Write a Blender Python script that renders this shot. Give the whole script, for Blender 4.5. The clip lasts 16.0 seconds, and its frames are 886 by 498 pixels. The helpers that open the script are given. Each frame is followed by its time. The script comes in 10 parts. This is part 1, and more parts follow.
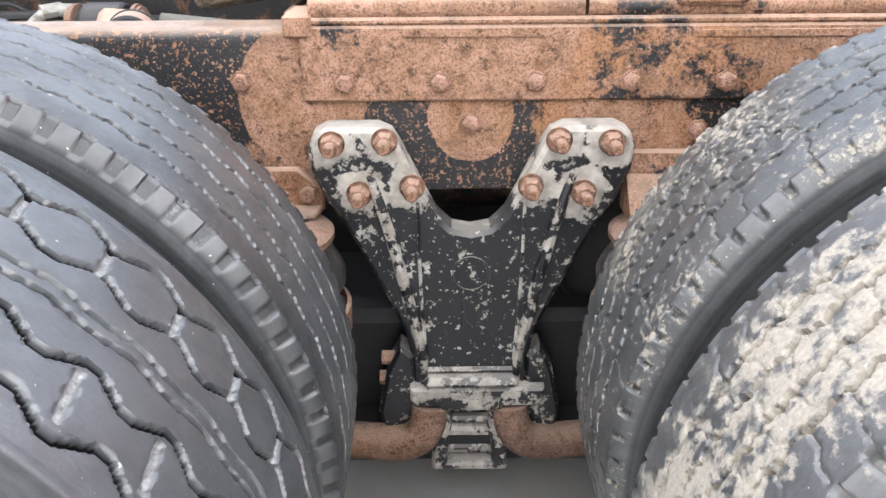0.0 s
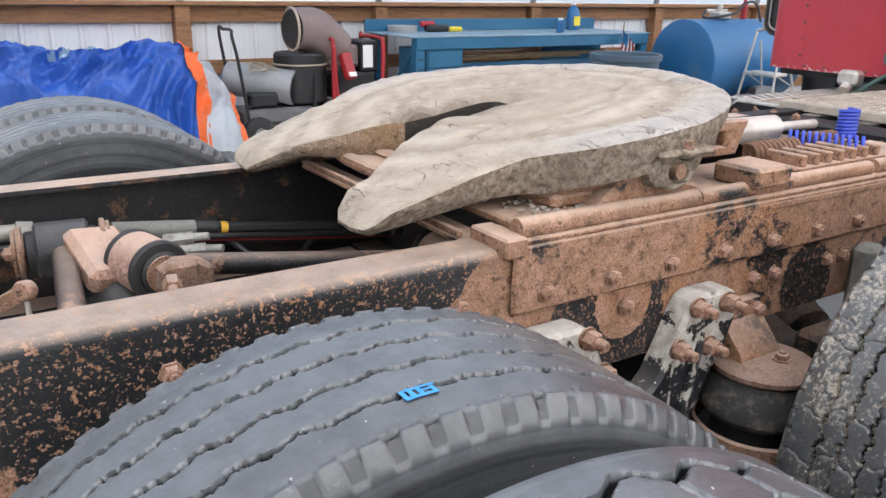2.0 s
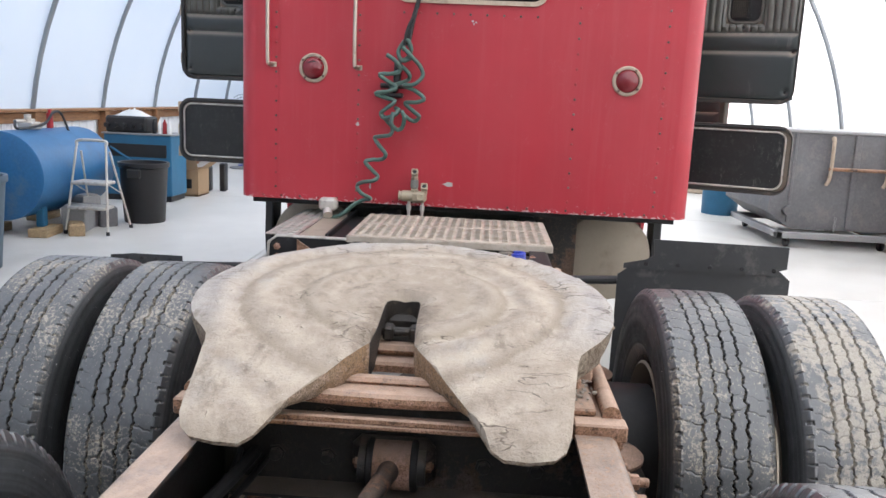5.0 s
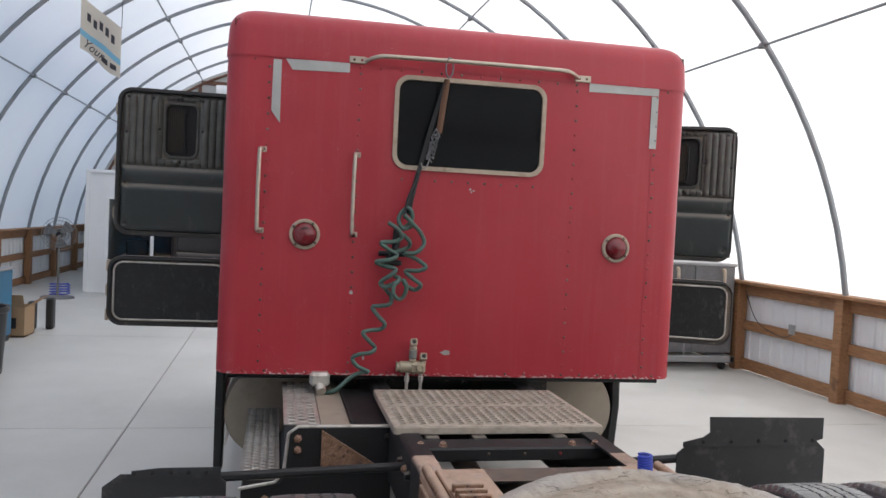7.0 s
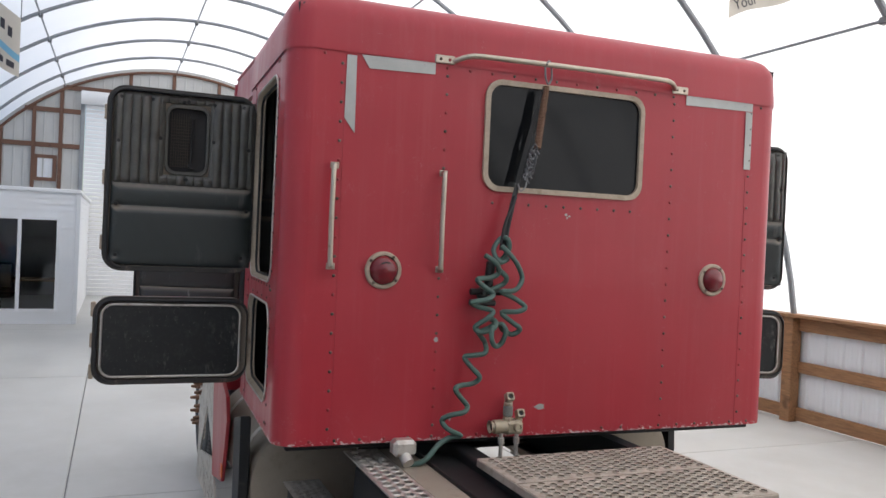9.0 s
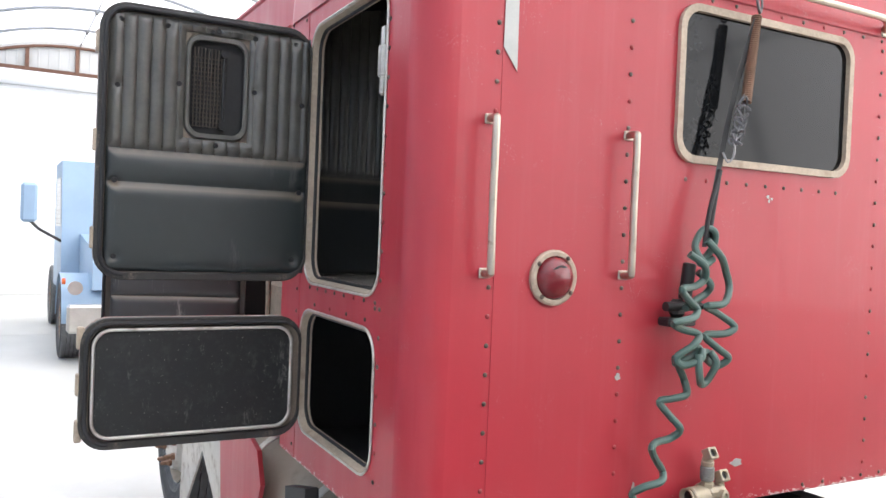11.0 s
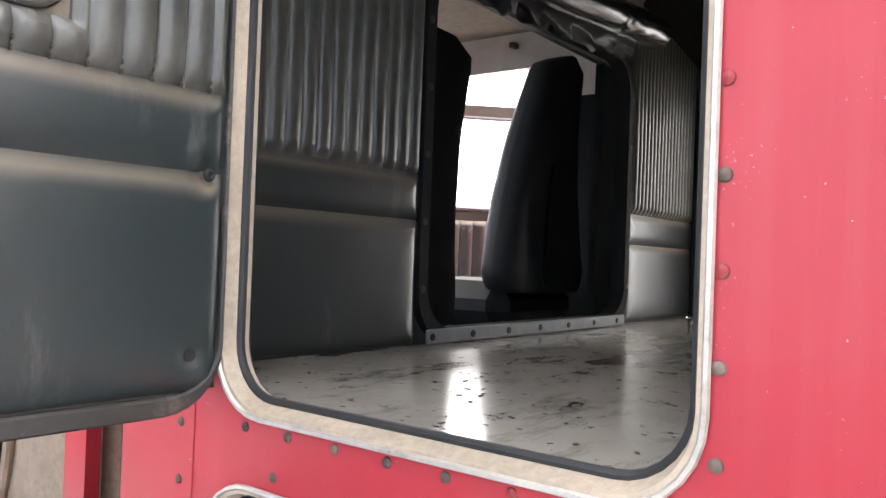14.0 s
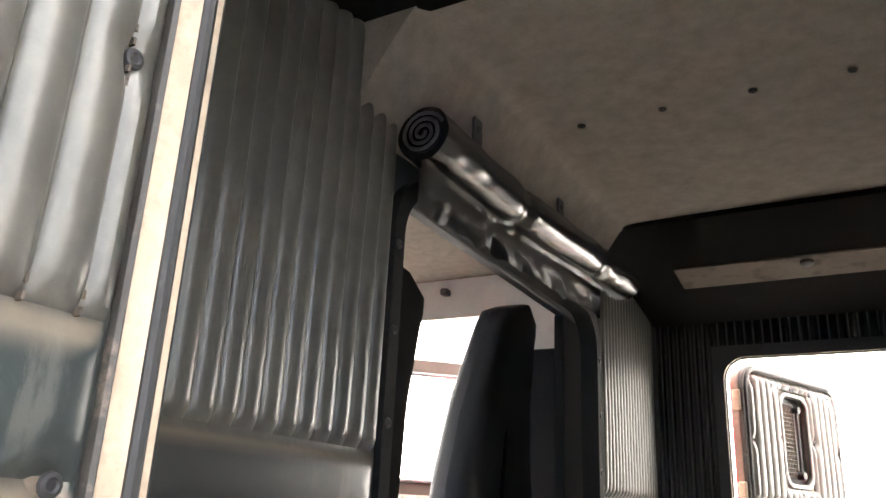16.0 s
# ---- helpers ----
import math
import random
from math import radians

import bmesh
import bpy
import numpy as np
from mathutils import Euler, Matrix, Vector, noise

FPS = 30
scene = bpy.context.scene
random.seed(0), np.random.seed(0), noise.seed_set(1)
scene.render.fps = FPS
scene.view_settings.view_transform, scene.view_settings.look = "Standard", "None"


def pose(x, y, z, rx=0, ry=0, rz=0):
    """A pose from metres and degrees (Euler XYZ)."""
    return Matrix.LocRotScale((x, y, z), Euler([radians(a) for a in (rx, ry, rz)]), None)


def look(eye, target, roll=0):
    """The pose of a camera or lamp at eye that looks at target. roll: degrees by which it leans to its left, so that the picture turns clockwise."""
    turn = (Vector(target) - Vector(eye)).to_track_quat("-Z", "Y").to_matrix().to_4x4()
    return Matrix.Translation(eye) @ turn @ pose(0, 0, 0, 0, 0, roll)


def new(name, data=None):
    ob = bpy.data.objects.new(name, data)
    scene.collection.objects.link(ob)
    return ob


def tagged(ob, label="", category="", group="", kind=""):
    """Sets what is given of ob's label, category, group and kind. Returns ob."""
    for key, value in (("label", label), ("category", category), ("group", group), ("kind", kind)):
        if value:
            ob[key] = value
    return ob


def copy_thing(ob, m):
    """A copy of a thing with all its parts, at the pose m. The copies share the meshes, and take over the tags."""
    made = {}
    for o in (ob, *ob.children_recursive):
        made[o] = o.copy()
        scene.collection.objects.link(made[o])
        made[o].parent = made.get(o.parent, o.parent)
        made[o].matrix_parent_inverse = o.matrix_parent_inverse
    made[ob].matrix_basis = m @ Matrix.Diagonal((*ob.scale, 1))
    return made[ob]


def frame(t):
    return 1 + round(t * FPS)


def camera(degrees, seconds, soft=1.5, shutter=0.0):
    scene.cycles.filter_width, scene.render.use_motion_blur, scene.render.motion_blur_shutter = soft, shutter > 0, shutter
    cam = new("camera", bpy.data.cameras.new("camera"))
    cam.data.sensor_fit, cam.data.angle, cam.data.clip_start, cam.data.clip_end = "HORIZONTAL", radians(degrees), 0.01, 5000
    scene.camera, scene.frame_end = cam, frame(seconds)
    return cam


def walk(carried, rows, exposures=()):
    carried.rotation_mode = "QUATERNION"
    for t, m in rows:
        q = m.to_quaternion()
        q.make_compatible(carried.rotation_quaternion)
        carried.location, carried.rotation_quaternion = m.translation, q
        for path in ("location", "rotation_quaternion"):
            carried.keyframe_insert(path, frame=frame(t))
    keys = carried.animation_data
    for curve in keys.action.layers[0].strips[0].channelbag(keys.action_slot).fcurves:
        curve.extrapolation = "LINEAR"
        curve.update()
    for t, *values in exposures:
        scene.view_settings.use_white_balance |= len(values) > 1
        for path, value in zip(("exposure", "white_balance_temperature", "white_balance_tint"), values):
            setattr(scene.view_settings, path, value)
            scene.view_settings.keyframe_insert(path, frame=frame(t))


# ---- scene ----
cam = camera(58.4, 16.0)
METRES, EYE, TILT, LEAN, TURN = 9.0, 1.175, 1.0, 0.0, 0.0
ROWS = [
    (0.0, 0.0, 0.0, 0.0, -0.21, -25.95, 0.42),
    (0.5, -0.0232, -0.0049, 0.0118, -5.83, -25.53, 0.12),
    (1.0, -0.0531, -0.004, 0.0179, -14.26, -22.86, -0.63),
    (1.5, -0.0819, 0.015, 0.0195, -22.31, -20.19, -1.05),
    (2.0, -0.1083, 0.0329, 0.021, -32.24, -19.07, -1.52),
    (2.5, -0.1365, 0.05, 0.023, -43.2, -18.63, -1.97),
    (3.0, -0.1558, 0.0739, 0.0222, -51.23, -18.49, -2.33),
    (3.5, -0.1718, 0.102, 0.0265, -58.74, -18.25, -2.58),
    (4.0, -0.1888, 0.125, 0.0313, -72.27, -16.24, -3.07),
    (4.5, -0.1954, 0.1454, 0.0369, -81.52, -13.72, -3.34),
    (5.0, -0.1906, 0.1728, 0.0441, -86.55, -10.71, -3.56),
    (7.5, -0.1443, 0.3244, 0.0707, -105.25, -0.84, -3.76),
    (8.0, -0.1181, 0.3482, 0.0688, -108.29, -0.3, -3.65),
    (8.5, -0.0866, 0.3692, 0.0714, -110.41, -0.27, -3.58),
    (9.0, -0.0555, 0.395, 0.0703, -112.48, -0.2, -3.48),
    (9.5, -0.025, 0.4111, 0.0704, -115.06, -0.15, -3.38),
    (10.0, 0.0157, 0.4209, 0.069, -116.47, -0.27, -3.3),
    (12.5, 0.2019, 0.4338, 0.0657, -127.9, -0.3, -2.9),
    (13.0, 0.2359, 0.4267, 0.0656, -132.03, -0.06, -2.77),
    (13.5, 0.267, 0.4143, 0.0692, -137.08, 0.34, -2.77),
    (14.0, 0.2953, 0.4011, 0.0708, -143.71, 1.41, -2.73),
    (14.5, 0.3129, 0.3878, 0.0718, -148.7, 4.67, -2.92),
    (15.0, 0.3254, 0.3721, 0.0761, -150.65, 9.23, -2.95),
    (15.5, 0.3338, 0.3659, 0.0788, -151.03, 15.39, -2.98),
    (16.0, 0.341, 0.3665, 0.0808, -152.38, 19.95, -2.94),
]
walk(cam, [(t, pose(0, 0, EYE, TILT, LEAN, TURN) @ pose(METRES * x, METRES * y, METRES * z, 90 + pitch, roll, yaw)) for t, x, y, z, yaw, pitch, roll in ROWS],
     exposures=[(0.0, 2.10, 6600, 10), (0.8, 1.82, 6600, 10), (1.5, 1.40, 6600, 10), (3.0, 1.68, 6600, 10), (5.0, 1.35, 6600, 10), (7.5, 0.55, 6800, 10), (9.0, 0.66, 6800, 10), (10.0, 1.2, 6800, 10), (12.5, 2.34, 6900, 10),
                (13.5, 2.68, 7000, 10), (14.0, 3.12, 7100, 10), (14.5, 3.15, 7300, 10), (15.2, 3.42, 7500, 10), (16.0, 4.15, 7700, 10)])

# ---- world and light ----
world = bpy.data.worlds.new("sky")
scene.world = world
world.use_nodes = True
wn, wl = world.node_tree.nodes, world.node_tree.links
sky = wn.new("ShaderNodeTexSky")
sky.sky_type, sky.sun_disc = "NISHITA", False
sky.sun_elevation, sky.sun_rotation = radians(48), radians(205)
wl.new(sky.outputs[0], wn["Background"].inputs[0])
wn["Background"].inputs[1].default_value = 0.15
sun = new("sun", bpy.data.lights.new("sun", "SUN"))
sun.data.energy, sun.data.angle, sun.data.color = 4.0, radians(6), (1.0, 0.96, 0.9)
sun.matrix_world = look((0, 0, 0), (2.0, 4.5, -5.5))

# ---- node materials ----
def material(name, rough=0.6, metal=0.0, coat=0.0, spec=0.5):
    m = bpy.data.materials.new(name)
    m.use_nodes = True
    b = m.node_tree.nodes["Principled BSDF"]
    b.inputs["Roughness"].default_value, b.inputs["Metallic"].default_value = rough, metal
    b.inputs["Coat Weight"].default_value, b.inputs["Specular IOR Level"].default_value = coat, spec
    return m, m.node_tree.nodes, m.node_tree.links, b


def noise_tex(n, l, scale, detail=4.0, rough=0.6, stretch=None, space="Object"):
    co = n.new("ShaderNodeTexCoord")
    t = n.new("ShaderNodeTexNoise")
    t.inputs["Scale"].default_value, t.inputs["Detail"].default_value, t.inputs["Roughness"].default_value = scale, detail, rough
    if stretch:
        mp = n.new("ShaderNodeMapping")
        mp.inputs["Scale"].default_value = stretch
        l.new(co.outputs[space], mp.inputs[0])
        l.new(mp.outputs[0], t.inputs["Vector"])
    else:
        l.new(co.outputs[space], t.inputs["Vector"])
    return t.outputs[0]


def ramp(n, l, fac, *stops):
    r = n.new("ShaderNodeValToRGB")
    while len(r.color_ramp.elements) < len(stops):
        r.color_ramp.elements.new(0.5)
    for e, (p, c) in zip(r.color_ramp.elements, stops):
        e.position, e.color = p, (*c, 1) if isinstance(c, tuple) else (c, c, c, 1)
    l.new(fac, r.inputs[0])
    return r.outputs[0]


def mix(n, l, fac, a, b, kind="MIX"):
    m = n.new("ShaderNodeMix")
    m.data_type, m.blend_type = "RGBA", kind
    for k, v in ((0, fac), (6, a), (7, b)):
        if isinstance(v, bpy.types.NodeSocket):
            l.new(v, m.inputs[k])
        elif isinstance(v, (int, float)):
            m.inputs[k].default_value = v if k == 0 else (v, v, v, 1)
        else:
            m.inputs[k].default_value = (*v, 1)
    return m.outputs[2]


def math_node(n, l, op, a, b=0.0):
    m = n.new("ShaderNodeMath")
    m.operation, m.use_clamp = op, False
    for sock, v in ((m.inputs[0], a), (m.inputs[1], b)):
        if isinstance(v, bpy.types.NodeSocket):
            l.new(v, sock)
        else:
            sock.default_value = v
    return m.outputs[0]


def bump(n, l, b, height, strength=0.3, dist=0.01):
    k = n.new("ShaderNodeBump")
    k.inputs["Strength"].default_value, k.inputs["Distance"].default_value = strength, dist
    l.new(height, k.inputs["Height"])
    l.new(k.outputs[0], b.inputs["Normal"])


def plain(name, colour, rough=0.6, metal=0.0, vary=0.15, scale=9.0, coat=0.0, dirt=None, dirt_amount=0.45, relief=0.0, spec=0.5, stretch=None):
    """A surface of one colour with soft and fine variation, and dirt in patches."""
    m, n, l, b = material(name, rough, metal, coat, spec)
    big = noise_tex(n, l, scale * 0.35, 3, stretch=stretch)
    fine = noise_tex(n, l, scale * 8, 5, 0.7, stretch=stretch)
    lo = tuple(c * (1 - vary) for c in colour)
    hi = tuple(min(1, c * (1 + vary)) for c in colour)
    col = ramp(n, l, big, (0.3, lo), (0.7, hi))
    col = mix(n, l, 0.25 * vary / 0.15 if vary < 0.6 else 1, col, ramp(n, l, fine, (0.3, lo), (0.7, hi)))
    if dirt:
        patch = noise_tex(n, l, scale, 8, 0.72)
        f = ramp(n, l, patch, (dirt_amount, 0.0), (dirt_amount + 0.22, 1.0))
        col = mix(n, l, f, col, dirt)
        l.new(ramp(n, l, f, (0, rough), (1, min(1, rough + 0.3))), b.inputs["Roughness"])
    l.new(col, b.inputs["Base Color"])
    if relief:
        bump(n, l, b, fine, relief, 0.004)
    return m


def dust_by_slope(n, l, low=0.35, high=0.9):
    """Settled dust on faces that look up."""
    g = n.new("ShaderNodeNewGeometry")
    s = n.new("ShaderNodeSeparateXYZ")
    l.new(g.outputs["Normal"], s.inputs[0])
    return ramp(n, l, s.outputs[2], (low, 0.0), (high, 1.0))


def rusty(name, rust=0.5, dust=0.5, paint=(0.012, 0.013, 0.015), orange=(0.295, 0.163, 0.096), fleck=1.0, seed=0.0, dust_col=(0.50, 0.365, 0.280), spots=()):
    """Black chassis paint eaten by rust, with pale specks, and dust on top. rust: the share that is rusted."""
    m, n, l, b = material(name, 0.62)
    co = n.new("ShaderNodeTexCoord")
    mp = n.new("ShaderNodeMapping")
    mp.inputs["Location"].default_value = (seed, seed * 0.7, seed * 1.3)
    l.new(co.outputs["Object"], mp.inputs[0])

    def nz(scale, detail, rough):
        t = n.new("ShaderNodeTexNoise")
        t.inputs["Scale"].default_value, t.inputs["Detail"].default_value, t.inputs["Roughness"].default_value = scale, detail, rough
        l.new(mp.outputs[0], t.inputs["Vector"])
        return t.outputs[0]
    big, mid, fine, grit = nz(2.6, 3, 0.5), nz(14, 8, 0.75), nz(70, 4, 0.7), nz(260, 2, 0.6)
    mask = math_node(n, l, "ADD", math_node(n, l, "MULTIPLY", big, 0.55), math_node(n, l, "MULTIPLY", mid, 0.45))
    for x, z, r, push in spots:
        flat, d = n.new("ShaderNodeVectorMath"), n.new("ShaderNodeVectorMath")
        flat.operation, d.operation = "MULTIPLY", "DISTANCE"
        flat.inputs[1].default_value, d.inputs[1].default_value = (1, 0, 1), (x, 0, z)
        l.new(co.outputs["Object"], flat.inputs[0])
        l.new(flat.outputs[0], d.inputs[0])
        mask = math_node(n, l, "ADD", mask, ramp(n, l, math_node(n, l, "DIVIDE", d.outputs["Value"], r), (0.6, 1.0), (1.0, 0.0)) if push > 0 else math_node(n, l, "MULTIPLY", ramp(n, l, math_node(n, l, "DIVIDE", d.outputs["Value"], r), (0.6, 1.0), (1.0, 0.0)), push))
    edge = 0.5 + (0.5 - rust) * 0.36
    rusted = ramp(n, l, mask, (edge - 0.012, 0.0), (edge + 0.012, 1.0))
    flecks = math_node(n, l, "MAXIMUM", ramp(n, l, nz(85, 3, 0.6), (0.585, 0.0), (0.605, fleck)), ramp(n, l, nz(190, 2, 0.5), (0.63, 0.0), (0.65, fleck)))
    rusted = mix(n, l, 0.0, rusted, rusted) if fleck == 0 else math_node(n, l, "MAXIMUM", rusted, flecks)
    dark = tuple(c * 0.42 for c in orange)
    pale = (min(1, orange[0] * 1.5), orange[1] * 1.55, orange[2] * 1.9)
    rc = ramp(n, l, nz(34, 7, 0.8), (0.30, dark), (0.47, orange), (0.64, pale))
    rc = mix(n, l, ramp(n, l, nz(6, 6, 0.68), (0.50, 0.0), (0.60, 0.6)), rc, (orange[0] * 1.12, orange[1] * 0.92, orange[2] * 0.62))
    rc = mix(n, l, ramp(n, l, nz(8.5, 7, 0.72), (0.55, 0.0), (0.63, 0.65)), rc, dark)
    rc = mix(n, l, ramp(n, l, grit, (0.5, 0.0), (0.60, 0.75)), rc, dark)
    rc = mix(n, l, ramp(n, l, nz(120, 3, 0.7), (0.58, 0.0), (0.66, 0.7)), rc, pale)
    rc = mix(n, l, ramp(n, l, nz(48, 8, 0.8), (0.56, 0.0), (0.61, 0.8)), rc, tuple(c * 0.13 for c in orange))
    col = mix(n, l, rusted, paint, rc)
    up = dust_by_slope(n, l)
    up = math_node(n, l, "MULTIPLY", up, ramp(n, l, mid, (0.30, dust * 0.55), (0.62, dust)))
    worn = ramp(n, l, nz(9, 7, 0.75), (0.54, 0.0), (0.64, 0.45))
    col = mix(n, l, up, col, mix(n, l, worn, dust_col, (0.27, 0.25, 0.25)))
    l.new(col, b.inputs["Base Color"])
    l.new(ramp(n, l, rusted, (0, 0.42), (1, 0.85)), b.inputs["Roughness"])
    bump(n, l, b, mix(n, l, 0.45, mix(n, l, 0.5, rusted, nz(48, 8, 0.8)), grit), 0.8, 0.004)
    return m


def peeling(name, spots=(), limit=0.59):
    """Black paint flaking off pale cast metal, worn through round the studs; spots: their places in x and z."""
    m, n, l, b = material(name, 0.5)
    mid, fine = noise_tex(n, l, 26, 8, 0.72), noise_tex(n, l, 95, 3, 0.6)
    bare = ramp(n, l, mid, (limit, 0.0), (limit + 0.012, 1.0))
    bare = math_node(n, l, "MAXIMUM", bare, ramp(n, l, fine, (0.638, 0.0), (0.648, 1.0)))
    if spots:
        co = n.new("ShaderNodeTexCoord")
        flat = n.new("ShaderNodeVectorMath")
        flat.operation = "MULTIPLY"
        flat.inputs[1].default_value = (1, 0, 1)
        l.new(co.outputs["Object"], flat.inputs[0])
        near = None
        for x, z in spots:
            d = n.new("ShaderNodeVectorMath")
            d.operation = "DISTANCE"
            d.inputs[1].default_value = (x, 0, z)
            l.new(flat.outputs[0], d.inputs[0])
            near = d.outputs["Value"] if near is None else math_node(n, l, "MINIMUM", near, d.outputs["Value"])
        near = math_node(n, l, "ADD", near, math_node(n, l, "MULTIPLY", math_node(n, l, "SUBTRACT", mid, 0.5), 0.13))
        bare = math_node(n, l, "MAXIMUM", bare, ramp(n, l, near, (0.040, 1.0), (0.0415, 0.0)))
    col = mix(n, l, bare, (0.010, 0.011, 0.014), ramp(n, l, noise_tex(n, l, 40, 6), (0.35, (0.27, 0.245, 0.21)), (0.65, (0.50, 0.47, 0.42))))
    l.new(mix(n, l, math_node(n, l, "MULTIPLY", dust_by_slope(n, l, 0.5, 0.95), 0.6), col, (0.42, 0.39, 0.35)), b.inputs["Base Color"])
    l.new(ramp(n, l, bare, (0, 0.46), (1, 0.9)), b.inputs["Roughness"])
    bump(n, l, b, mix(n, l, 0.3, bare, fine), 0.4, 0.003)
    return m


def rubber(name, dust, cover, base=(0.05, 0.054, 0.06), deep=(0.012, 0.012, 0.013), clump=55.0, middle=0.0, shoulder=1.0):
    """Worn tyre rubber. The groove attribute: 0 sidewall, 0.15 pale cut, 0.3 tread, 1 deep groove. deep: the grooves'
    colour, their shade included. cover: share of the tread under dust; middle: more of it away from the shoulders.
    """
    m, n, l, b = material(name, 0.5, spec=1.0)
    at = n.new("ShaderNodeAttribute")
    at.attribute_name = "groove"
    g = at.outputs["Color"]
    big, mid, fine = noise_tex(n, l, 6, 3), noise_tex(n, l, clump, 6, 0.7), noise_tex(n, l, 240, 3)
    tread = ramp(n, l, g, (0.02, 0.0), (0.2, 1.0))
    wall = ramp(n, l, noise_tex(n, l, 40, 5, 0.7), (0.3, tuple(c * 0.25 for c in base)), (0.75, tuple(c * 0.6 for c in base)))
    top = ramp(n, l, noise_tex(n, l, 28, 7, 0.75), (0.25, tuple(c * 0.85 for c in base)), (0.75, tuple(c * 1.9 for c in base)))
    col = mix(n, l, tread, wall, top)
    pale = ramp(n, l, g, (0.06, 0.0), (0.12, 0.9), (0.20, 0.9), (0.26, 0.0))
    co, xyz = n.new("ShaderNodeTexCoord"), n.new("ShaderNodeSeparateXYZ")
    l.new(co.outputs["Object"], xyz.inputs[0])
    across = math_node(n, l, "ABSOLUTE", xyz.outputs[1])
    if shoulder < 1:
        band = math_node(n, l, "ADD", across, math_node(n, l, "MULTIPLY", math_node(n, l, "SUBTRACT", big, 0.5), 0.05))
        col = mix(n, l, math_node(n, l, "MULTIPLY", ramp(n, l, band, (0.074, 0.0), (0.086, 1 - shoulder)), tread), col, tuple(c * 0.5 for c in base))
    reach = math_node(n, l, "SQRT", math_node(n, l, "ADD", math_node(n, l, "MULTIPLY", xyz.outputs[0], xyz.outputs[0]), math_node(n, l, "MULTIPLY", xyz.outputs[2], xyz.outputs[2])))
    cmb, rings = n.new("ShaderNodeCombineXYZ"), n.new("ShaderNodeTexNoise")
    l.new(math_node(n, l, "ADD", reach, math_node(n, l, "MULTIPLY", mid, 0.004)), cmb.inputs[0])
    l.new(cmb.outputs[0], rings.inputs["Vector"])
    rings.inputs["Scale"].default_value, rings.inputs["Detail"].default_value = 95, 4
    col = mix(n, l, math_node(n, l, "MULTIPLY", math_node(n, l, "SUBTRACT", 1.0, tread), ramp(n, l, rings.outputs[0], (0.42, 0.0), (0.66, 0.75))), col, tuple(c * 1.5 for c in base))
    worn, turn = n.new("ShaderNodeTexNoise"), n.new("ShaderNodeCombineXYZ")
    l.new(math_node(n, l, "ADD", across, math_node(n, l, "MULTIPLY", noise_tex(n, l, 9, 2), 0.012)), turn.inputs[0])
    l.new(math_node(n, l, "MULTIPLY", big, 0.05), turn.inputs[1])
    l.new(turn.outputs[0], worn.inputs["Vector"])
    worn.inputs["Scale"].default_value, worn.inputs["Detail"].default_value, worn.inputs["Roughness"].default_value = 420, 5, 0.7
    col = mix(n, l, math_node(n, l, "MULTIPLY", tread, ramp(n, l, worn.outputs[0], (0.46, 0.0), (0.66, 0.55))), col, tuple(c * 0.75 for c in base))
    # deep colours the grooves: their shade painted in, dust on the caked tyre
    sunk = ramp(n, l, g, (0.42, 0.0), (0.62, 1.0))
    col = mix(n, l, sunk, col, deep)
    pale = math_node(n, l, "MULTIPLY", pale, ramp(n, l, across, (0.110, 1.0), (0.112, 0.0)))
    col = mix(n, l, math_node(n, l, "MULTIPLY", pale, ramp(n, l, fine, (0.35, 0.3), (0.6, 1.0))), col, tuple(min(1, c * 0.9) for c in dust))
    f = math_node(n, l, "ADD", math_node(n, l, "MULTIPLY", mid, 0.62), math_node(n, l, "MULTIPLY", big, 0.38))
    if middle:
        f = math_node(n, l, "ADD", f, ramp(n, l, across, (0.05, middle), (0.11, 0.0)))
    f = math_node(n, l, "ADD", f, math_node(n, l, "MULTIPLY", sunk, 0.07 if cover > 0.3 else 0.0))
    edge = 0.64 - 0.28 * cover
    caked = math_node(n, l, "MULTIPLY", ramp(n, l, f, (edge, 0.0), (edge + 0.06, 0.9)), tread)
    col = mix(n, l, caked, col, mix(n, l, ramp(n, l, fine, (0.35, 0.0), (0.65, 1.0)), tuple(c * 0.72 for c in dust), dust))
    col = mix(n, l, ramp(n, l, noise_tex(n, l, 165, 2, 0.4), (0.755, 0.0), (0.775, 0.9)), col, (0.55, 0.53, 0.50))
    l.new(col, b.inputs["Base Color"])
    l.new(mix(n, l, tread, ramp(n, l, mid, (0.3, 0.62), (0.7, 0.8)), mix(n, l, caked, ramp(n, l, mid, (0.3, 0.28), (0.7, 0.50)), 0.92)), b.inputs["Roughness"])
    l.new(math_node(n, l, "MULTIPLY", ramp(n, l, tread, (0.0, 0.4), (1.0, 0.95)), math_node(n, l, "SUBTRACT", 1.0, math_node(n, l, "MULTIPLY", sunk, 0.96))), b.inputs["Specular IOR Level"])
    gloss = ramp(n, l, noise_tex(n, l, 11, 7, 0.7), (0.42, 0.25), (0.58, 0.95))
    gloss = math_node(n, l, "MULTIPLY", gloss, math_node(n, l, "SUBTRACT", 1.0, math_node(n, l, "MAXIMUM", caked, sunk)))
    l.new(math_node(n, l, "MULTIPLY", gloss, ramp(n, l, tread, (0.0, 0.25), (1.0, 0.62 if cover < 0.3 else 0.25))), b.inputs["Coat Weight"])
    b.inputs["Coat Roughness"].default_value, b.inputs["Coat IOR"].default_value = 0.36, 1.75
    bump(n, l, b, mix(n, l, 0.5, mix(n, l, 0.5, mid, caked), fine), 0.22, 0.004)
    return m


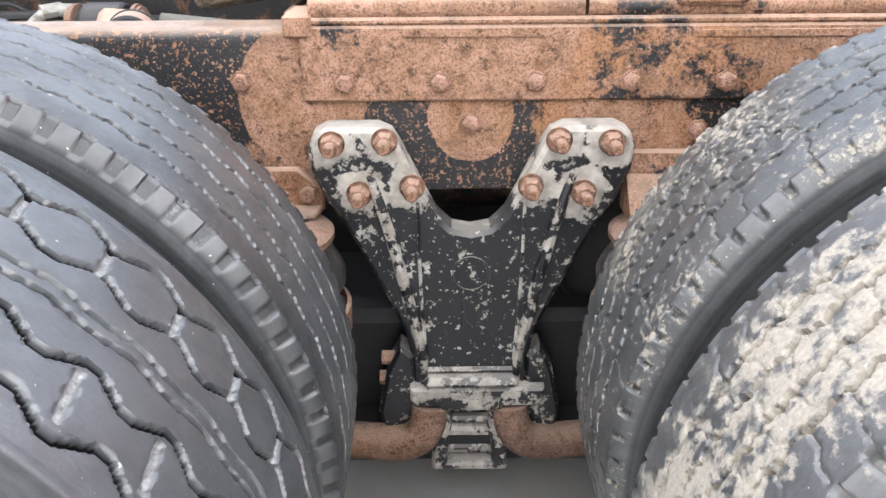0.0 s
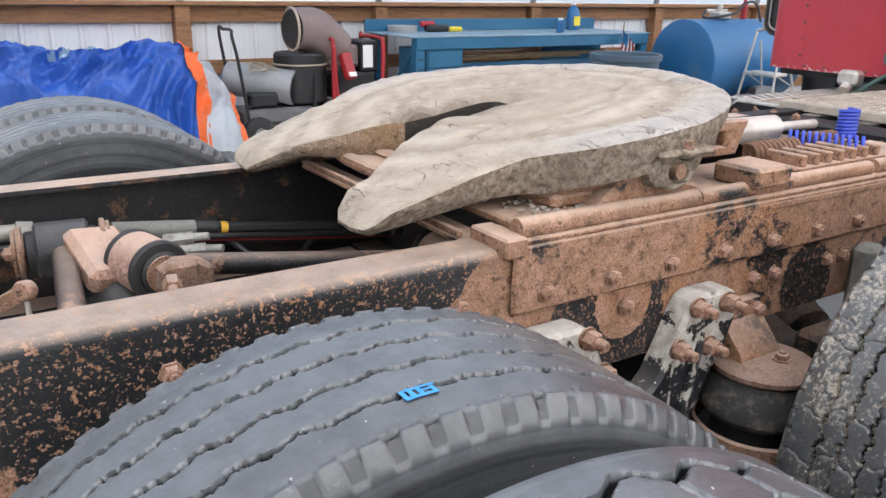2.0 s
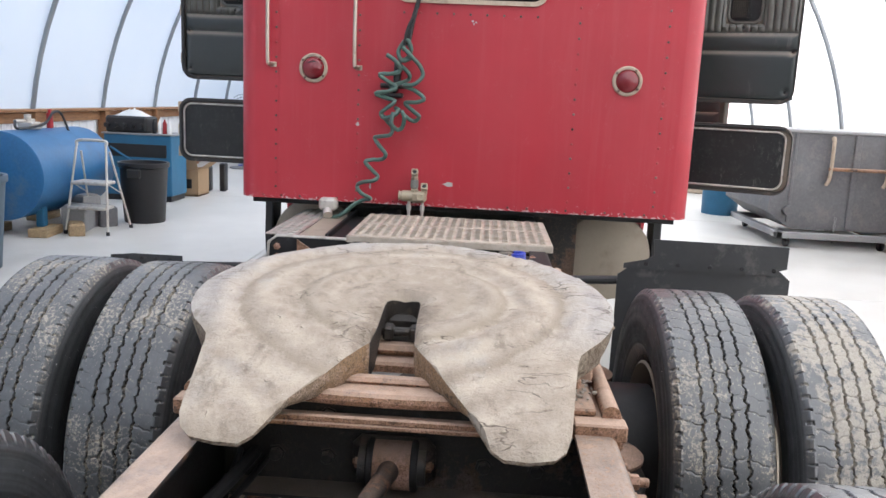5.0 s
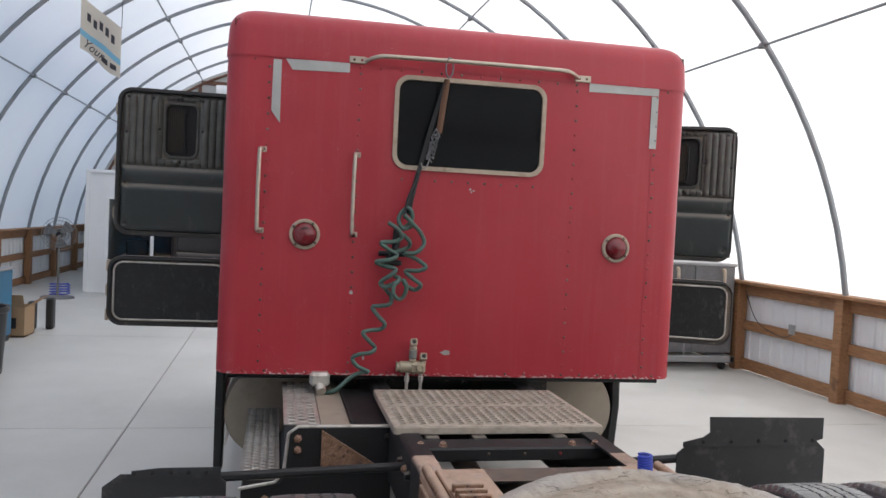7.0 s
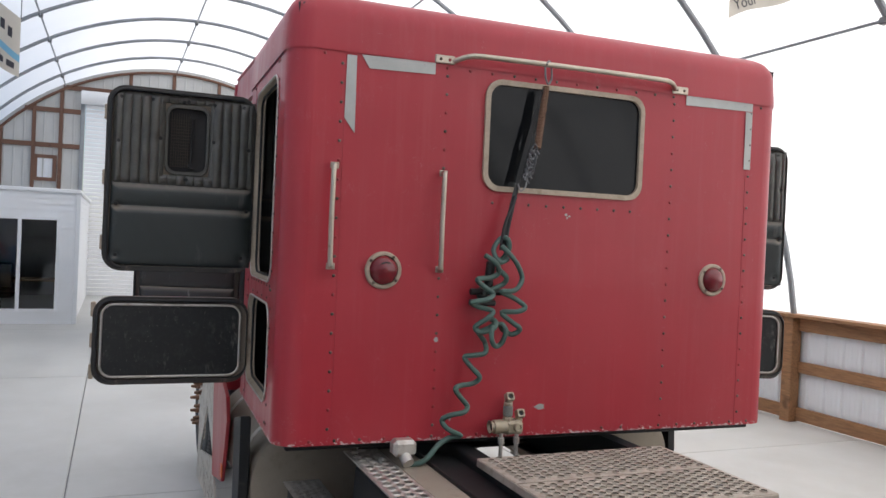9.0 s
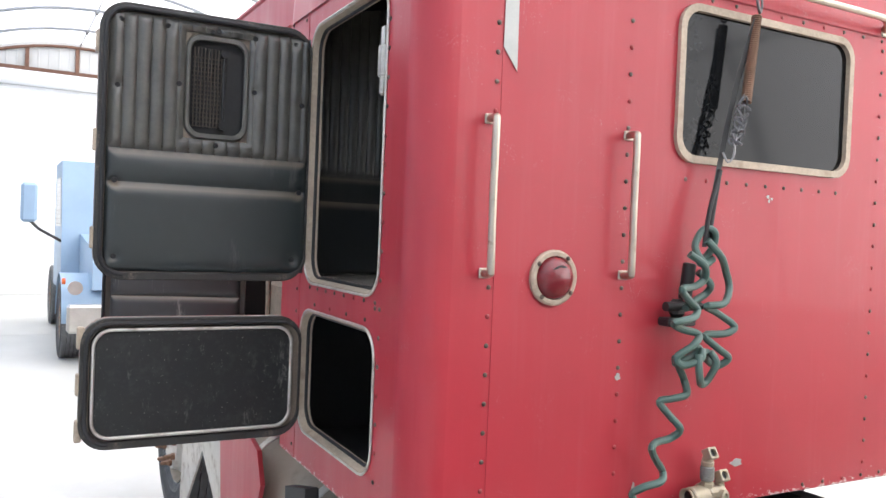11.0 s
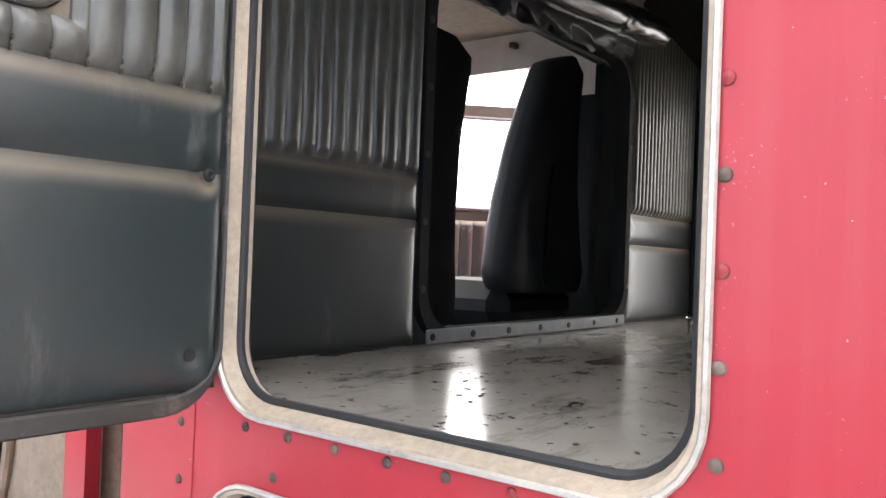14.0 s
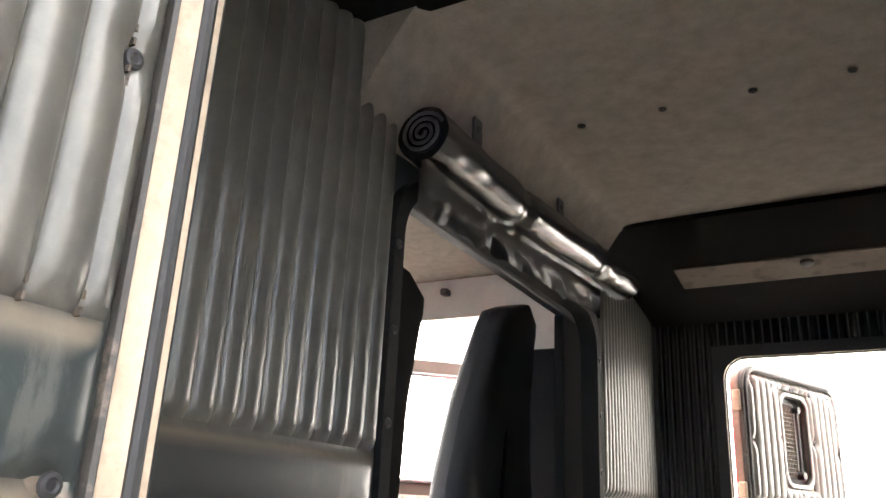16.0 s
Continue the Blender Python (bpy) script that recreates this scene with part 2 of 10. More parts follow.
def dried_mud(name):
    """Old grease and road dust baked onto the coupling plate."""
    m, n, l, b = material(name, 0.8)
    big, mid, fine = noise_tex(n, l, 5, 5), noise_tex(n, l, 24, 8, 0.72), noise_tex(n, l, 150, 4)
    co = n.new("ShaderNodeTexCoord")
    mp = n.new("ShaderNodeMapping")
    mp.inputs["Location"].default_value = (-0.10, -1.728, 0)
    l.new(co.outputs["Object"], mp.inputs[0])
    w = n.new("ShaderNodeTexWave")
    w.wave_type, w.rings_direction = "RINGS", "Z"
    w.inputs["Scale"].default_value, w.inputs["Distortion"].default_value, w.inputs["Detail"].default_value, w.inputs["Detail Scale"].default_value = 3.4, 3.5, 4, 2.2
    l.new(mp.outputs[0], w.inputs["Vector"])
    col = ramp(n, l, mid, (0.3, (0.245, 0.198, 0.152)), (0.5, (0.335, 0.277, 0.219)), (0.72, (0.415, 0.352, 0.284)))
    col = mix(n, l, math_node(n, l, "MULTIPLY", math_node(n, l, "MULTIPLY", w.outputs[1], ramp(n, l, big, (0.40, 0.15), (0.58, 0.9))), 0.55), col, (0.56, 0.48, 0.385))
    scratch = noise_tex(n, l, 22, 6, 0.75, (3.2, 0.7, 1))
    col = mix(n, l, ramp(n, l, scratch, (0.63, 0.0), (0.68, 0.6)), col, (0.22, 0.18, 0.135))
    col = mix(n, l, ramp(n, l, big, (0.58, 0.0), (0.70, 0.45)), col, (0.36, 0.345, 0.32))
    vo = n.new("ShaderNodeTexVoronoi")
    vo.feature = "DISTANCE_TO_EDGE"
    vo.inputs["Scale"].default_value = 7.0
    l.new(mix(n, l, 0.12, mp.outputs[0], noise_tex(n, l, 6, 4)), vo.inputs["Vector"])
    crack = math_node(n, l, "MULTIPLY", ramp(n, l, vo.outputs[0], (0.0, 1.0), (0.012, 0.0)), ramp(n, l, mid, (0.56, 0.0), (0.62, 0.8)))
    col = mix(n, l, math_node(n, l, "MULTIPLY", crack, 0.7), col, (0.14, 0.11, 0.09))
    d = n.new("ShaderNodeVectorMath")
    d.operation = "LENGTH"
    flat = n.new("ShaderNodeVectorMath")
    flat.operation = "MULTIPLY"
    flat.inputs[1].default_value = (1, 1, 0)
    l.new(mp.outputs[0], flat.inputs[0])
    l.new(flat.outputs[0], d.inputs[0])
    rim = math_node(n, l, "ADD", d.outputs["Value"], math_node(n, l, "MULTIPLY", math_node(n, l, "SUBTRACT", noise_tex(n, l, 4.5, 5, 0.65), 0.5), 0.22))
    ahead = n.new("ShaderNodeSeparateXYZ")
    l.new(mp.outputs[0], ahead.inputs[0])
    bare = math_node(n, l, "MULTIPLY", ramp(n, l, rim, (0.37, 0.0), (0.44, 0.5)), ramp(n, l, math_node(n, l, "ADD", ahead.outputs[0], 0.5), (0.22, 0.0), (0.36, 1.0)))
    col = mix(n, l, bare, col, ramp(n, l, mid, (0.3, (0.27, 0.27, 0.275)), (0.7, (0.42, 0.41, 0.40))))
    path = ramp(n, l, math_node(n, l, "ADD", d.outputs["Value"], math_node(n, l, "MULTIPLY", math_node(n, l, "SUBTRACT", mid, 0.5), 0.05)), (0.10, 0.0), (0.14, 0.55), (0.17, 0.0), (0.205, 0.0), (0.235, 0.9), (0.25, 0.0), (0.35, 0.0), (0.372, 0.85), (0.382, 0.0))
    col = mix(n, l, path, col, (0.27, 0.22, 0.165))
    col = mix(n, l, ramp(n, l, noise_tex(n, l, 9, 6, 0.7, (1, 1.6, 1)), (0.57, 0.0), (0.69, 0.75)), col, (0.185, 0.15, 0.115))
    side = math_node(n, l, "ABSOLUTE", ahead.outputs[1])
    lip = math_node(n, l, "ADD", side, math_node(n, l, "MULTIPLY", math_node(n, l, "SUBTRACT", noise_tex(n, l, 13, 6, 0.7), 0.5), 0.22))
    lip = math_node(n, l, "MULTIPLY", ramp(n, l, lip, (0.045, 0.75), (0.095, 0.0)), ramp(n, l, math_node(n, l, "ADD", ahead.outputs[0], 0.5), (0.44, 1.0), (0.60, 0.0)))
    col = mix(n, l, lip, col, (0.15, 0.115, 0.085))
    lines = None
    for sc_, st_, wd_ in ((5.5, (1.3, 0.6, 1), 0.006), (12, (1.4, 0.40, 1), 0.009)):
        q = math_node(n, l, "ABSOLUTE", math_node(n, l, "SUBTRACT", noise_tex(n, l, sc_, 4, 0.5, st_), 0.5))
        q = ramp(n, l, q, (0.0, 1.0), (wd_, 0.0))
        lines = q if lines is None else math_node(n, l, "MAXIMUM", lines, q)
    lines = math_node(n, l, "MULTIPLY", lines, ramp(n, l, noise_tex(n, l, 6.5, 4, 0.6), (0.52, 0.0), (0.60, 0.85)))
    col = mix(n, l, lines, col, (0.10, 0.078, 0.058))
    col = mix(n, l, ramp(n, l, noise_tex(n, l, 320, 2), (0.70, 0.0), (0.74, 0.6)), col, (0.62, 0.58, 0.52))
    l.new(ramp(n, l, bare, (0, 0.85), (1, 0.5)), b.inputs["Roughness"])
    l.new(col, b.inputs["Base Color"])
    h = mix(n, l, 0.35, mix(n, l, 0.5, mid, w.outputs[1]), fine)
    bump(n, l, b, mix(n, l, math_node(n, l, "MAXIMUM", crack, lines), h, 0.0), 0.8, 0.01)
    return m


def crust(name):
    """Crumbly dried mud and rust scale on the edge of the coupling plate."""
    m, n, l, b = material(name, 0.95)
    knob, fine, patch = noise_tex(n, l, 75, 5, 0.65), noise_tex(n, l, 260, 4, 0.7), noise_tex(n, l, 11, 6, 0.7)
    col = ramp(n, l, knob, (0.34, (0.13, 0.095, 0.068)), (0.48, (0.29, 0.228, 0.168)), (0.66, (0.44, 0.365, 0.285)))
    col = mix(n, l, ramp(n, l, patch, (0.52, 0.0), (0.62, 0.6)), col, (0.19, 0.135, 0.095))
    col = mix(n, l, ramp(n, l, fine, (0.6, 0.0), (0.7, 0.5)), col, (0.50, 0.43, 0.35))
    l.new(col, b.inputs["Base Color"])
    bump(n, l, b, mix(n, l, 0.3, knob, fine), 1.0, 0.018)
    return m


def red_paint(name, edge=None):
    """Faded red paint; edge: a height above which the worn lower rim is chipped."""
    m, n, l, b = material(name, 0.42, 0.0, 0.12, 0.45)
    big, fine, streak = noise_tex(n, l, 1.6, 4), noise_tex(n, l, 60, 4), noise_tex(n, l, 7, 5, 0.6, (1, 1, 0.12))
    col = ramp(n, l, big, (0.3, (0.375, 0.024, 0.037)), (0.7, (0.435, 0.031, 0.046)))
    col = mix(n, l, ramp(n, l, streak, (0.42, 0.0), (0.75, 0.16)), col, (0.43, 0.075, 0.082))
    col = mix(n, l, ramp(n, l, noise_tex(n, l, 26, 4, 0.6, (1, 1, 0.05)), (0.52, 0.0), (0.72, 0.09)), col, (0.50, 0.16, 0.16))
    chips = ramp(n, l, noise_tex(n, l, 150, 2, 0.5), (0.775, 0.0), (0.79, 0.7))
    specks = math_node(n, l, "MULTIPLY", ramp(n, l, noise_tex(n, l, 230, 2, 0.5), (0.66, 0.0), (0.68, 0.75)), ramp(n, l, noise_tex(n, l, 7, 4, 0.7), (0.58, 0.0), (0.68, 1.0)))
    chips = math_node(n, l, "MAXIMUM", chips, specks)
    if edge:
        co, xyz = n.new("ShaderNodeTexCoord"), n.new("ShaderNodeSeparateXYZ")
        l.new(co.outputs["Object"], xyz.inputs[0])
        low = ramp(n, l, math_node(n, l, "SUBTRACT", xyz.outputs[2], edge), (0.002, 0.20), (0.018, 0.09), (0.06, 0.03), (0.10, 0.0))
        rim = ramp(n, l, math_node(n, l, "ADD", noise_tex(n, l, 48, 6, 0.75, (1, 1, 1.6)), low), (0.71, 0.0), (0.73, 0.9))
        chips = math_node(n, l, "MAXIMUM", chips, rim)
    col = mix(n, l, chips, col, (0.60, 0.52, 0.49))
    l.new(col, b.inputs["Base Color"])
    l.new(ramp(n, l, streak, (0.3, 0.34), (0.7, 0.52)), b.inputs["Roughness"])
    bump(n, l, b, mix(n, l, 0.2, big, fine), 0.05, 0.01)
    return m


def rivet_metal(name):
    """Rivet heads: some still red, most worn to brown-grey metal."""
    m, n, l, b = material(name, 0.5, 0.3)
    o = n.new("ShaderNodeObjectInfo")
    col = ramp(n, l, o.outputs["Random"], (0.0, (0.05, 0.037, 0.03)), (0.45, (0.11, 0.075, 0.06)), (0.74, (0.20, 0.155, 0.13)), (0.78, (0.30, 0.03, 0.04)), (1.0, (0.36, 0.025, 0.035)))
    l.new(mix(n, l, ramp(n, l, noise_tex(n, l, 240, 3), (0.45, 0.0), (0.6, 0.6)), col, (0.13, 0.09, 0.07)), b.inputs["Base Color"])
    return m


def vinyl(name, base, dust=(0.34, 0.27, 0.2), amount=0.10, greyer=None, tone=1.0, rough=0.32):
    """Dusty padded vinyl: soft gloss, fine grain, dust on what looks up."""
    m, n, l, b = material(name, rough, 0.0, 0.0, 0.62)
    mid, fine, big = noise_tex(n, l, 12, 6, 0.7), noise_tex(n, l, 420, 2), noise_tex(n, l, 3.5, 4)
    col = ramp(n, l, big, (0.3, tuple(c * 0.9 for c in base)), (0.7, tuple(c * 1.15 for c in base)))
    col = mix(n, l, math_node(n, l, "MULTIPLY", dust_by_slope(n, l, 0.12, 0.7), 0.7), col, dust)
    if greyer:      # the pleated panel above this height is of a greyer, dustier vinyl
        co, xyz = n.new("ShaderNodeTexCoord"), n.new("ShaderNodeSeparateXYZ")
        l.new(co.outputs["Object"], xyz.inputs[0])
        above = ramp(n, l, math_node(n, l, "SUBTRACT", xyz.outputs[1], greyer), (0.0, 0.0), (0.008, 1.0))
        col = mix(n, l, above, col, ramp(n, l, mid, (0.35, (0.086 * tone, 0.084 * tone, 0.076 * tone)), (0.65, (0.135 * tone, 0.130 * tone, 0.113 * tone))))
    pale = noise_tex(n, l, 14, 7, 0.75, (1.5, 0.30, 1))
    col = mix(n, l, math_node(n, l, "MULTIPLY", ramp(n, l, pale, (0.56, 0.0), (0.66, amount * 3)), ramp(n, l, noise_tex(n, l, 4, 2), (0.50, 0.0), (0.62, 1.0))), col, (0.30, 0.28, 0.25))
    l.new(col, b.inputs["Base Color"])
    bump(n, l, b, fine, 0.05, 0.003)
    return m


def scuffed(name):
    """Black painted panel: dusty film in blotches, pale rubs along one way and small chips."""
    m, n, l, b = material(name, 0.4)
    film, rub, spot = noise_tex(n, l, 22, 8, 0.8), noise_tex(n, l, 16, 7, 0.8, (1.0, 0.35, 1)), noise_tex(n, l, 120, 3, 0.6)
    where = ramp(n, l, noise_tex(n, l, 5, 3), (0.45, 0.15), (0.65, 1.0))
    col = mix(n, l, ramp(n, l, film, (0.50, 0.0), (0.75, 0.35)), (0.012, 0.013, 0.014), (0.09, 0.095, 0.09))
    col = mix(n, l, math_node(n, l, "MULTIPLY", ramp(n, l, rub, (0.565, 0.0), (0.65, 0.75)), where), col, (0.30, 0.29, 0.26))
    col = mix(n, l, ramp(n, l, spot, (0.685, 0.0), (0.71, 0.8)), col, (0.42, 0.40, 0.36))
    l.new(col, b.inputs["Base Color"])
    l.new(ramp(n, l, film, (0.3, 0.3), (0.7, 0.6)), b.inputs["Roughness"])
    bump(n, l, b, film, 0.1, 0.003)
    return m


def stained_board(name):
    """Varnished plywood with spilt stains dragged along it and dust."""
    m, n, l, b = material(name, 0.2)
    big, fine = noise_tex(n, l, 3.2, 5, 0.6), noise_tex(n, l, 60, 5, 0.7)
    drag, blot = noise_tex(n, l, 7, 8, 0.75, (1, 0.35, 1)), noise_tex(n, l, 16, 7, 0.75)
    col = ramp(n, l, big, (0.3, (0.34, 0.30, 0.255)), (0.7, (0.48, 0.43, 0.37)))
    col = mix(n, l, ramp(n, l, drag, (0.52, 0.0), (0.62, 0.55)), col, (0.12, 0.10, 0.085))
    col = mix(n, l, ramp(n, l, blot, (0.60, 0.0), (0.64, 0.85)), col, (0.045, 0.038, 0.033))
    col = mix(n, l, ramp(n, l, fine, (0.60, 0.0), (0.70, 0.5)), col, (0.50, 0.46, 0.41))
    l.new(col, b.inputs["Base Color"])
    l.new(ramp(n, l, drag, (0.4, 0.19), (0.62, 0.10)), b.inputs["Roughness"])
    bump(n, l, b, mix(n, l, 0.5, big, blot), 0.07, 0.004)
    return m


def lumber(name, base=(0.31, 0.155, 0.072)):
    m, n, l, b = material(name, 0.7)
    grain = noise_tex(n, l, 9, 6, 0.65, (0.7, 6, 6))
    knots = noise_tex(n, l, 3.2, 2)
    col = ramp(n, l, grain, (0.3, tuple(c * 0.6 for c in base)), (0.55, base), (0.75, tuple(min(1, c * 1.35) for c in base)))
    col = mix(n, l, ramp(n, l, knots, (0.68, 0.0), (0.74, 0.7)), col, tuple(c * 0.3 for c in base))
    l.new(col, b.inputs["Base Color"])
    bump(n, l, b, grain, 0.25, 0.004)
    return m


def concrete(name):
    m, n, l, b = material(name, 0.45)
    big, mid, fine = noise_tex(n, l, 0.45, 5, 0.6), noise_tex(n, l, 3.0, 7, 0.7), noise_tex(n, l, 60, 4)
    col = ramp(n, l, big, (0.35, (0.46, 0.45, 0.415)), (0.65, (0.57, 0.558, 0.52)))
    col = mix(n, l, ramp(n, l, mid, (0.35, 0.0), (0.7, 0.55)), col, (0.66, 0.655, 0.64))
    col = mix(n, l, ramp(n, l, mid, (0.66, 0.0), (0.80, 0.5)), col, (0.36, 0.35, 0.34))
    l.new(col, b.inputs["Base Color"])
    l.new(ramp(n, l, mid, (0.35, 0.34), (0.7, 0.6)), b.inputs["Roughness"])
    bump(n, l, b, mix(n, l, 0.5, mid, fine), 0.08, 0.004)
    return m


def fabric(name):
    """White roof membrane that lets daylight through."""
    m, n, l, b = material(name, 0.8)
    t, mx = n.new("ShaderNodeBsdfTranslucent"), n.new("ShaderNodeMixShader")
    seam = noise_tex(n, l, 0.5, 3)
    col = ramp(n, l, seam, (0.3, (0.84, 0.845, 0.86)), (0.7, (0.88, 0.88, 0.885)))
    l.new(col, t.inputs[0])
    l.new(col, b.inputs["Base Color"])
    mx.inputs[0].default_value = 0.62
    l.new(b.outputs[0], mx.inputs[1])
    l.new(t.outputs[0], mx.inputs[2])
    l.new(mx.outputs[0], n["Material Output"].inputs[0])
    return m


def glass(name, tint=(0.9, 0.93, 0.93), rough=0.0):
    m, n, l, b = material(name, rough)
    b.inputs["Transmission Weight"].default_value = 1.0
    b.inputs["Base Color"].default_value, b.inputs["IOR"].default_value = (*tint, 1), 1.45
    return m


def material_mirror(name):
    m, n, l, b = material(name, 0.02, 1.0)
    b.inputs["Base Color"].default_value = (0.9, 0.9, 0.9, 1)
    return m


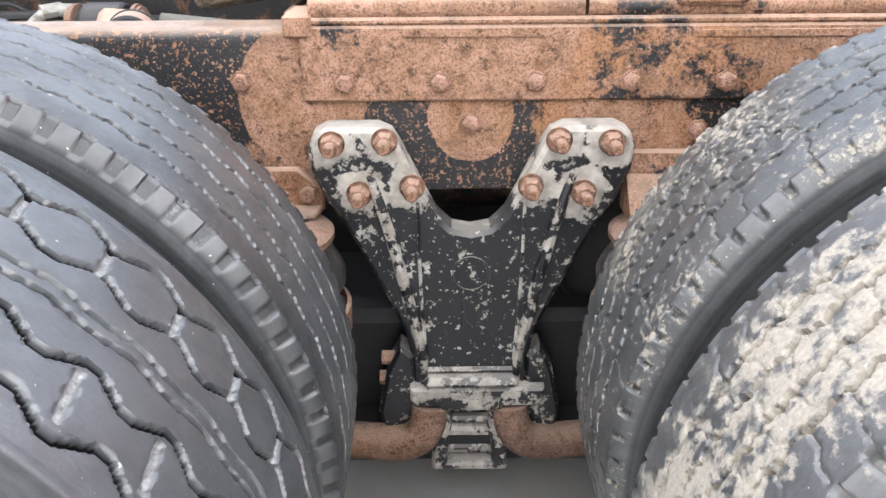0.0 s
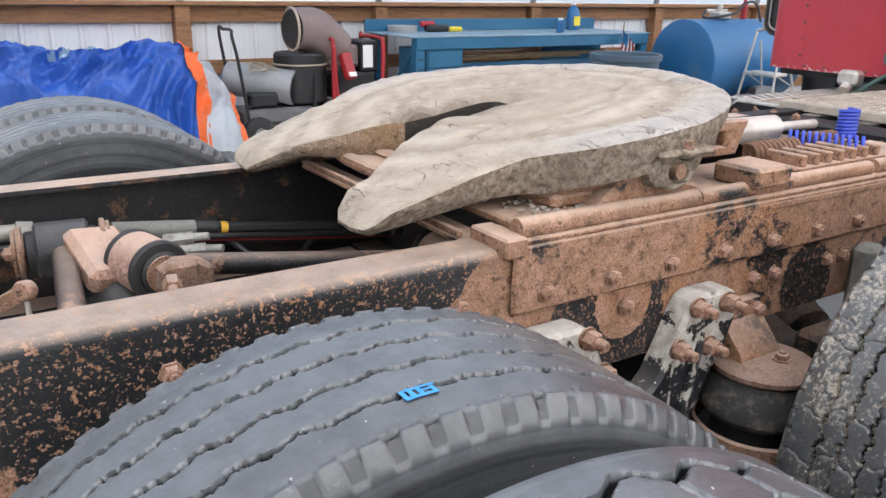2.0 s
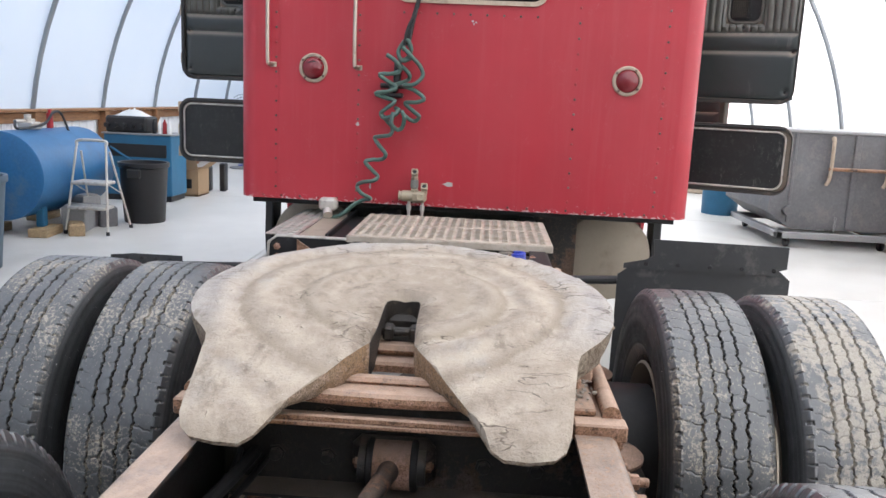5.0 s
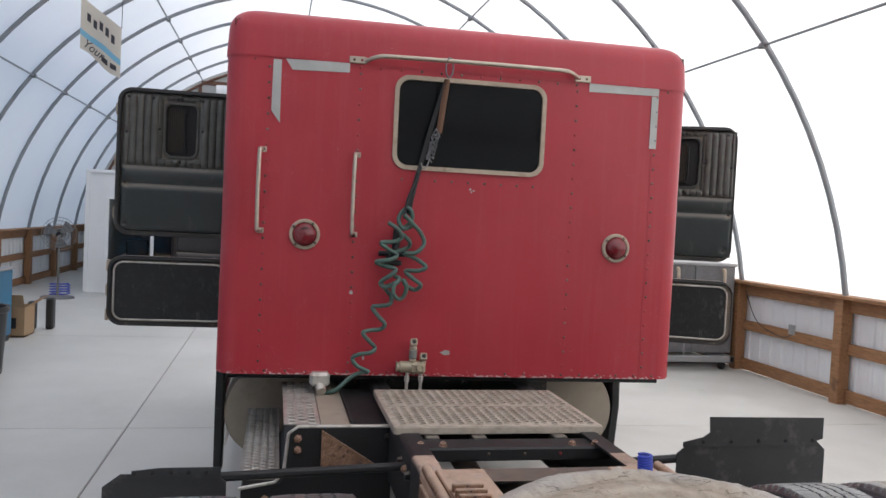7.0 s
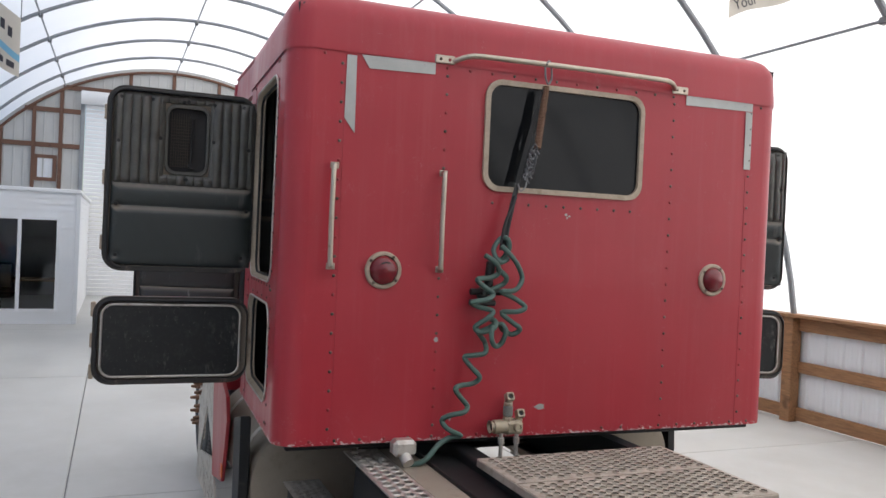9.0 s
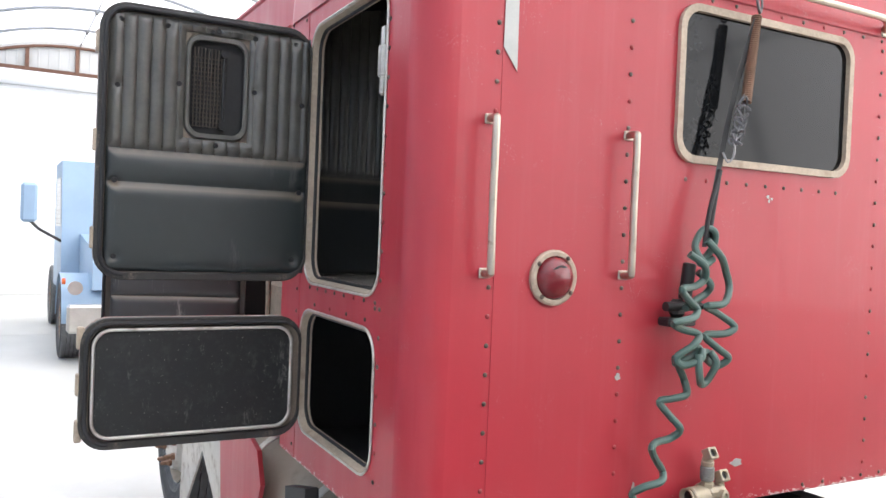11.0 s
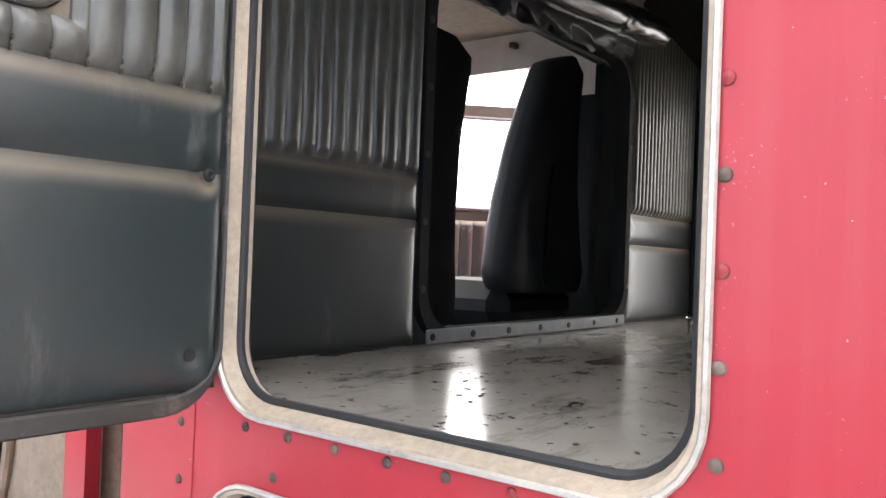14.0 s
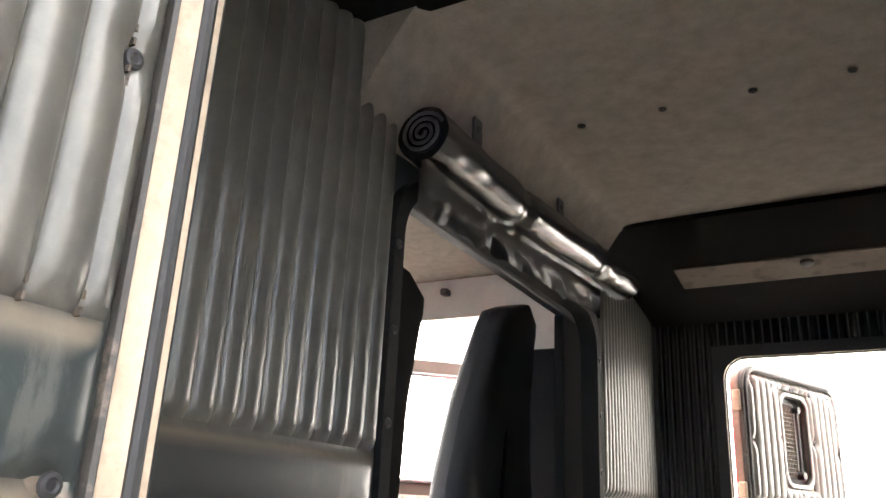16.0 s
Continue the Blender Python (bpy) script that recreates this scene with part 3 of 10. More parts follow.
M = {
    "rail": rusty("rail_paint", 0.52, 0.72, seed=3.0, spots=[(0.047, 0.74, 0.13, -0.3), (0.047, 0.815, 0.075, 0.6), (-0.42, 0.885, 0.15, -0.35), (-0.60, 0.86, 0.20, -0.35), (-0.80, 0.90, 0.15, -0.22), (-0.98, 0.93, 0.13, -0.15), (-0.23, 0.86, 0.11, 0.30), (-0.74, 0.725, 0.045, 0.25), (-1.02, 0.74, 0.07, 0.15), (1.31, 0.86, 0.20, -0.30), (1.02, 0.77, 0.13, -0.22), (0.62, 0.76, 0.10, -0.2)]),
    # far rail: less rust, its tones darkened for the shade under the chassis
    "rail_far": rusty("far_rail_dim", 0.30, 1.0, seed=4.0, fleck=0.15, orange=(0.16, 0.085, 0.05)),
    "rust": rusty("rusted_steel", 0.64, 0.8, seed=1.0),
    "bolt": rusty("rusted_bolt", 0.98, 0.5, orange=(0.27, 0.15, 0.095), fleck=0, seed=5.0),
    "cross": rusty("chassis_paint", 0.34, 0.6, seed=7.0, orange=(0.105, 0.080, 0.062), paint=(0.022, 0.021, 0.020), fleck=0.25, dust_col=(0.24, 0.20, 0.16)),
    "cap_dust": rusty("dusty_pink_rust", 0.9, 0.95, orange=(0.36, 0.215, 0.15), fleck=0, seed=21.0, dust_col=(0.47, 0.33, 0.255)),
    "arm": rusty("rusted_arm", 0.93, 0.3, orange=(0.20, 0.118, 0.078), fleck=0, seed=13.0),
    "rod": rusty("rod_paint", 0.40, 0.45, seed=9.0, orange=(0.29, 0.165, 0.11), fleck=0.12, dust_col=(0.40, 0.285, 0.215)),
    "eye_black": rusty("black_casting_paint", 0.16, 0.30, seed=17.0, orange=(0.24, 0.13, 0.085), fleck=0.1, dust_col=(0.16, 0.15, 0.145)),
    "casting": plain("grey_green_casting", (0.20, 0.20, 0.18), 0.85, vary=0.3, scale=22, dirt=(0.07, 0.06, 0.05), dirt_amount=0.55, relief=0.6),
    "grime": rusty("greasy_steel", 0.46, 0.45, seed=11.0, orange=(0.15, 0.098, 0.068), paint=(0.018, 0.018, 0.018), dust_col=(0.22, 0.165, 0.125), fleck=0.4),
    "throat": rusty("greasy_throat", 0.86, 0.7, seed=15.0, orange=(0.27, 0.19, 0.125), paint=(0.06, 0.048, 0.038), fleck=0.2, dust_col=(0.40, 0.33, 0.25)),
    "bracket": peeling("flaking_bracket", [(0.047 + q * a, z) for q in (-1, 1) for a, z in ((0.222, 0.80), (0.138, 0.805), (0.18, 0.718), (0.096, 0.728))]),
    "bracket_rib": peeling("worn_casting_edge", limit=0.50),
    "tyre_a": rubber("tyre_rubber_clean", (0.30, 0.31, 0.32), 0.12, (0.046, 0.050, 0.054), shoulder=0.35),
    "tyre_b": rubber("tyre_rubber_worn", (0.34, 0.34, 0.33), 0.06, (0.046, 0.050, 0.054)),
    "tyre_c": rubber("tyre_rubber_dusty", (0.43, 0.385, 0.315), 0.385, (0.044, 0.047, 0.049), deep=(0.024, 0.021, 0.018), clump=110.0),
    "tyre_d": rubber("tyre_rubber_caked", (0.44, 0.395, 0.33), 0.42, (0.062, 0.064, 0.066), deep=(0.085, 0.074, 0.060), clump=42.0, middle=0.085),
    "jaw_wall": plain("black_jaw_steel", (0.032, 0.027, 0.023), 0.5, 0.2, 0.3, 20, dirt=(0.13, 0.10, 0.075), dirt_amount=0.56, relief=0.4),
    "mud": dried_mud("dried_mud"),
    "mud_side": crust("crusted_skirt"),
    "red": red_paint("red_paint"),
    "red_box": red_paint("chipped_red_paint", 1.02),
    "vinyl": vinyl("black_vinyl", (0.032, 0.036, 0.037)),
    "vinyl_pad": vinyl("partition_vinyl", (0.024, 0.027, 0.028), amount=0.05, greyer=0.375, tone=0.68, rough=0.34),
    "vinyl_door": vinyl("door_vinyl", (0.026, 0.033, 0.033), amount=0.05, greyer=0.385, tone=0.76),
    "vinyl_gloss": plain("glossy_black_vinyl", (0.014, 0.014, 0.015), 0.24, vary=0.2, scale=14, relief=0.05, coat=0.2),
    "vinyl_brown": vinyl("brown_door_vinyl", (0.036, 0.034, 0.032), amount=0.35),
    "mirror": material_mirror("mirror_glass"),
    "seat": plain("black_seat_vinyl", (0.019, 0.0195, 0.021), 0.5, vary=0.3, scale=20, relief=0.2, spec=0.25),
    # darker copy of the seat material: shade on the left seat put into its colour
    "seat_dim": plain("black_seat_dim", (0.005, 0.005, 0.0055), 0.95, vary=0.3, scale=30, relief=0.2, spec=0.05),
    "tan": plain("dusty_aluminium", (0.44, 0.355, 0.27), 0.65, 0.1, 0.32, 11, dirt=(0.17, 0.115, 0.075), dirt_amount=0.56, relief=0.2),
    "alu": plain("worn_aluminium", (0.60, 0.57, 0.52), 0.45, 0.7, 0.15, 14, dirt=(0.36, 0.31, 0.26), dirt_amount=0.5, relief=0.15),
    "handle": plain("worn_handle_metal", (0.50, 0.44, 0.36), 0.36, 0.85, 0.15, 26, dirt=(0.27, 0.20, 0.13), dirt_amount=0.56),
    "mesh_dark": plain("dusty_dark_mesh", (0.07, 0.058, 0.047), 0.7, 0.2, 0.3, 30),
    "rivet": rivet_metal("rivet_head"),
    "chrome": plain("dull_chrome", (0.66, 0.64, 0.60), 0.28, 0.9, 0.1, 20, dirt=(0.42, 0.36, 0.29), dirt_amount=0.62),
    "tread_plate": plain("dusty_walkway", (0.48, 0.42, 0.35), 0.6, 0.25, 0.2, 14, dirt=(0.36, 0.30, 0.24), dirt_amount=0.45, relief=0.2),
    "rubber": plain("black_rubber", (0.02, 0.02, 0.021), 0.6, vary=0.25, scale=14, dirt=(0.14, 0.12, 0.10), dirt_amount=0.62, relief=0.15),
    "airbag": plain("air_spring_rubber", (0.035, 0.033, 0.032), 0.75, vary=0.3, scale=16, dirt=(0.26, 0.22, 0.18), dirt_amount=0.5, relief=0.2),
    "flap": plain("mud_flap_rubber", (0.03, 0.031, 0.033), 0.55, vary=0.2, scale=8, dirt=(0.13, 0.12, 0.11), dirt_amount=0.55, relief=0.1),
    "matte_black": plain("matte_black_lining", (0.011, 0.011, 0.0115), 0.85, vary=0.4, scale=12, spec=0.2),
    "soffit": plain("black_felt_panel", (0.0055, 0.005, 0.005), 0.95, vary=0.4, scale=40, spec=0.05, relief=0.4),
    "soffit_brown": plain("dull_brown_strip", (0.085, 0.068, 0.056), 0.8, vary=0.3, scale=14, spec=0.2, dirt=(0.035, 0.03, 0.027), dirt_amount=0.5),
    "tag": plain("orange_hose_tag", (0.72, 0.40, 0.04), 0.5, vary=0.1),
    "fitting": plain("dusty_grey_fitting", (0.34, 0.33, 0.30), 0.55, 0.3, 0.2, 30, dirt=(0.14, 0.12, 0.10), dirt_amount=0.5),
    "black": plain("black_plastic", (0.015, 0.015, 0.016), 0.45, vary=0.2, scale=12),
    "shell": plain("inner_panel_black", (0.012, 0.012, 0.013), 0.6, vary=0.4, scale=10, dirt=(0.06, 0.055, 0.05), dirt_amount=0.62, relief=0.1),
    "door_panel": scuffed("scuffed_black_panel"),
    "dusty_jamb": plain("caked_dust", (0.26, 0.205, 0.155), 0.9, vary=0.35, scale=7, dirt=(0.10, 0.08, 0.06), dirt_amount=0.56, relief=0.4),
    "board": stained_board("bunk_board"),
    "felt": plain("grey_headliner", (0.23, 0.203, 0.172), 0.95, vary=0.38, scale=70, relief=0.8),
    "cab_felt": plain("pale_cab_lining", (0.44, 0.41, 0.36), 0.9, vary=0.15, scale=18, relief=0.3),
    "lens": plain("red_lens", (0.17, 0.008, 0.015), 0.25, vary=0.3, scale=20, coat=0.4),
    "tape": plain("silver_tape", (0.42, 0.42, 0.40), 0.5, 0.3, 0.15, 16),
    "hose_green": plain("green_air_hose", (0.065, 0.12, 0.10), 0.42, vary=0.2, scale=30),
    "hose_blue": plain("blue_air_hose", (0.03, 0.06, 0.42), 0.4, vary=0.2, scale=30),
    "brass": plain("dusty_brass", (0.42, 0.36, 0.26), 0.5, 0.4, 0.2, 30, dirt=(0.42, 0.38, 0.32), dirt_amount=0.5),
    "spring": plain("rusty_spring", (0.20, 0.11, 0.07), 0.75, 0.2, 0.3, 30),
    # opaque pane: the dark interior behind the window is put into its colour
    "dark_pane": plain("dark_window", (0.008, 0.009, 0.010), 0.08, vary=0.2, spec=0.22),
    "tank": plain("dusty_air_tank", (0.34, 0.29, 0.23), 0.65, 0.2, 0.15, 6, dirt=(0.24, 0.20, 0.16), dirt_amount=0.55),
    "wood": lumber("stained_lumber"),
    "wood_pale": lumber("bare_lumber", (0.42, 0.30, 0.17)),
    "concrete": concrete("floor_concrete"),
    "fabric": fabric("roof_membrane"),
    "galv": plain("galvanised_tube", (0.27, 0.285, 0.30), 0.5, 0.5, 0.12, 8),
    "gable_sheet": plain("grey_gable_sheet", (0.50, 0.50, 0.485), 0.6, vary=0.08, scale=3),
    "wood_dark": lumber("dark_lumber", (0.15, 0.072, 0.045)),
    "frame_brown": plain("grimy_door_frame", (0.20, 0.16, 0.125), 0.6, 0.1, 0.3, 14, dirt=(0.40, 0.32, 0.25), dirt_amount=0.58, relief=0.2),
    "rim": plain("grimy_black_rim", (0.035, 0.032, 0.029), 0.6, 0.0, 0.3, 14, dirt=(0.24, 0.19, 0.15), dirt_amount=0.57, relief=0.2),
    "hood_pink": plain("faded_red_hood", (0.20, 0.145, 0.135), 0.6, vary=0.2, scale=7, dirt=(0.30, 0.25, 0.23), dirt_amount=0.55),
    "sheet": plain("white_steel_sheet", (0.74, 0.75, 0.76), 0.5, vary=0.06, scale=3),
    "siding": plain("white_siding", (0.80, 0.81, 0.82), 0.55, vary=0.03, scale=4),
    "blue": plain("blue_bench_paint", (0.02, 0.13, 0.24), 0.45, vary=0.2, scale=6, dirt=(0.16, 0.20, 0.22), dirt_amount=0.66),
    "bench_top": plain("scuffed_bench_top", (0.20, 0.30, 0.36), 0.5, vary=0.3, scale=6, dirt=(0.05, 0.14, 0.22), dirt_amount=0.5),
    "tank_blue": plain("blue_tank_paint", (0.018, 0.13, 0.30), 0.4, vary=0.25, scale=4, dirt=(0.09, 0.15, 0.21), dirt_amount=0.55),
    "bin_grey": plain("grey_plastic", (0.072, 0.112, 0.150), 0.5, vary=0.1, scale=6),
    "white": plain("white_plastic", (0.78, 0.78, 0.76), 0.45, vary=0.05, scale=6),
    "card": plain("cardboard", (0.36, 0.24, 0.14), 0.85, vary=0.12, scale=10),
    "tarp": plain("blue_tarp", (0.025, 0.10, 0.42), 0.42, vary=0.35, scale=5),
    "orange": plain("orange_tarp_edge", (0.75, 0.14, 0.03), 0.5, vary=0.15, scale=8),
    "silver": plain("silver_tarp", (0.46, 0.49, 0.52), 0.45, vary=0.2, scale=6),
    "machine_red": plain("red_machine_paint", (0.36, 0.02, 0.025), 0.4, vary=0.15, scale=8),
    "steel_dark": plain("dark_sheet_steel", (0.16, 0.16, 0.165), 0.6, 0.3, 0.3, 4, dirt=(0.28, 0.26, 0.24), dirt_amount=0.52, relief=0.1),
    "steel_grey": plain("grey_sheet_steel", (0.30, 0.30, 0.30), 0.55, 0.3, 0.25, 5),
    "pale_blue": plain("pale_blue_paint", (0.30, 0.42, 0.55), 0.4, vary=0.08, scale=4),
    "cloth": plain("banner_cloth", (0.62, 0.58, 0.50), 0.85, vary=0.1, scale=5),
    "banner_blue": plain("banner_blue", (0.20, 0.45, 0.60), 0.85, vary=0.1),
    "ink": plain("dark_print", (0.05, 0.05, 0.06), 0.8, vary=0.1),
    "chalk": plain("blue_chalk", (0.04, 0.26, 0.62), 0.9, vary=0.2, scale=60),
    "yellow": plain("yellow_label", (0.75, 0.60, 0.04), 0.5, vary=0.05),
    "clear": glass("window_glass"),
}


# ---- mesh tools ----
class Build:
    """Collects vertices and faces of one mesh."""

    def __init__(self):
        self.v, self.f, self.groove = [], [], []

    def add(self, verts, faces, m=None):
        k = len(self.v)
        self.v += [tuple(m @ Vector(p)) for p in verts] if m else [tuple(p) for p in verts]
        self.f += [tuple(i + k for i in f) for f in faces]
        return self

    def box(self, x0, y0, z0, x1, y1, z1, c=0.004, m=None):
        """A box with chamfered edges."""
        lo, hi = (min(x0, x1), min(y0, y1), min(z0, z1)), (max(x0, x1), max(y0, y1), max(z0, z1))
        c = min(c, 0.45 * min(h - l for l, h in zip(lo, hi)))
        if c <= 0:
            v = [(x, y, z) for x in (lo[0], hi[0]) for y in (lo[1], hi[1]) for z in (lo[2], hi[2])]
            return self.add(v, [(0, 1, 3, 2), (4, 6, 7, 5), (0, 4, 5, 1), (2, 3, 7, 6), (0, 2, 6, 4), (1, 5, 7, 3)], m)
        v, at, f = [], {}, []
        for sx in (0, 1):
            for sy in (0, 1):
                for sz in (0, 1):
                    s = (sx, sy, sz)
                    for ax in range(3):
                        p = []
                        for k in range(3):
                            base = hi[k] if s[k] else lo[k]
                            p.append(base if k == ax else base + (-c if s[k] else c))
                        at[s, ax] = len(v)
                        v.append(tuple(p))
        for ax in range(3):
            a, b = (ax + 1) % 3, (ax + 2) % 3
            for s in (0, 1):
                q = []
                for i, j in ((0, 0), (1, 0), (1, 1), (0, 1)):
                    k = [0, 0, 0]
                    k[ax], k[a], k[b] = s, i, j
                    q.append(at[tuple(k), ax])
                f.append(tuple(q if s else q[::-1]))
            for i in (0, 1):
                for j in (0, 1):
                    k0, k1 = [0, 0, 0], [0, 0, 0]
                    k0[a] = k1[a] = i
                    k0[b] = k1[b] = j
                    k1[ax] = 1
                    q = (at[tuple(k0), a], at[tuple(k1), a], at[tuple(k1), b], at[tuple(k0), b])
                    f.append(q if i != j else q[::-1])
        for s in [(i, j, k) for i in (0, 1) for j in (0, 1) for k in (0, 1)]:
            q = (at[s, 0], at[s, 1], at[s, 2])
            f.append(q if sum(s) % 2 else q[::-1])
        return self.add(v, f, m)

    def cyl(self, p0, p1, r, r1=None, seg=20, cap=True, c=0.0):
        """A cylinder or cone between two points, with a small chamfer c."""
        p0, p1 = Vector(p0), Vector(p1)
        r1 = r if r1 is None else r1
        d = (p1 - p0).length
        prof = [(0, r), (d, r1)] if not c else [(0, r - c), (c, r), (d - c, r1), (d, r1 - c)]
        if cap:
            prof = [(0, 0)] + prof + [(d, 0)]
        return self.lathe(prof, p0, p1 - p0, seg)

    def lathe(self, prof, at=(0, 0, 0), axis=(0, 0, 1), seg=24, closed=False):
        """Turns a profile of (height, radius) about an axis."""
        q = Vector(axis).to_track_quat("Z", "Y").to_matrix().to_4x4()
        m = Matrix.Translation(at) @ q
        v, f, rows = [], [], []
        for h, r in prof:
            if r < 1e-6:
                rows.append([len(v)])
                v.append((0, 0, h))
            else:
                rows.append(list(range(len(v), len(v) + seg)))
                v += [(r * math.cos(2 * math.pi * i / seg), r * math.sin(2 * math.pi * i / seg), h) for i in range(seg)]
        for a, b in zip(rows, rows[1:] + ([rows[0]] if closed else [])):
            for i in range(seg):
                j = (i + 1) % seg
                q4 = [a[i % len(a)], a[j % len(a)], b[j % len(b)], b[i % len(b)]]
                q4 = list(dict.fromkeys(q4))
                if len(q4) > 2:
                    f.append(tuple(q4))
        return self.add(v, f, m)

    def tube(self, pts, r, seg=8, closed=False, cap=True):
        """A round tube along points. r may be a list."""
        pts = [Vector(p) for p in pts]
        n = len(pts)
        rs = r if isinstance(r, (list, tuple)) else [r] * n
        v, f, up = [], [], None
        for i, p in enumerate(pts):
            a, b = pts[i - 1] if i or closed else p, pts[(i + 1) % n] if i < n - 1 or closed else p
            t = (b - a).normalized()
            if up is None:
                up = t.orthogonal().normalized()
            up = (up - t * up.dot(t))
            up = up.normalized() if up.length > 1e-6 else t.orthogonal().normalized()
            w = t.cross(up)
            v += [p + rs[i] * (math.cos(2 * math.pi * k / seg) * up + math.sin(2 * math.pi * k / seg) * w) for k in range(seg)]
        for i in range(n if closed else n - 1):
            for k in range(seg):
                a, b = i * seg, ((i + 1) % n) * seg
                f.append((a + k, a + (k + 1) % seg, b + (k + 1) % seg, b + k))
        if cap and not closed:
            f += [tuple(range(seg))[::-1], tuple(range((n - 1) * seg, n * seg))]
        return self.add(v, f)

    def prism(self, outline, depth, m=None, holes=(), c=0.0):
        """A plate: a 2D outline in x, y (with holes), from z = 0 to depth; c: a chamfer of the upper edge."""
        from mathutils import geometry
        loops = [[Vector((*p, 0)) for p in o] for o in (outline, *holes)]
        tris = geometry.tessellate_polygon(loops)
        flat = [p for o in loops for p in o]
        n = len(flat)

        def inset(o, d):
            out = []
            for i, p in enumerate(o):
                a, b = o[i - 1], o[(i + 1) % len(o)]
                e, g = (p - a).normalized(), (b - p).normalized()
                nn = Vector((-(e.y + g.y), e.x + g.x, 0))
                out.append(p + nn.normalized() * d if nn.length > 1e-6 else p.copy())
            return out

        def area(o):
            return sum(o[i - 1].x * o[i].y - o[i].x * o[i - 1].y for i in range(len(o)))
        v = [(p.x, p.y, 0) for p in flat]
        f = [tuple(t) if normal_z(flat, t) < 0 else tuple(t[::-1]) for t in tris]
        levels = [0]
        if c:
            v += [(p.x, p.y, depth - c) for p in flat]
            levels.append(n)
            for o in loops:
                s = 1 if (area(o) > 0) == (o is loops[0]) else -1
                v += [(p.x, p.y, depth) for p in inset(o, c * s)]
        else:
            v += [(p.x, p.y, depth) for p in flat]
        levels.append(levels[-1] + n)
        top = levels[-1]
        f += [tuple(i + top for i in (t if normal_z(flat, t) > 0 else t[::-1])) for t in tris]
        k = 0
        for o in loops:
            ccw = (area(o) > 0) == (o is loops[0])
            for i in range(len(o)):
                j = (i + 1) % len(o)
                for a, b in zip(levels, levels[1:]):
                    q = (a + k + i, a + k + j, b + k + j, b + k + i)
                    f.append(q if ccw else q[::-1])
            k += len(o)
        return self.add(v, f, m)

    def grid(self, nu, nv, fn, wrap=False):
        """A sheet of nu x nv points fn(i, j)."""
        v = [fn(i, j) for i in range(nu) for j in range(nv)]
        f = []
        for i in range(nu if wrap else nu - 1):
            for j in range(nv - 1):
                a, b = i * nv, ((i + 1) % nu) * nv
                f.append((a + j, b + j, b + j + 1, a + j + 1))
        return self.add(v, f)


def normal_z(p, t):
    a, b, c = (p[i] for i in t)
    return (b - a).cross(c - a).z


def rounded(w, h, r, seg=6, cx=0.0, cy=0.0):
    """A rounded rectangle's outline, anticlockwise."""
    out = []
    for sx, sy, a in ((1, 1, 0), (-1, 1, 90), (-1, -1, 180), (1, -1, 270)):
        for i in range(seg + 1):
            t = radians(a + 90 * i / seg)
            out.append((cx + sx * (w / 2 - r) + r * math.cos(t), cy + sy * (h / 2 - r) + r * math.sin(t)))
    return out


def smooth_path(pts, n=8):
    """A smooth line through points."""
    pts = [Vector(p) for p in pts]
    out = []
    for i in range(len(pts) - 1):
        p0, p1, p2, p3 = pts[max(i - 1, 0)], pts[i], pts[i + 1], pts[min(i + 2, len(pts) - 1)]
        for k in range(n):
            t = k / n
            out.append(0.5 * (2 * p1 + (p2 - p0) * t + (2 * p0 - 5 * p1 + 4 * p2 - p3) * t * t + (3 * p1 - p0 - 3 * p2 + p3) * t ** 3))
    return out + [pts[-1]]


def coil(p0, p1, r, turns, n=14, wobble=0.0):
    """Points of a coil between two points."""
    p0, p1 = Vector(p0), Vector(p1)
    t = (p1 - p0).normalized()
    u = t.orthogonal().normalized()
    w = t.cross(u)
    out = []
    for i in range(int(turns * n) + 1):
        a = 2 * math.pi * i / n
        s = i / (turns * n)
        rr = r * (1 + wobble * math.sin(3.1 * a))
        out.append(p0 + (p1 - p0) * s + rr * (math.cos(a) * u + math.sin(a) * w))
    return out


def mesh_of(name, b, mat, sharp=32):
    me = bpy.data.meshes.new(name)
    me.from_pydata(b.v, [], b.f)
    me.update()
    me.polygons.foreach_set("use_smooth", [True] * len(me.polygons))
    me.set_sharp_from_angle(angle=radians(sharp))
    me.materials.append(M[mat] if isinstance(mat, str) else mat)
    if b.groove:
        at = me.color_attributes.new("groove", "FLOAT_COLOR", "POINT")
        at.data.foreach_set("color", [x for g in b.groove for x in (g, g, g, 1.0)])
    return me


def part(name, b, mat, parent, label="", m=None, sharp=32):
    """One mesh under a thing or part. b: a Build, or a mesh to share."""
    ob = new(name, b if isinstance(b, bpy.types.Mesh) else mesh_of(name, b, mat, sharp))
    ob.parent = parent
    if m is not None:
        ob.matrix_basis = m
    return tagged(ob, label)


def thing(name, label, category, group="", b=None, mat=None, m=None, kind="", sharp=32):
    """A top-level thing: one mesh, or an Empty for its parts."""
    ob = new(name, None if b is None else (b if isinstance(b, bpy.types.Mesh) else mesh_of(name, b, mat, sharp)))
    if m is not None:
        ob.matrix_basis = m
    return tagged(ob, label, category, group, kind)


def along(p, axis):
    """A pose at p whose z looks along axis."""
    return Matrix.Translation(p) @ Vector(axis).to_track_quat("Z", "Y").to_matrix().to_4x4()


FACE_XZ = Matrix(((1, 0, 0, 0), (0, 0, -1, 0), (0, 1, 0, 0), (0, 0, 0, 1)))   # outline x, y -> x, z; depth to -y
FACE_YZ = Matrix(((0, 0, 1, 0), (1, 0, 0, 0), (0, 1, 0, 0), (0, 0, 0, 1)))    # outline x, y -> y, z; depth to +x

# ---- the building ----
WALL_L, WALL_R, WALL_H = 7.9, -3.62, 1.22
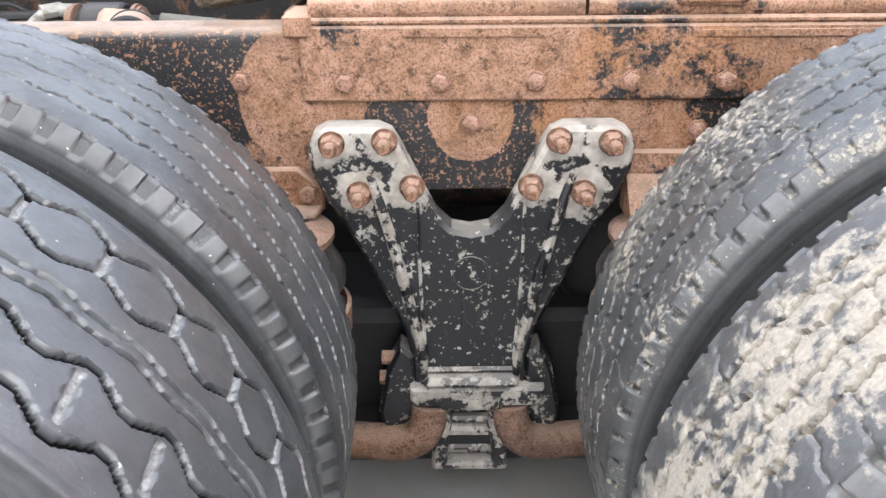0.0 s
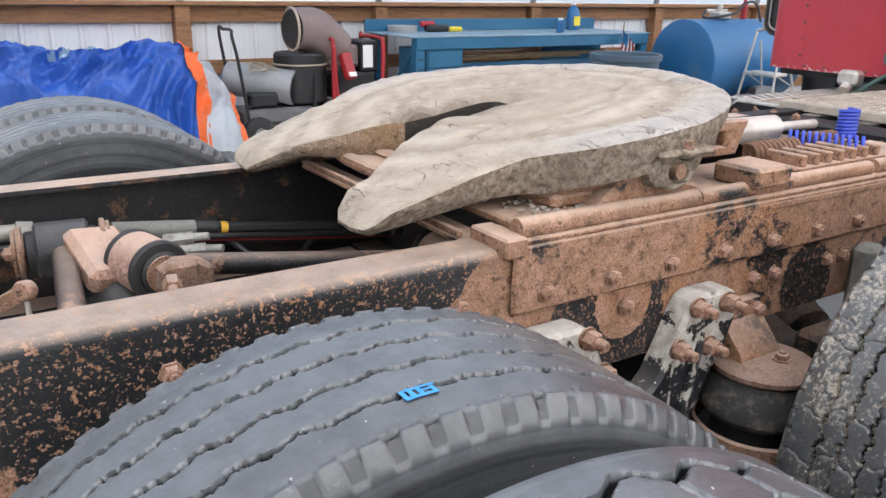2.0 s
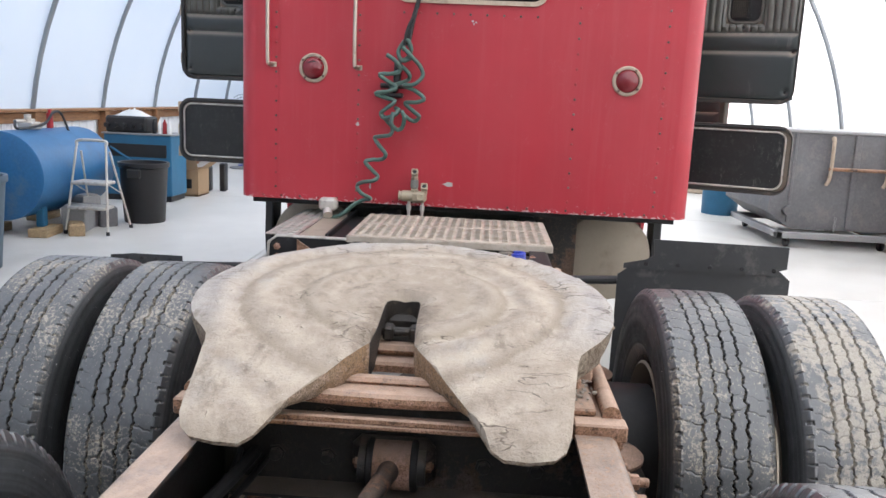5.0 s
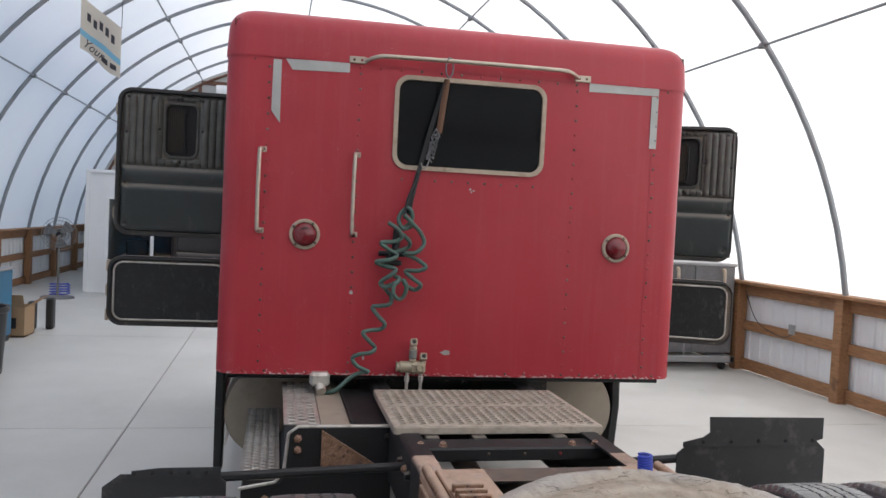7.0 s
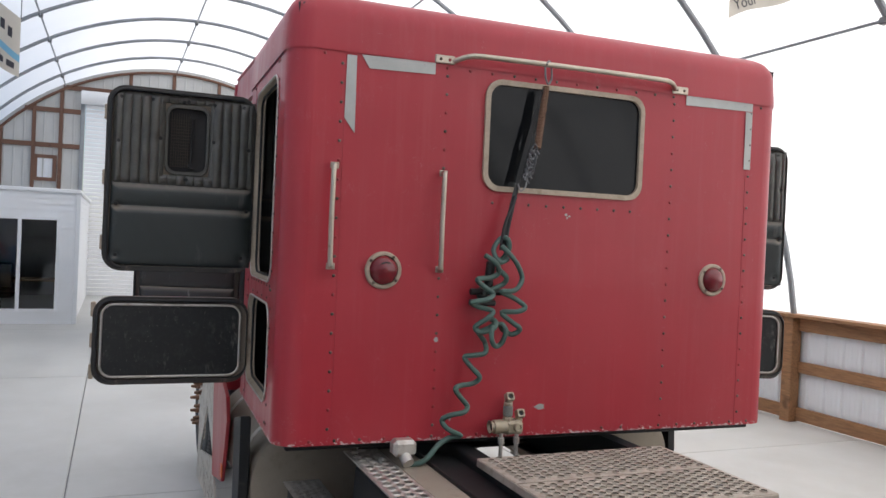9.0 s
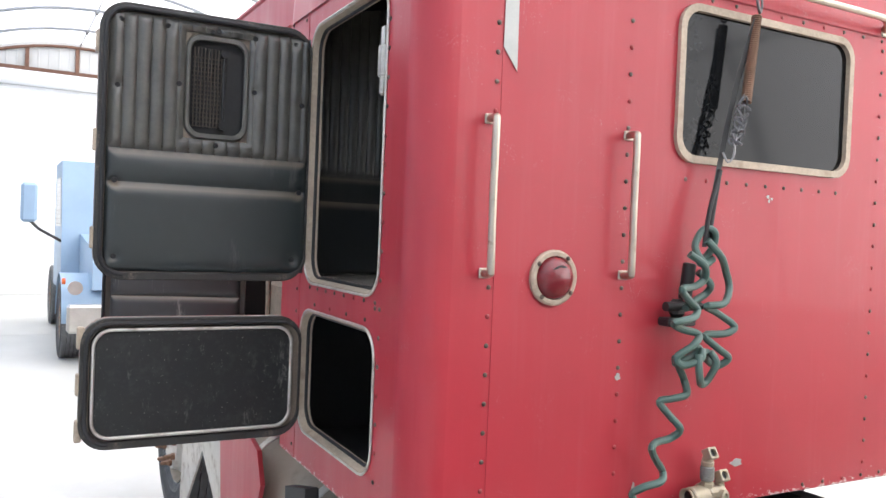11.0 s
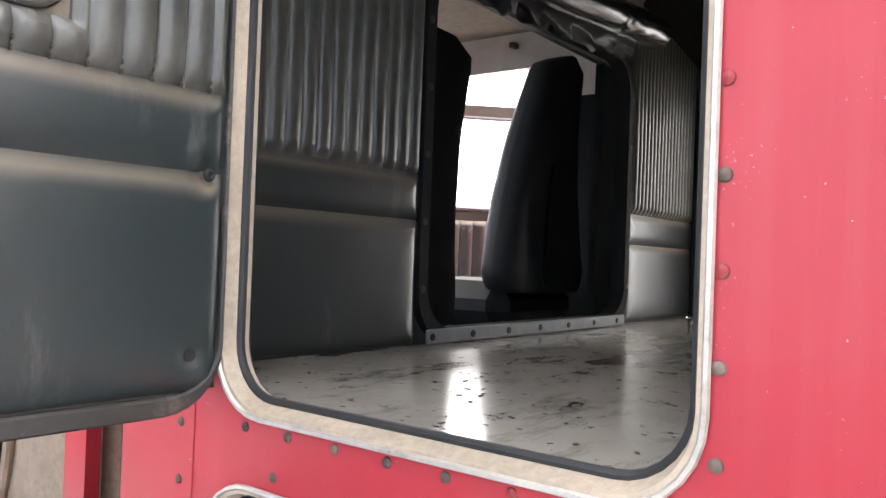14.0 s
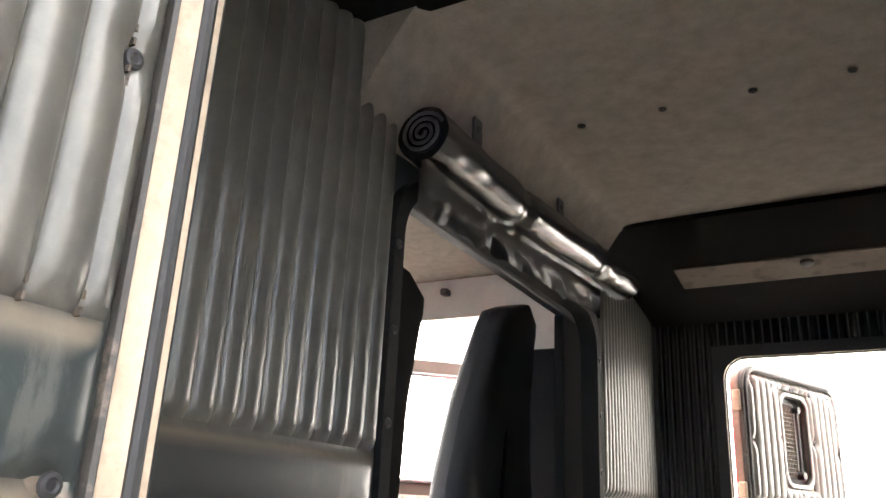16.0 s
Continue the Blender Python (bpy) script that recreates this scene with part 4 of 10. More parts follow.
X_BACK, X_FRONT = -9.0, 22.6
ARC_Y, ARC_Z, ARC_R = 2.14, 0.375, 5.84

floor = thing("floor", "pale trowelled concrete floor with saw-cut joints and faint stains", "floor", kind="structure")
JOINTS_X, JOINTS_Y = [-9.0, -4.2, 0.6, 5.4, 10.2, 15.0, 19.8, 22.6], [-3.7, 0.2, 3.8, 7.98]
for xa, xb in zip(JOINTS_X, JOINTS_X[1:]):
    for ya, yb in zip(JOINTS_Y, JOINTS_Y[1:]):
        part("slab", Build().box(xa + 0.004, ya + 0.004, -0.15, xb - 0.004, yb - 0.004, 0, 0.006), "concrete", floor)
part("joint_filler", Build().box(X_BACK, -3.7, -0.2, X_FRONT, 7.98, -0.012, 0), "steel_dark", floor)
ground = thing("ground", "packed gravel yard outside the building", "ground", b=Build().box(-300, -300, -0.4, 300, 300, -0.21, 0), mat=plain("gravel_yard", (0.30, 0.28, 0.25), 0.9, vary=0.2, scale=1.0, relief=0.5), kind="structure")


def arch(skew_x, a):
    """A point of the arch at angle a (degrees from the right spring)."""
    t = radians(a)
    y = ARC_Y - ARC_R * math.cos(t)
    return (skew_x + 0.8 * (y - WALL_R) / (WALL_L - WALL_R), y, ARC_Z + ARC_R * math.sin(t))


A0 = math.degrees(math.asin((WALL_H - ARC_Z) / ARC_R))
roof = Build()
roof.grid(17, 61, lambda i, j: (X_BACK + (X_FRONT + 0.35 - X_BACK) * i / 16,
                                ARC_Y - (ARC_R + 0.05) * math.cos(radians(A0 + (180 - 2 * A0) * j / 60)),
                                ARC_Z + (ARC_R + 0.05) * math.sin(radians(A0 + (180 - 2 * A0) * j / 60))))
thing("roof", "translucent white membrane roof stretched over steel arches", "roof", b=roof, mat="fabric", kind="structure")

# posts, girts, sheets and arches on a common spacing
POSTS_R = [-7.9 + 2.03 * k for k in range(16)]
arch_mesh = None
ARCHES = []
for x in [p for p in POSTS_R if p < 20.6]:
    pts = [arch(0, A0 + (180 - 2 * A0) * i / 44) for i in range(45)]
    if arch_mesh is None:
        arch_mesh = mesh_of("roof_arch", Build().tube(pts, 0.034, 10), "galv")
    ob = thing("roof_arch", "bent galvanised steel tube arch of the roof", "roof arch", "roof arches", arch_mesh, m=Matrix.Translation((x, 0, 0)), kind="structure")
    ARCHES.append(ob)
    clip = Build()
    for a in (38, 62, 90, 118, 142):
        p = arch(0, a)
        clip.box(p[0] - 0.05, p[1] - 0.035, p[2] - 0.085, p[0] + 0.05, p[1] + 0.035, p[2] - 0.02, 0.01)
    part("clamp", clip, "steel_dark", ob)
for a in (38, 62, 90, 118, 142):
    p = arch(0, a)
    ob = thing("roof_purlin", "thin galvanised pipe tying the roof arches together", "roof pipe", "roof pipes",
               Build().tube([(X_BACK, p[1], p[2] - 0.05), (X_FRONT, p[1], p[2] - 0.05)], 0.016, 8), "galv", kind="structure")


def corrugated(x0, x1, y, z0, z1, face):
    """A ribbed steel sheet in the plane y = const."""
    b = Build()
    n = max(2, int((x1 - x0) / 0.0575))
    prof = []
    for i in range(n):
        xa = x0 + (x1 - x0) * i / n
        w = (x1 - x0) / n
        if i % 4 == 0:
            prof += [(xa, 0), (xa + w * 0.3, 0.019), (xa + w * 0.7, 0.019), (xa + w, 0)]
        else:
            prof += [(xa, 0), (xa + w * 0.45, 0.0), (xa + w * 0.5, 0.003), (xa + w * 0.55, 0.0)]
    prof.append((x1, 0))
    b.grid(len(prof), 2, lambda i, j: (prof[i][0], y + face * prof[i][1], z0 + (z1 - z0) * j))
    return b


def side_wall(name, y, face, posts, label):
    w = thing(name, label, "wall", kind="structure")
    yo = y - face * 0.02
    xs = [X_BACK] + posts + [X_FRONT]
    for xa, xb in zip(xs, xs[1:]):
        part("steel_sheet", corrugated(xa, xb, y - face * 0.105, 0.0, WALL_H, face), "sheet", w)
    for x in posts:
        part("post", Build().box(x - 0.07, y - face * 0.08, 0, x + 0.07, y + face * 0.06, WALL_H - 0.04, 0.006), "wood", w)
    for z, h in ((0.09, 0.15), (0.62, 0.13), (1.1, 0.14)):
        for xa, xb in zip(xs, xs[1:]):
            part("girt", Build().box(xa + 0.071, y - face * 0.075, z - h / 2, xb - 0.071, y - face * 0.035, z + h / 2, 0.004), "wood", w)
    for xa, xb in zip(xs[::3], xs[3::3] + [X_FRONT]):
        if xb > xa:
            part("cap_board", Build().box(xa + 0.002, y - face * 0.11, WALL_H - 0.038, xb - 0.002, y + face * 0.09, WALL_H, 0.004), "wood", w)
    return w


POSTS_L = [x + 0.8 for x in POSTS_R]
POSTS_L = [x for x in POSTS_L if x < X_FRONT - 0.3]
POSTS_RR = [x for x in POSTS_R if x < X_FRONT - 0.3]
wall_left = side_wall("wall_left", WALL_L, -1, POSTS_L, "low timber-framed wall lined with white ribbed steel sheet")
wall_right = side_wall("wall_right", WALL_R, 1, POSTS_RR, "low timber-framed wall lined with white ribbed steel sheet")


def end_wall(name, x, face, door):
    """A timber-framed gable of white sheets under the arch, with a roll-up door if asked."""
    w = thing(name, "gable wall of white ribbed steel sheets on timber girts", "wall", kind="structure")
    n = 46
    edge = [(ARC_Y - (ARC_R + 0.02) * math.cos(radians(A0 + (180 - 2 * A0) * i / n)), ARC_Z + (ARC_R + 0.02) * math.sin(radians(A0 + (180 - 2 * A0) * i / n))) for i in range(n + 1)]
    out = [(WALL_R - 0.1, 0.0)] + edge + [(WALL_L + 0.1, 0.0)]
    out = out[::-1]
    if door:
        y0, y1, h = door
        out = [(WALL_L + 0.1, 0.0), (WALL_L + 0.1, WALL_H)] + edge[::-1] + [(WALL_R - 0.1, WALL_H), (WALL_R - 0.1, 0), (y0, 0.0), (y0, h), (y1, h), (y1, 0.0)]
    part("sheeting", Build().prism(out, 0.03, Matrix.Translation((x, 0, 0)) @ FACE_YZ, holes=[[(5.10, 3.04), (5.50, 3.04), (5.50, 3.58), (5.10, 3.58)]] if door else []), "gable_sheet", w)
    ribs = Build()
    k = 0
    while WALL_R + 0.23 * k < WALL_L:
        y = WALL_R + 0.23 * k
        k += 1
        top = ARC_Z + math.sqrt(max(0.0, ARC_R ** 2 - (y - ARC_Y) ** 2)) - 0.05
        z0 = door[2] if door and door[0] - 0.05 < y < door[1] + 0.05 else 0.0
        if top > z0 + 0.1:
            ribs.box(x - 0.02 if face < 0 else x + 0.03, y - 0.02, z0, x if face < 0 else x + 0.05, y + 0.02, top, 0.006)
    part("sheet_rib", ribs, "gable_sheet", w)
    if door:
        for y in (4.96, 5.59, 6.34, 7.0, 3.3, 2.2, 1.0, -0.9, -2.1):
            z0, z1 = (door[2] + 0.4 if door[0] < y < door[1] else 0.0), ARC_Z + math.sqrt(ARC_R ** 2 - (y - ARC_Y) ** 2) - 0.12
            if z1 > z0:
                part("stud", Build().box(x - 0.075, y - 0.045, z0, x - 0.024, y + 0.045, z1, 0.004), "wood_dark", w)
        part("arch_board", Build().tube([(x - 0.06, py, pz) for py, pz in [(ARC_Y - (ARC_R - 0.10) * math.cos(radians(a)), ARC_Z + (ARC_R - 0.10) * math.sin(radians(a))) for a in range(12, 169, 4)]], 0.04, 6), "wood_dark", w)
        wd = part("gable_window", Build().prism([(5.03, 2.97), (5.57, 2.97), (5.57, 3.65), (5.03, 3.65)], 0.04, Matrix.Translation((x - 0.08, 0, 0)) @ FACE_YZ, holes=[[(5.12, 3.06), (5.48, 3.06), (5.48, 3.56), (5.12, 3.56)]]), "wood_dark", w)
        part("pane", Build().box(x - 0.01, 5.10, 3.04, x - 0.004, 5.50, 3.58, 0), "fabric", wd)
        for k in range(1, 4):
            part("pane_bar", Build().box(x - 0.03, 5.12 + 0.09 * k - 0.006, 3.06, x - 0.015, 5.12 + 0.09 * k + 0.006, 3.56, 0), "white", wd)
    for z in ((1.2, 2.2, 3.91, 4.83, 5.45) if door else (1.2, 2.4, 3.6, 4.7)):
        half = math.sqrt(max(0.01, ARC_R ** 2 - (z - ARC_Z) ** 2)) - 0.1
        spans = [(ARC_Y - half, ARC_Y + half)]
        if door and z < door[2]:
            spans = [(ARC_Y - half, door[0] - 0.1), (door[1] + 0.1, ARC_Y + half)]
        for a, b2 in spans:
            if b2 > a:
                part("girt", Build().box(x - 0.07 if face < 0 else x + 0.06, a, z - 0.06, x - 0.025 if face < 0 else x + 0.1, b2, z + 0.06, 0.004), "wood_dark", w)
    return w


DOOR = (-0.2, 4.39, 5.05)
wall_front = end_wall("wall_front", X_FRONT, -1, DOOR)
wall_back = end_wall("wall_back", X_BACK - 0.03, 1, None)
door_1 = thing("door_1", "closed white ribbed steel roll-up door", "roll-up door", kind="structure")
for i in range(46):
    z = DOOR[2] * i / 46
    part("door_slat", Build().box(X_FRONT - 0.03, DOOR[0] + 0.01, z + 0.004, X_FRONT - 0.005, DOOR[1] - 0.01, z + DOOR[2] / 46 - 0.004, 0.008), "siding", door_1)
part("door_drum", Build().cyl((X_FRONT - 0.22, DOOR[0] - 0.1, DOOR[2] + 0.16), (X_FRONT - 0.22, DOOR[1] + 0.1, DOOR[2] + 0.16), 0.18, seg=28), "sheet", door_1)
for y in (DOOR[0] - 0.06, DOOR[1] + 0.06):
    part("door_track", Build().box(X_FRONT - 0.08, y - 0.05, 0, X_FRONT - 0.01, y + 0.05, DOOR[2] + 0.1, 0.01), "galv", door_1)


def lap_boards(parent, x0, x1, y0, y1, z0, z1, step, out):
    """Lap siding between two ends of one face; out: the outward way."""
    n = int(round((z1 - z0) / step))
    for i in range(n):
        z = z0 + (z1 - z0) * i / n
        b = Build()
        top, low = 0.006, 0.018
        h = (z1 - z0) / n + 0.004
        if abs(out[0]) > 0.5:
            s = out[0]
            b.add([(x0, y0, z), (x0 + s * low, y0, z), (x0 + s * top, y0, z + h), (x0, y0, z + h), (x0, y1, z), (x0 + s * low, y1, z), (x0 + s * top, y1, z + h), (x0, y1, z + h)],
                  [(0, 1, 2, 3), (7, 6, 5, 4), (1, 5, 6, 2), (2, 6, 7, 3), (0, 4, 5, 1), (0, 3, 7, 4)])
        else:
            s = out[1]
            b.add([(x0, y0, z), (x0, y0 + s * low, z), (x0, y0 + s * top, z + h), (x0, y0, z + h), (x1, y0, z), (x1, y0 + s * low, z), (x1, y0 + s * top, z + h), (x1, y0, z + h)],
                  [(0, 1, 2, 3), (7, 6, 5, 4), (1, 5, 6, 2), (2, 6, 7, 3), (0, 4, 5, 1), (0, 3, 7, 4)])
        part("siding_board", b, "siding", parent)


# the office hut near the front gable
office = thing("office", "white lap-sided office hut with sliding glass window", "office", kind="structure")
OX, OY0, OY1, OH = 15.9, 4.22, 6.42, 2.45
WY0, WY1, WZ0, WZ1 = 4.55, 6.02, 0.28, 1.93
lap_boards(office, OX, OX, OY0, WY0 - 0.06, 0.0, OH, 0.11, (-1, 0))
lap_boards(office, OX, OX, WY1 + 0.06, OY1, 0.0, OH, 0.11, (-1, 0))
lap_boards(office, OX, OX, WY0 - 0.06, WY1 + 0.06, 0.0, WZ0 - 0.06, 0.11, (-1, 0))
lap_boards(office, OX, OX, WY0 - 0.06, WY1 + 0.06, WZ1 + 0.06, OH, 0.11, (-1, 0))
lap_boards(office, OX, X_FRONT - 0.1, OY0, OY0, 0.0, OH, 0.11, (0, -1))
part("side_wall", Build().box(OX, OY0, 0, X_FRONT - 0.1, OY0 + 0.05, OH, 0), "siding", office)
part("far_wall", Build().box(OX, OY1 - 0.05, 0, X_FRONT - 0.1, OY1, OH, 0), "siding", office)
part("back_wall", Build().box(X_FRONT - 0.16, OY0 + 0.05, 0, X_FRONT - 0.12, OY1 - 0.05, OH, 0), "steel_grey", office)
part("flat_roof", Build().box(OX - 0.06, OY0 - 0.06, OH, X_FRONT - 0.1, OY1 + 0.06, OH + 0.07, 0.01), "siding", office)
for y in (OY0 - 0.02, OY1 + 0.02):
    part("corner_trim", Build().box(OX - 0.03, y - 0.04, 0, OX + 0.03, y + 0.04, OH, 0.006), "siding", office)
wf = Build()
ym = (WY0 + WY1) / 2 - 0.12
wf.prism([(WY0 - 0.06, WZ0 - 0.06), (WY1 + 0.06, WZ0 - 0.06), (WY1 + 0.06, WZ1 + 0.06), (WY0 - 0.06, WZ1 + 0.06)], 0.09, Matrix.Translation((OX - 0.035, 0, 0)) @ FACE_YZ,
         holes=[[(WY0, WZ0), (ym - 0.03, WZ0), (ym - 0.03, WZ1), (WY0, WZ1)], [(ym + 0.03, WZ0), (WY1, WZ0), (WY1, WZ1), (ym + 0.03, WZ1)]])
part("window_frame", wf, "siding", office)
for a, c in ((WY0, ym - 0.03), (ym + 0.03, WY1)):
    g = part("pane", Build().box(OX + 0.01, a, WZ0, OX + 0.016, c, WZ1, 0), "clear", office)
    g.visible_shadow = False
desk = thing("office_desk", "brown wooden desk inside the office", "desk")
part("tabletop", Build().box(16.9, 4.5, 0.72, 17.6, 5.9, 0.76), "card", desk)
for y in (4.55, 5.8):
    part("side_panel", Build().box(16.95, y, 0, 17.55, y + 0.04, 0.72), "card", desk)
chair = thing("office_chair", "black office chair behind the glass", "chair")
part("seat", Build().box(16.35, 5.3, 0.44, 16.8, 5.75, 0.52, 0.02), "seat", chair)
part("backrest", Build().box(16.32, 5.3, 0.62, 16.4, 5.75, 1.1, 0.03), "seat", chair)
part("column", Build().cyl((16.58, 5.52, 0.05), (16.58, 5.52, 0.45), 0.03), "black", chair)
part("base", Build().box(16.3, 5.49, 0.0, 16.86, 5.55, 0.06, 0.01).box(16.55, 5.24, 0.0, 16.61, 5.8, 0.06, 0.01), "black", chair)

# lap-sided hut by the left wall, near the back
hut = thing("storage_hut", "white lap-sided storage hut against the left wall", "storage hut", kind="structure")
HX0, HX1, HY, HH = -4.6, -0.74, 7.2, 2.75
lap_boards(hut, HX0, HX1, HY, HY, 0.0, HH, 0.115, (0, -1))
part("shell", Build().box(HX0, HY, 0, HX1, WALL_L - 0.2, HH, 0.01), "siding", hut)
part("corner_trim", Build().box(HX1 - 0.05, HY - 0.028, 0, HX1 + 0.02, HY + 0.03, HH, 0.006), "siding", hut)

# ---- the truck: chassis ----
C = 1.70                      # the truck's centre line
FY0 = 1.728                   # the coupling's centre line
AXLE_R, AXLE_F, AXLE_Z, TYRE_R = -0.656, 0.725, 0.512, 0.528
RAIL_TOP, RAIL_BOT = 0.968, 0.70
RAIL_OUT = 0.435
truck = thing("semi_truck", "old red sleeper semi truck with rusty chassis and open doors", "truck")

BOLT = mesh_of("bolt", Build().lathe([(0, 0.0), (0, 0.0185), (0.003, 0.0185), (0.003, 0.0145), (0.013, 0.014), (0.015, 0.011), (0.015, 0.007), (0.019, 0.0065), (0.020, 0)], seg=6), "bolt")
STUD = mesh_of("stud", Build().lathe([(0, 0), (0, 0.021), (0.005, 0.021)], seg=20).lathe([(0.005, 0.021), (0.005, 0.0175), (0.023, 0.0175), (0.026, 0.015), (0.026, 0.0)], seg=6).lathe([(0.025, 0.0105), (0.044, 0.0105), (0.047, 0.008), (0.047, 0)], seg=12), "bolt")
BOLT_DARK = mesh_of("dark_bolt", Build().lathe([(0, 0.0), (0, 0.021), (0.004, 0.021), (0.004, 0.016), (0.017, 0.0155), (0.02, 0.012), (0.02, 0)], seg=6), "cross")
RIVET = mesh_of("rivet", Build().lathe([(0, 0.0070), (0.0022, 0.0062), (0.0038, 0.0036), (0.0044, 0)], seg=10), "rivet")


def bolts(parent, places, axis, mesh=None, name="bolt"):
    for p in places:
        part(name, mesh or BOLT, None, parent, m=along(p, axis) @ pose(0, 0, 0, 0, 0, 37 * (p[0] * 10 + p[2] * 7)))


# frame rails: C channels open to the inside
for side, s in (("near", -1), ("far", 1)):
    yo = C + s * RAIL_OUT
    yi = yo - s * 0.085
    t = 0.009
    prof = [(yo, RAIL_BOT), (yo, RAIL_TOP), (yi, RAIL_TOP), (yi, RAIL_TOP - t), (yo - s * t, RAIL_TOP - t), (yo - s * t, RAIL_BOT + t), (yi, RAIL_BOT + t), (yi, RAIL_BOT)]
    rc = 0.020
    prof[1:2] = [(yo - s * rc * (1 - math.cos(radians(a))), RAIL_TOP - rc * (1 - math.sin(radians(a)))) for a in (0, 18, 36, 54, 72, 90)]
    x0, x1 = -1.75, 1.40
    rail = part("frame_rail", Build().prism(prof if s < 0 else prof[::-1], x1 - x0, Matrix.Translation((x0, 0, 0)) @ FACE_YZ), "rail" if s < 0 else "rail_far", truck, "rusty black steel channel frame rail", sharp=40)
    part("front_rail", Build().prism(prof if s < 0 else prof[::-1], 5.2, Matrix.Translation((1.40, 0, 0)) @ FACE_YZ), "shell", truck, "dusty black front part of the frame rail", sharp=40)
    xs = [-1.30, -0.77, -0.32] if s < 0 else [-1.2, -0.85, -0.4, -0.1, 0.3, 1.5]
    bolts(rail, [(x, yo, 0.885) for x in xs], (0, s, 0))
    bolts(rail, [(x, yo, 0.885) for x in (1.42, 1.6, 1.95, 2.3)], (0, s, 0), BOLT_DARK)
    bolts(rail, [(-0.44, yo, 0.80), (-0.47, yo, 0.755), (0.42, yo, 0.80), (0.49, yo, 0.80), (0.68, yo, 0.80), (0.74, yo, 0.80), (1.05, yo, 0.83)], (0, s, 0))

for x0_, z0_, w_, h_ in ((2.02, 0.86, 0.10, 0.07), (2.04, 0.775, 0.06, 0.065)):
    part("rail_label", Build().box(x0_, C - RAIL_OUT - 0.0012, z0_, x0_ + w_, C - RAIL_OUT - 0.0002, z0_ + h_, 0), "white", truck, "small white label stuck on the rail")

# mounting angle of the coupling along each rail
for s in (-1, 1):
    yo = C + s * (RAIL_OUT + 0.012)
    ang = Build().box(-0.222, yo - s * 0.011, 0.853, 1.16, yo, 0.972, 0.004)
    ang.box(-0.222, yo, 0.972, 1.16, yo - s * 0.10, 0.984, 0.004)
    mount = part("coupling_mount", ang, "rust", truck, "heavily rusted angle iron bolted along the rail")
    bolts(mount, [(-0.154 + 0.1515 * k, yo, 0.884) for k in range(9)], (0, s, 0))
    pipe = Build()
    for a, b2, r in ((-0.205, 0.222, 0.019), (0.228, 0.8, 0.017), (0.82, 1.15, 0.018)):
        pipe.tube([(a, yo - s * 0.022, 0.996), (b2, yo - s * 0.022, 0.996)], r, 12)
    pipe.box(-0.06, yo - 0.004, 0.955, 0.17, yo + s * 0.007 + 0.004, 0.968, 0.003).box(0.4, yo - 0.004, 0.952, 1.1, yo + s * 0.006 + 0.004, 0.964, 0.003)
    part("edge_bar", pipe, "rust", mount)
    end = Build().box(-0.245, yo - s * 0.10, 0.955, -0.20, yo + s * 0.006, 0.99, 0.004)
    part("end_cap", end, "rust", mount)
    slide = Build().box(-0.19, yo - s * 0.22, 0.984, 1.14, yo - s * 0.05, 1.0, 0.004)
    part("slide_plate", slide, "rust", mount)
    # base blocks and pivot stand
    st = Build().box(-0.09, yo - s * 0.19, 1.0, 0.04, yo - s * 0.07, 1.028, 0.008).box(-0.08, yo - s * 0.17, 1.028, 0.05, yo - s * 0.06, 1.05, 0.008)
    part("rubber_block_seat", st, "rust", mount)
    ear = [(-0.02, 1.0), (0.26, 1.0), (0.24, 1.02), (0.18, 1.035), (0.15, 1.085), (0.06, 1.085), (0.03, 1.04), (0.0, 1.02)]
    part("pivot_stand", Build().prism(ear, 0.05, Matrix.Translation((0, yo - s * 0.06 + 0.025, 0)) @ FACE_XZ, c=0.006), "rust", mount)
    stop = Build().box(0.36, yo - s * 0.10, 1.0, 0.47, yo + s * 0.012, 1.042, 0.007)
    part("slide_stop", stop, "rust", mount)
    rack = part("slide_rack", Build().box(0.58, yo - s * 0.15, 1.0, 0.92, yo - s * 0.05, 1.012, 0.003), "rust", mount)
    tooth = mesh_of("rack_tooth", Build().box(0.004, -0.05, 0, 0.020, 0.05, 0.026, 0.003), "rust")
    for k in range(7):
        part("rack_tooth", tooth, None, rack, m=Matrix.Translation((0.59 + 0.047 * k, yo - s * 0.10, 1.011)))

# flat bars across under the coupling
part("cross_plate", Build().box(-0.262, C - 0.34, 0.955, -0.205, C + 0.34, 0.966, 0.003).box(-0.262, C - 0.34, 0.966, -0.252, C + 0.34, 0.980, 0.003), "rust", truck, "rusty flat bar under the coupling")
slot_hole = rounded(0.095, 0.125, 0.02, 4, -0.088, FY0)
saddle = part("saddle_plate", Build().prism([(-0.235, FY0 - 0.16), (-0.225, FY0 - 0.17), (0.13, FY0 - 0.30), (0.13, FY0 + 0.30), (-0.225, FY0 + 0.17), (-0.235, FY0 + 0.16)], 0.022, Matrix.Translation((0, 0, 0.998)), holes=[slot_hole], c=0.006), "rust", truck, "rusty saddle plate with a slot under the coupling")
part("rolled_edge", Build().tube(smooth_path([(-0.20, FY0 - 0.20, 1.012), (-0.226, FY0 - 0.16, 1.010), (-0.232, FY0, 1.008), (-0.226, FY0 + 0.16, 1.010), (-0.20, FY0 + 0.20, 1.012)], 6), 0.016, 10), "rust", saddle)
part("cross_tube", Build().box(0.0, FY0 - 0.20, 1.022, 0.05, FY0 + 0.20, 1.046, 0.010), "rust", saddle)
part("cross_tube", Build().box(-0.185, FY0 - 0.15, 1.018, -0.15, FY0 + 0.15, 1.034, 0.010), "rust", saddle)
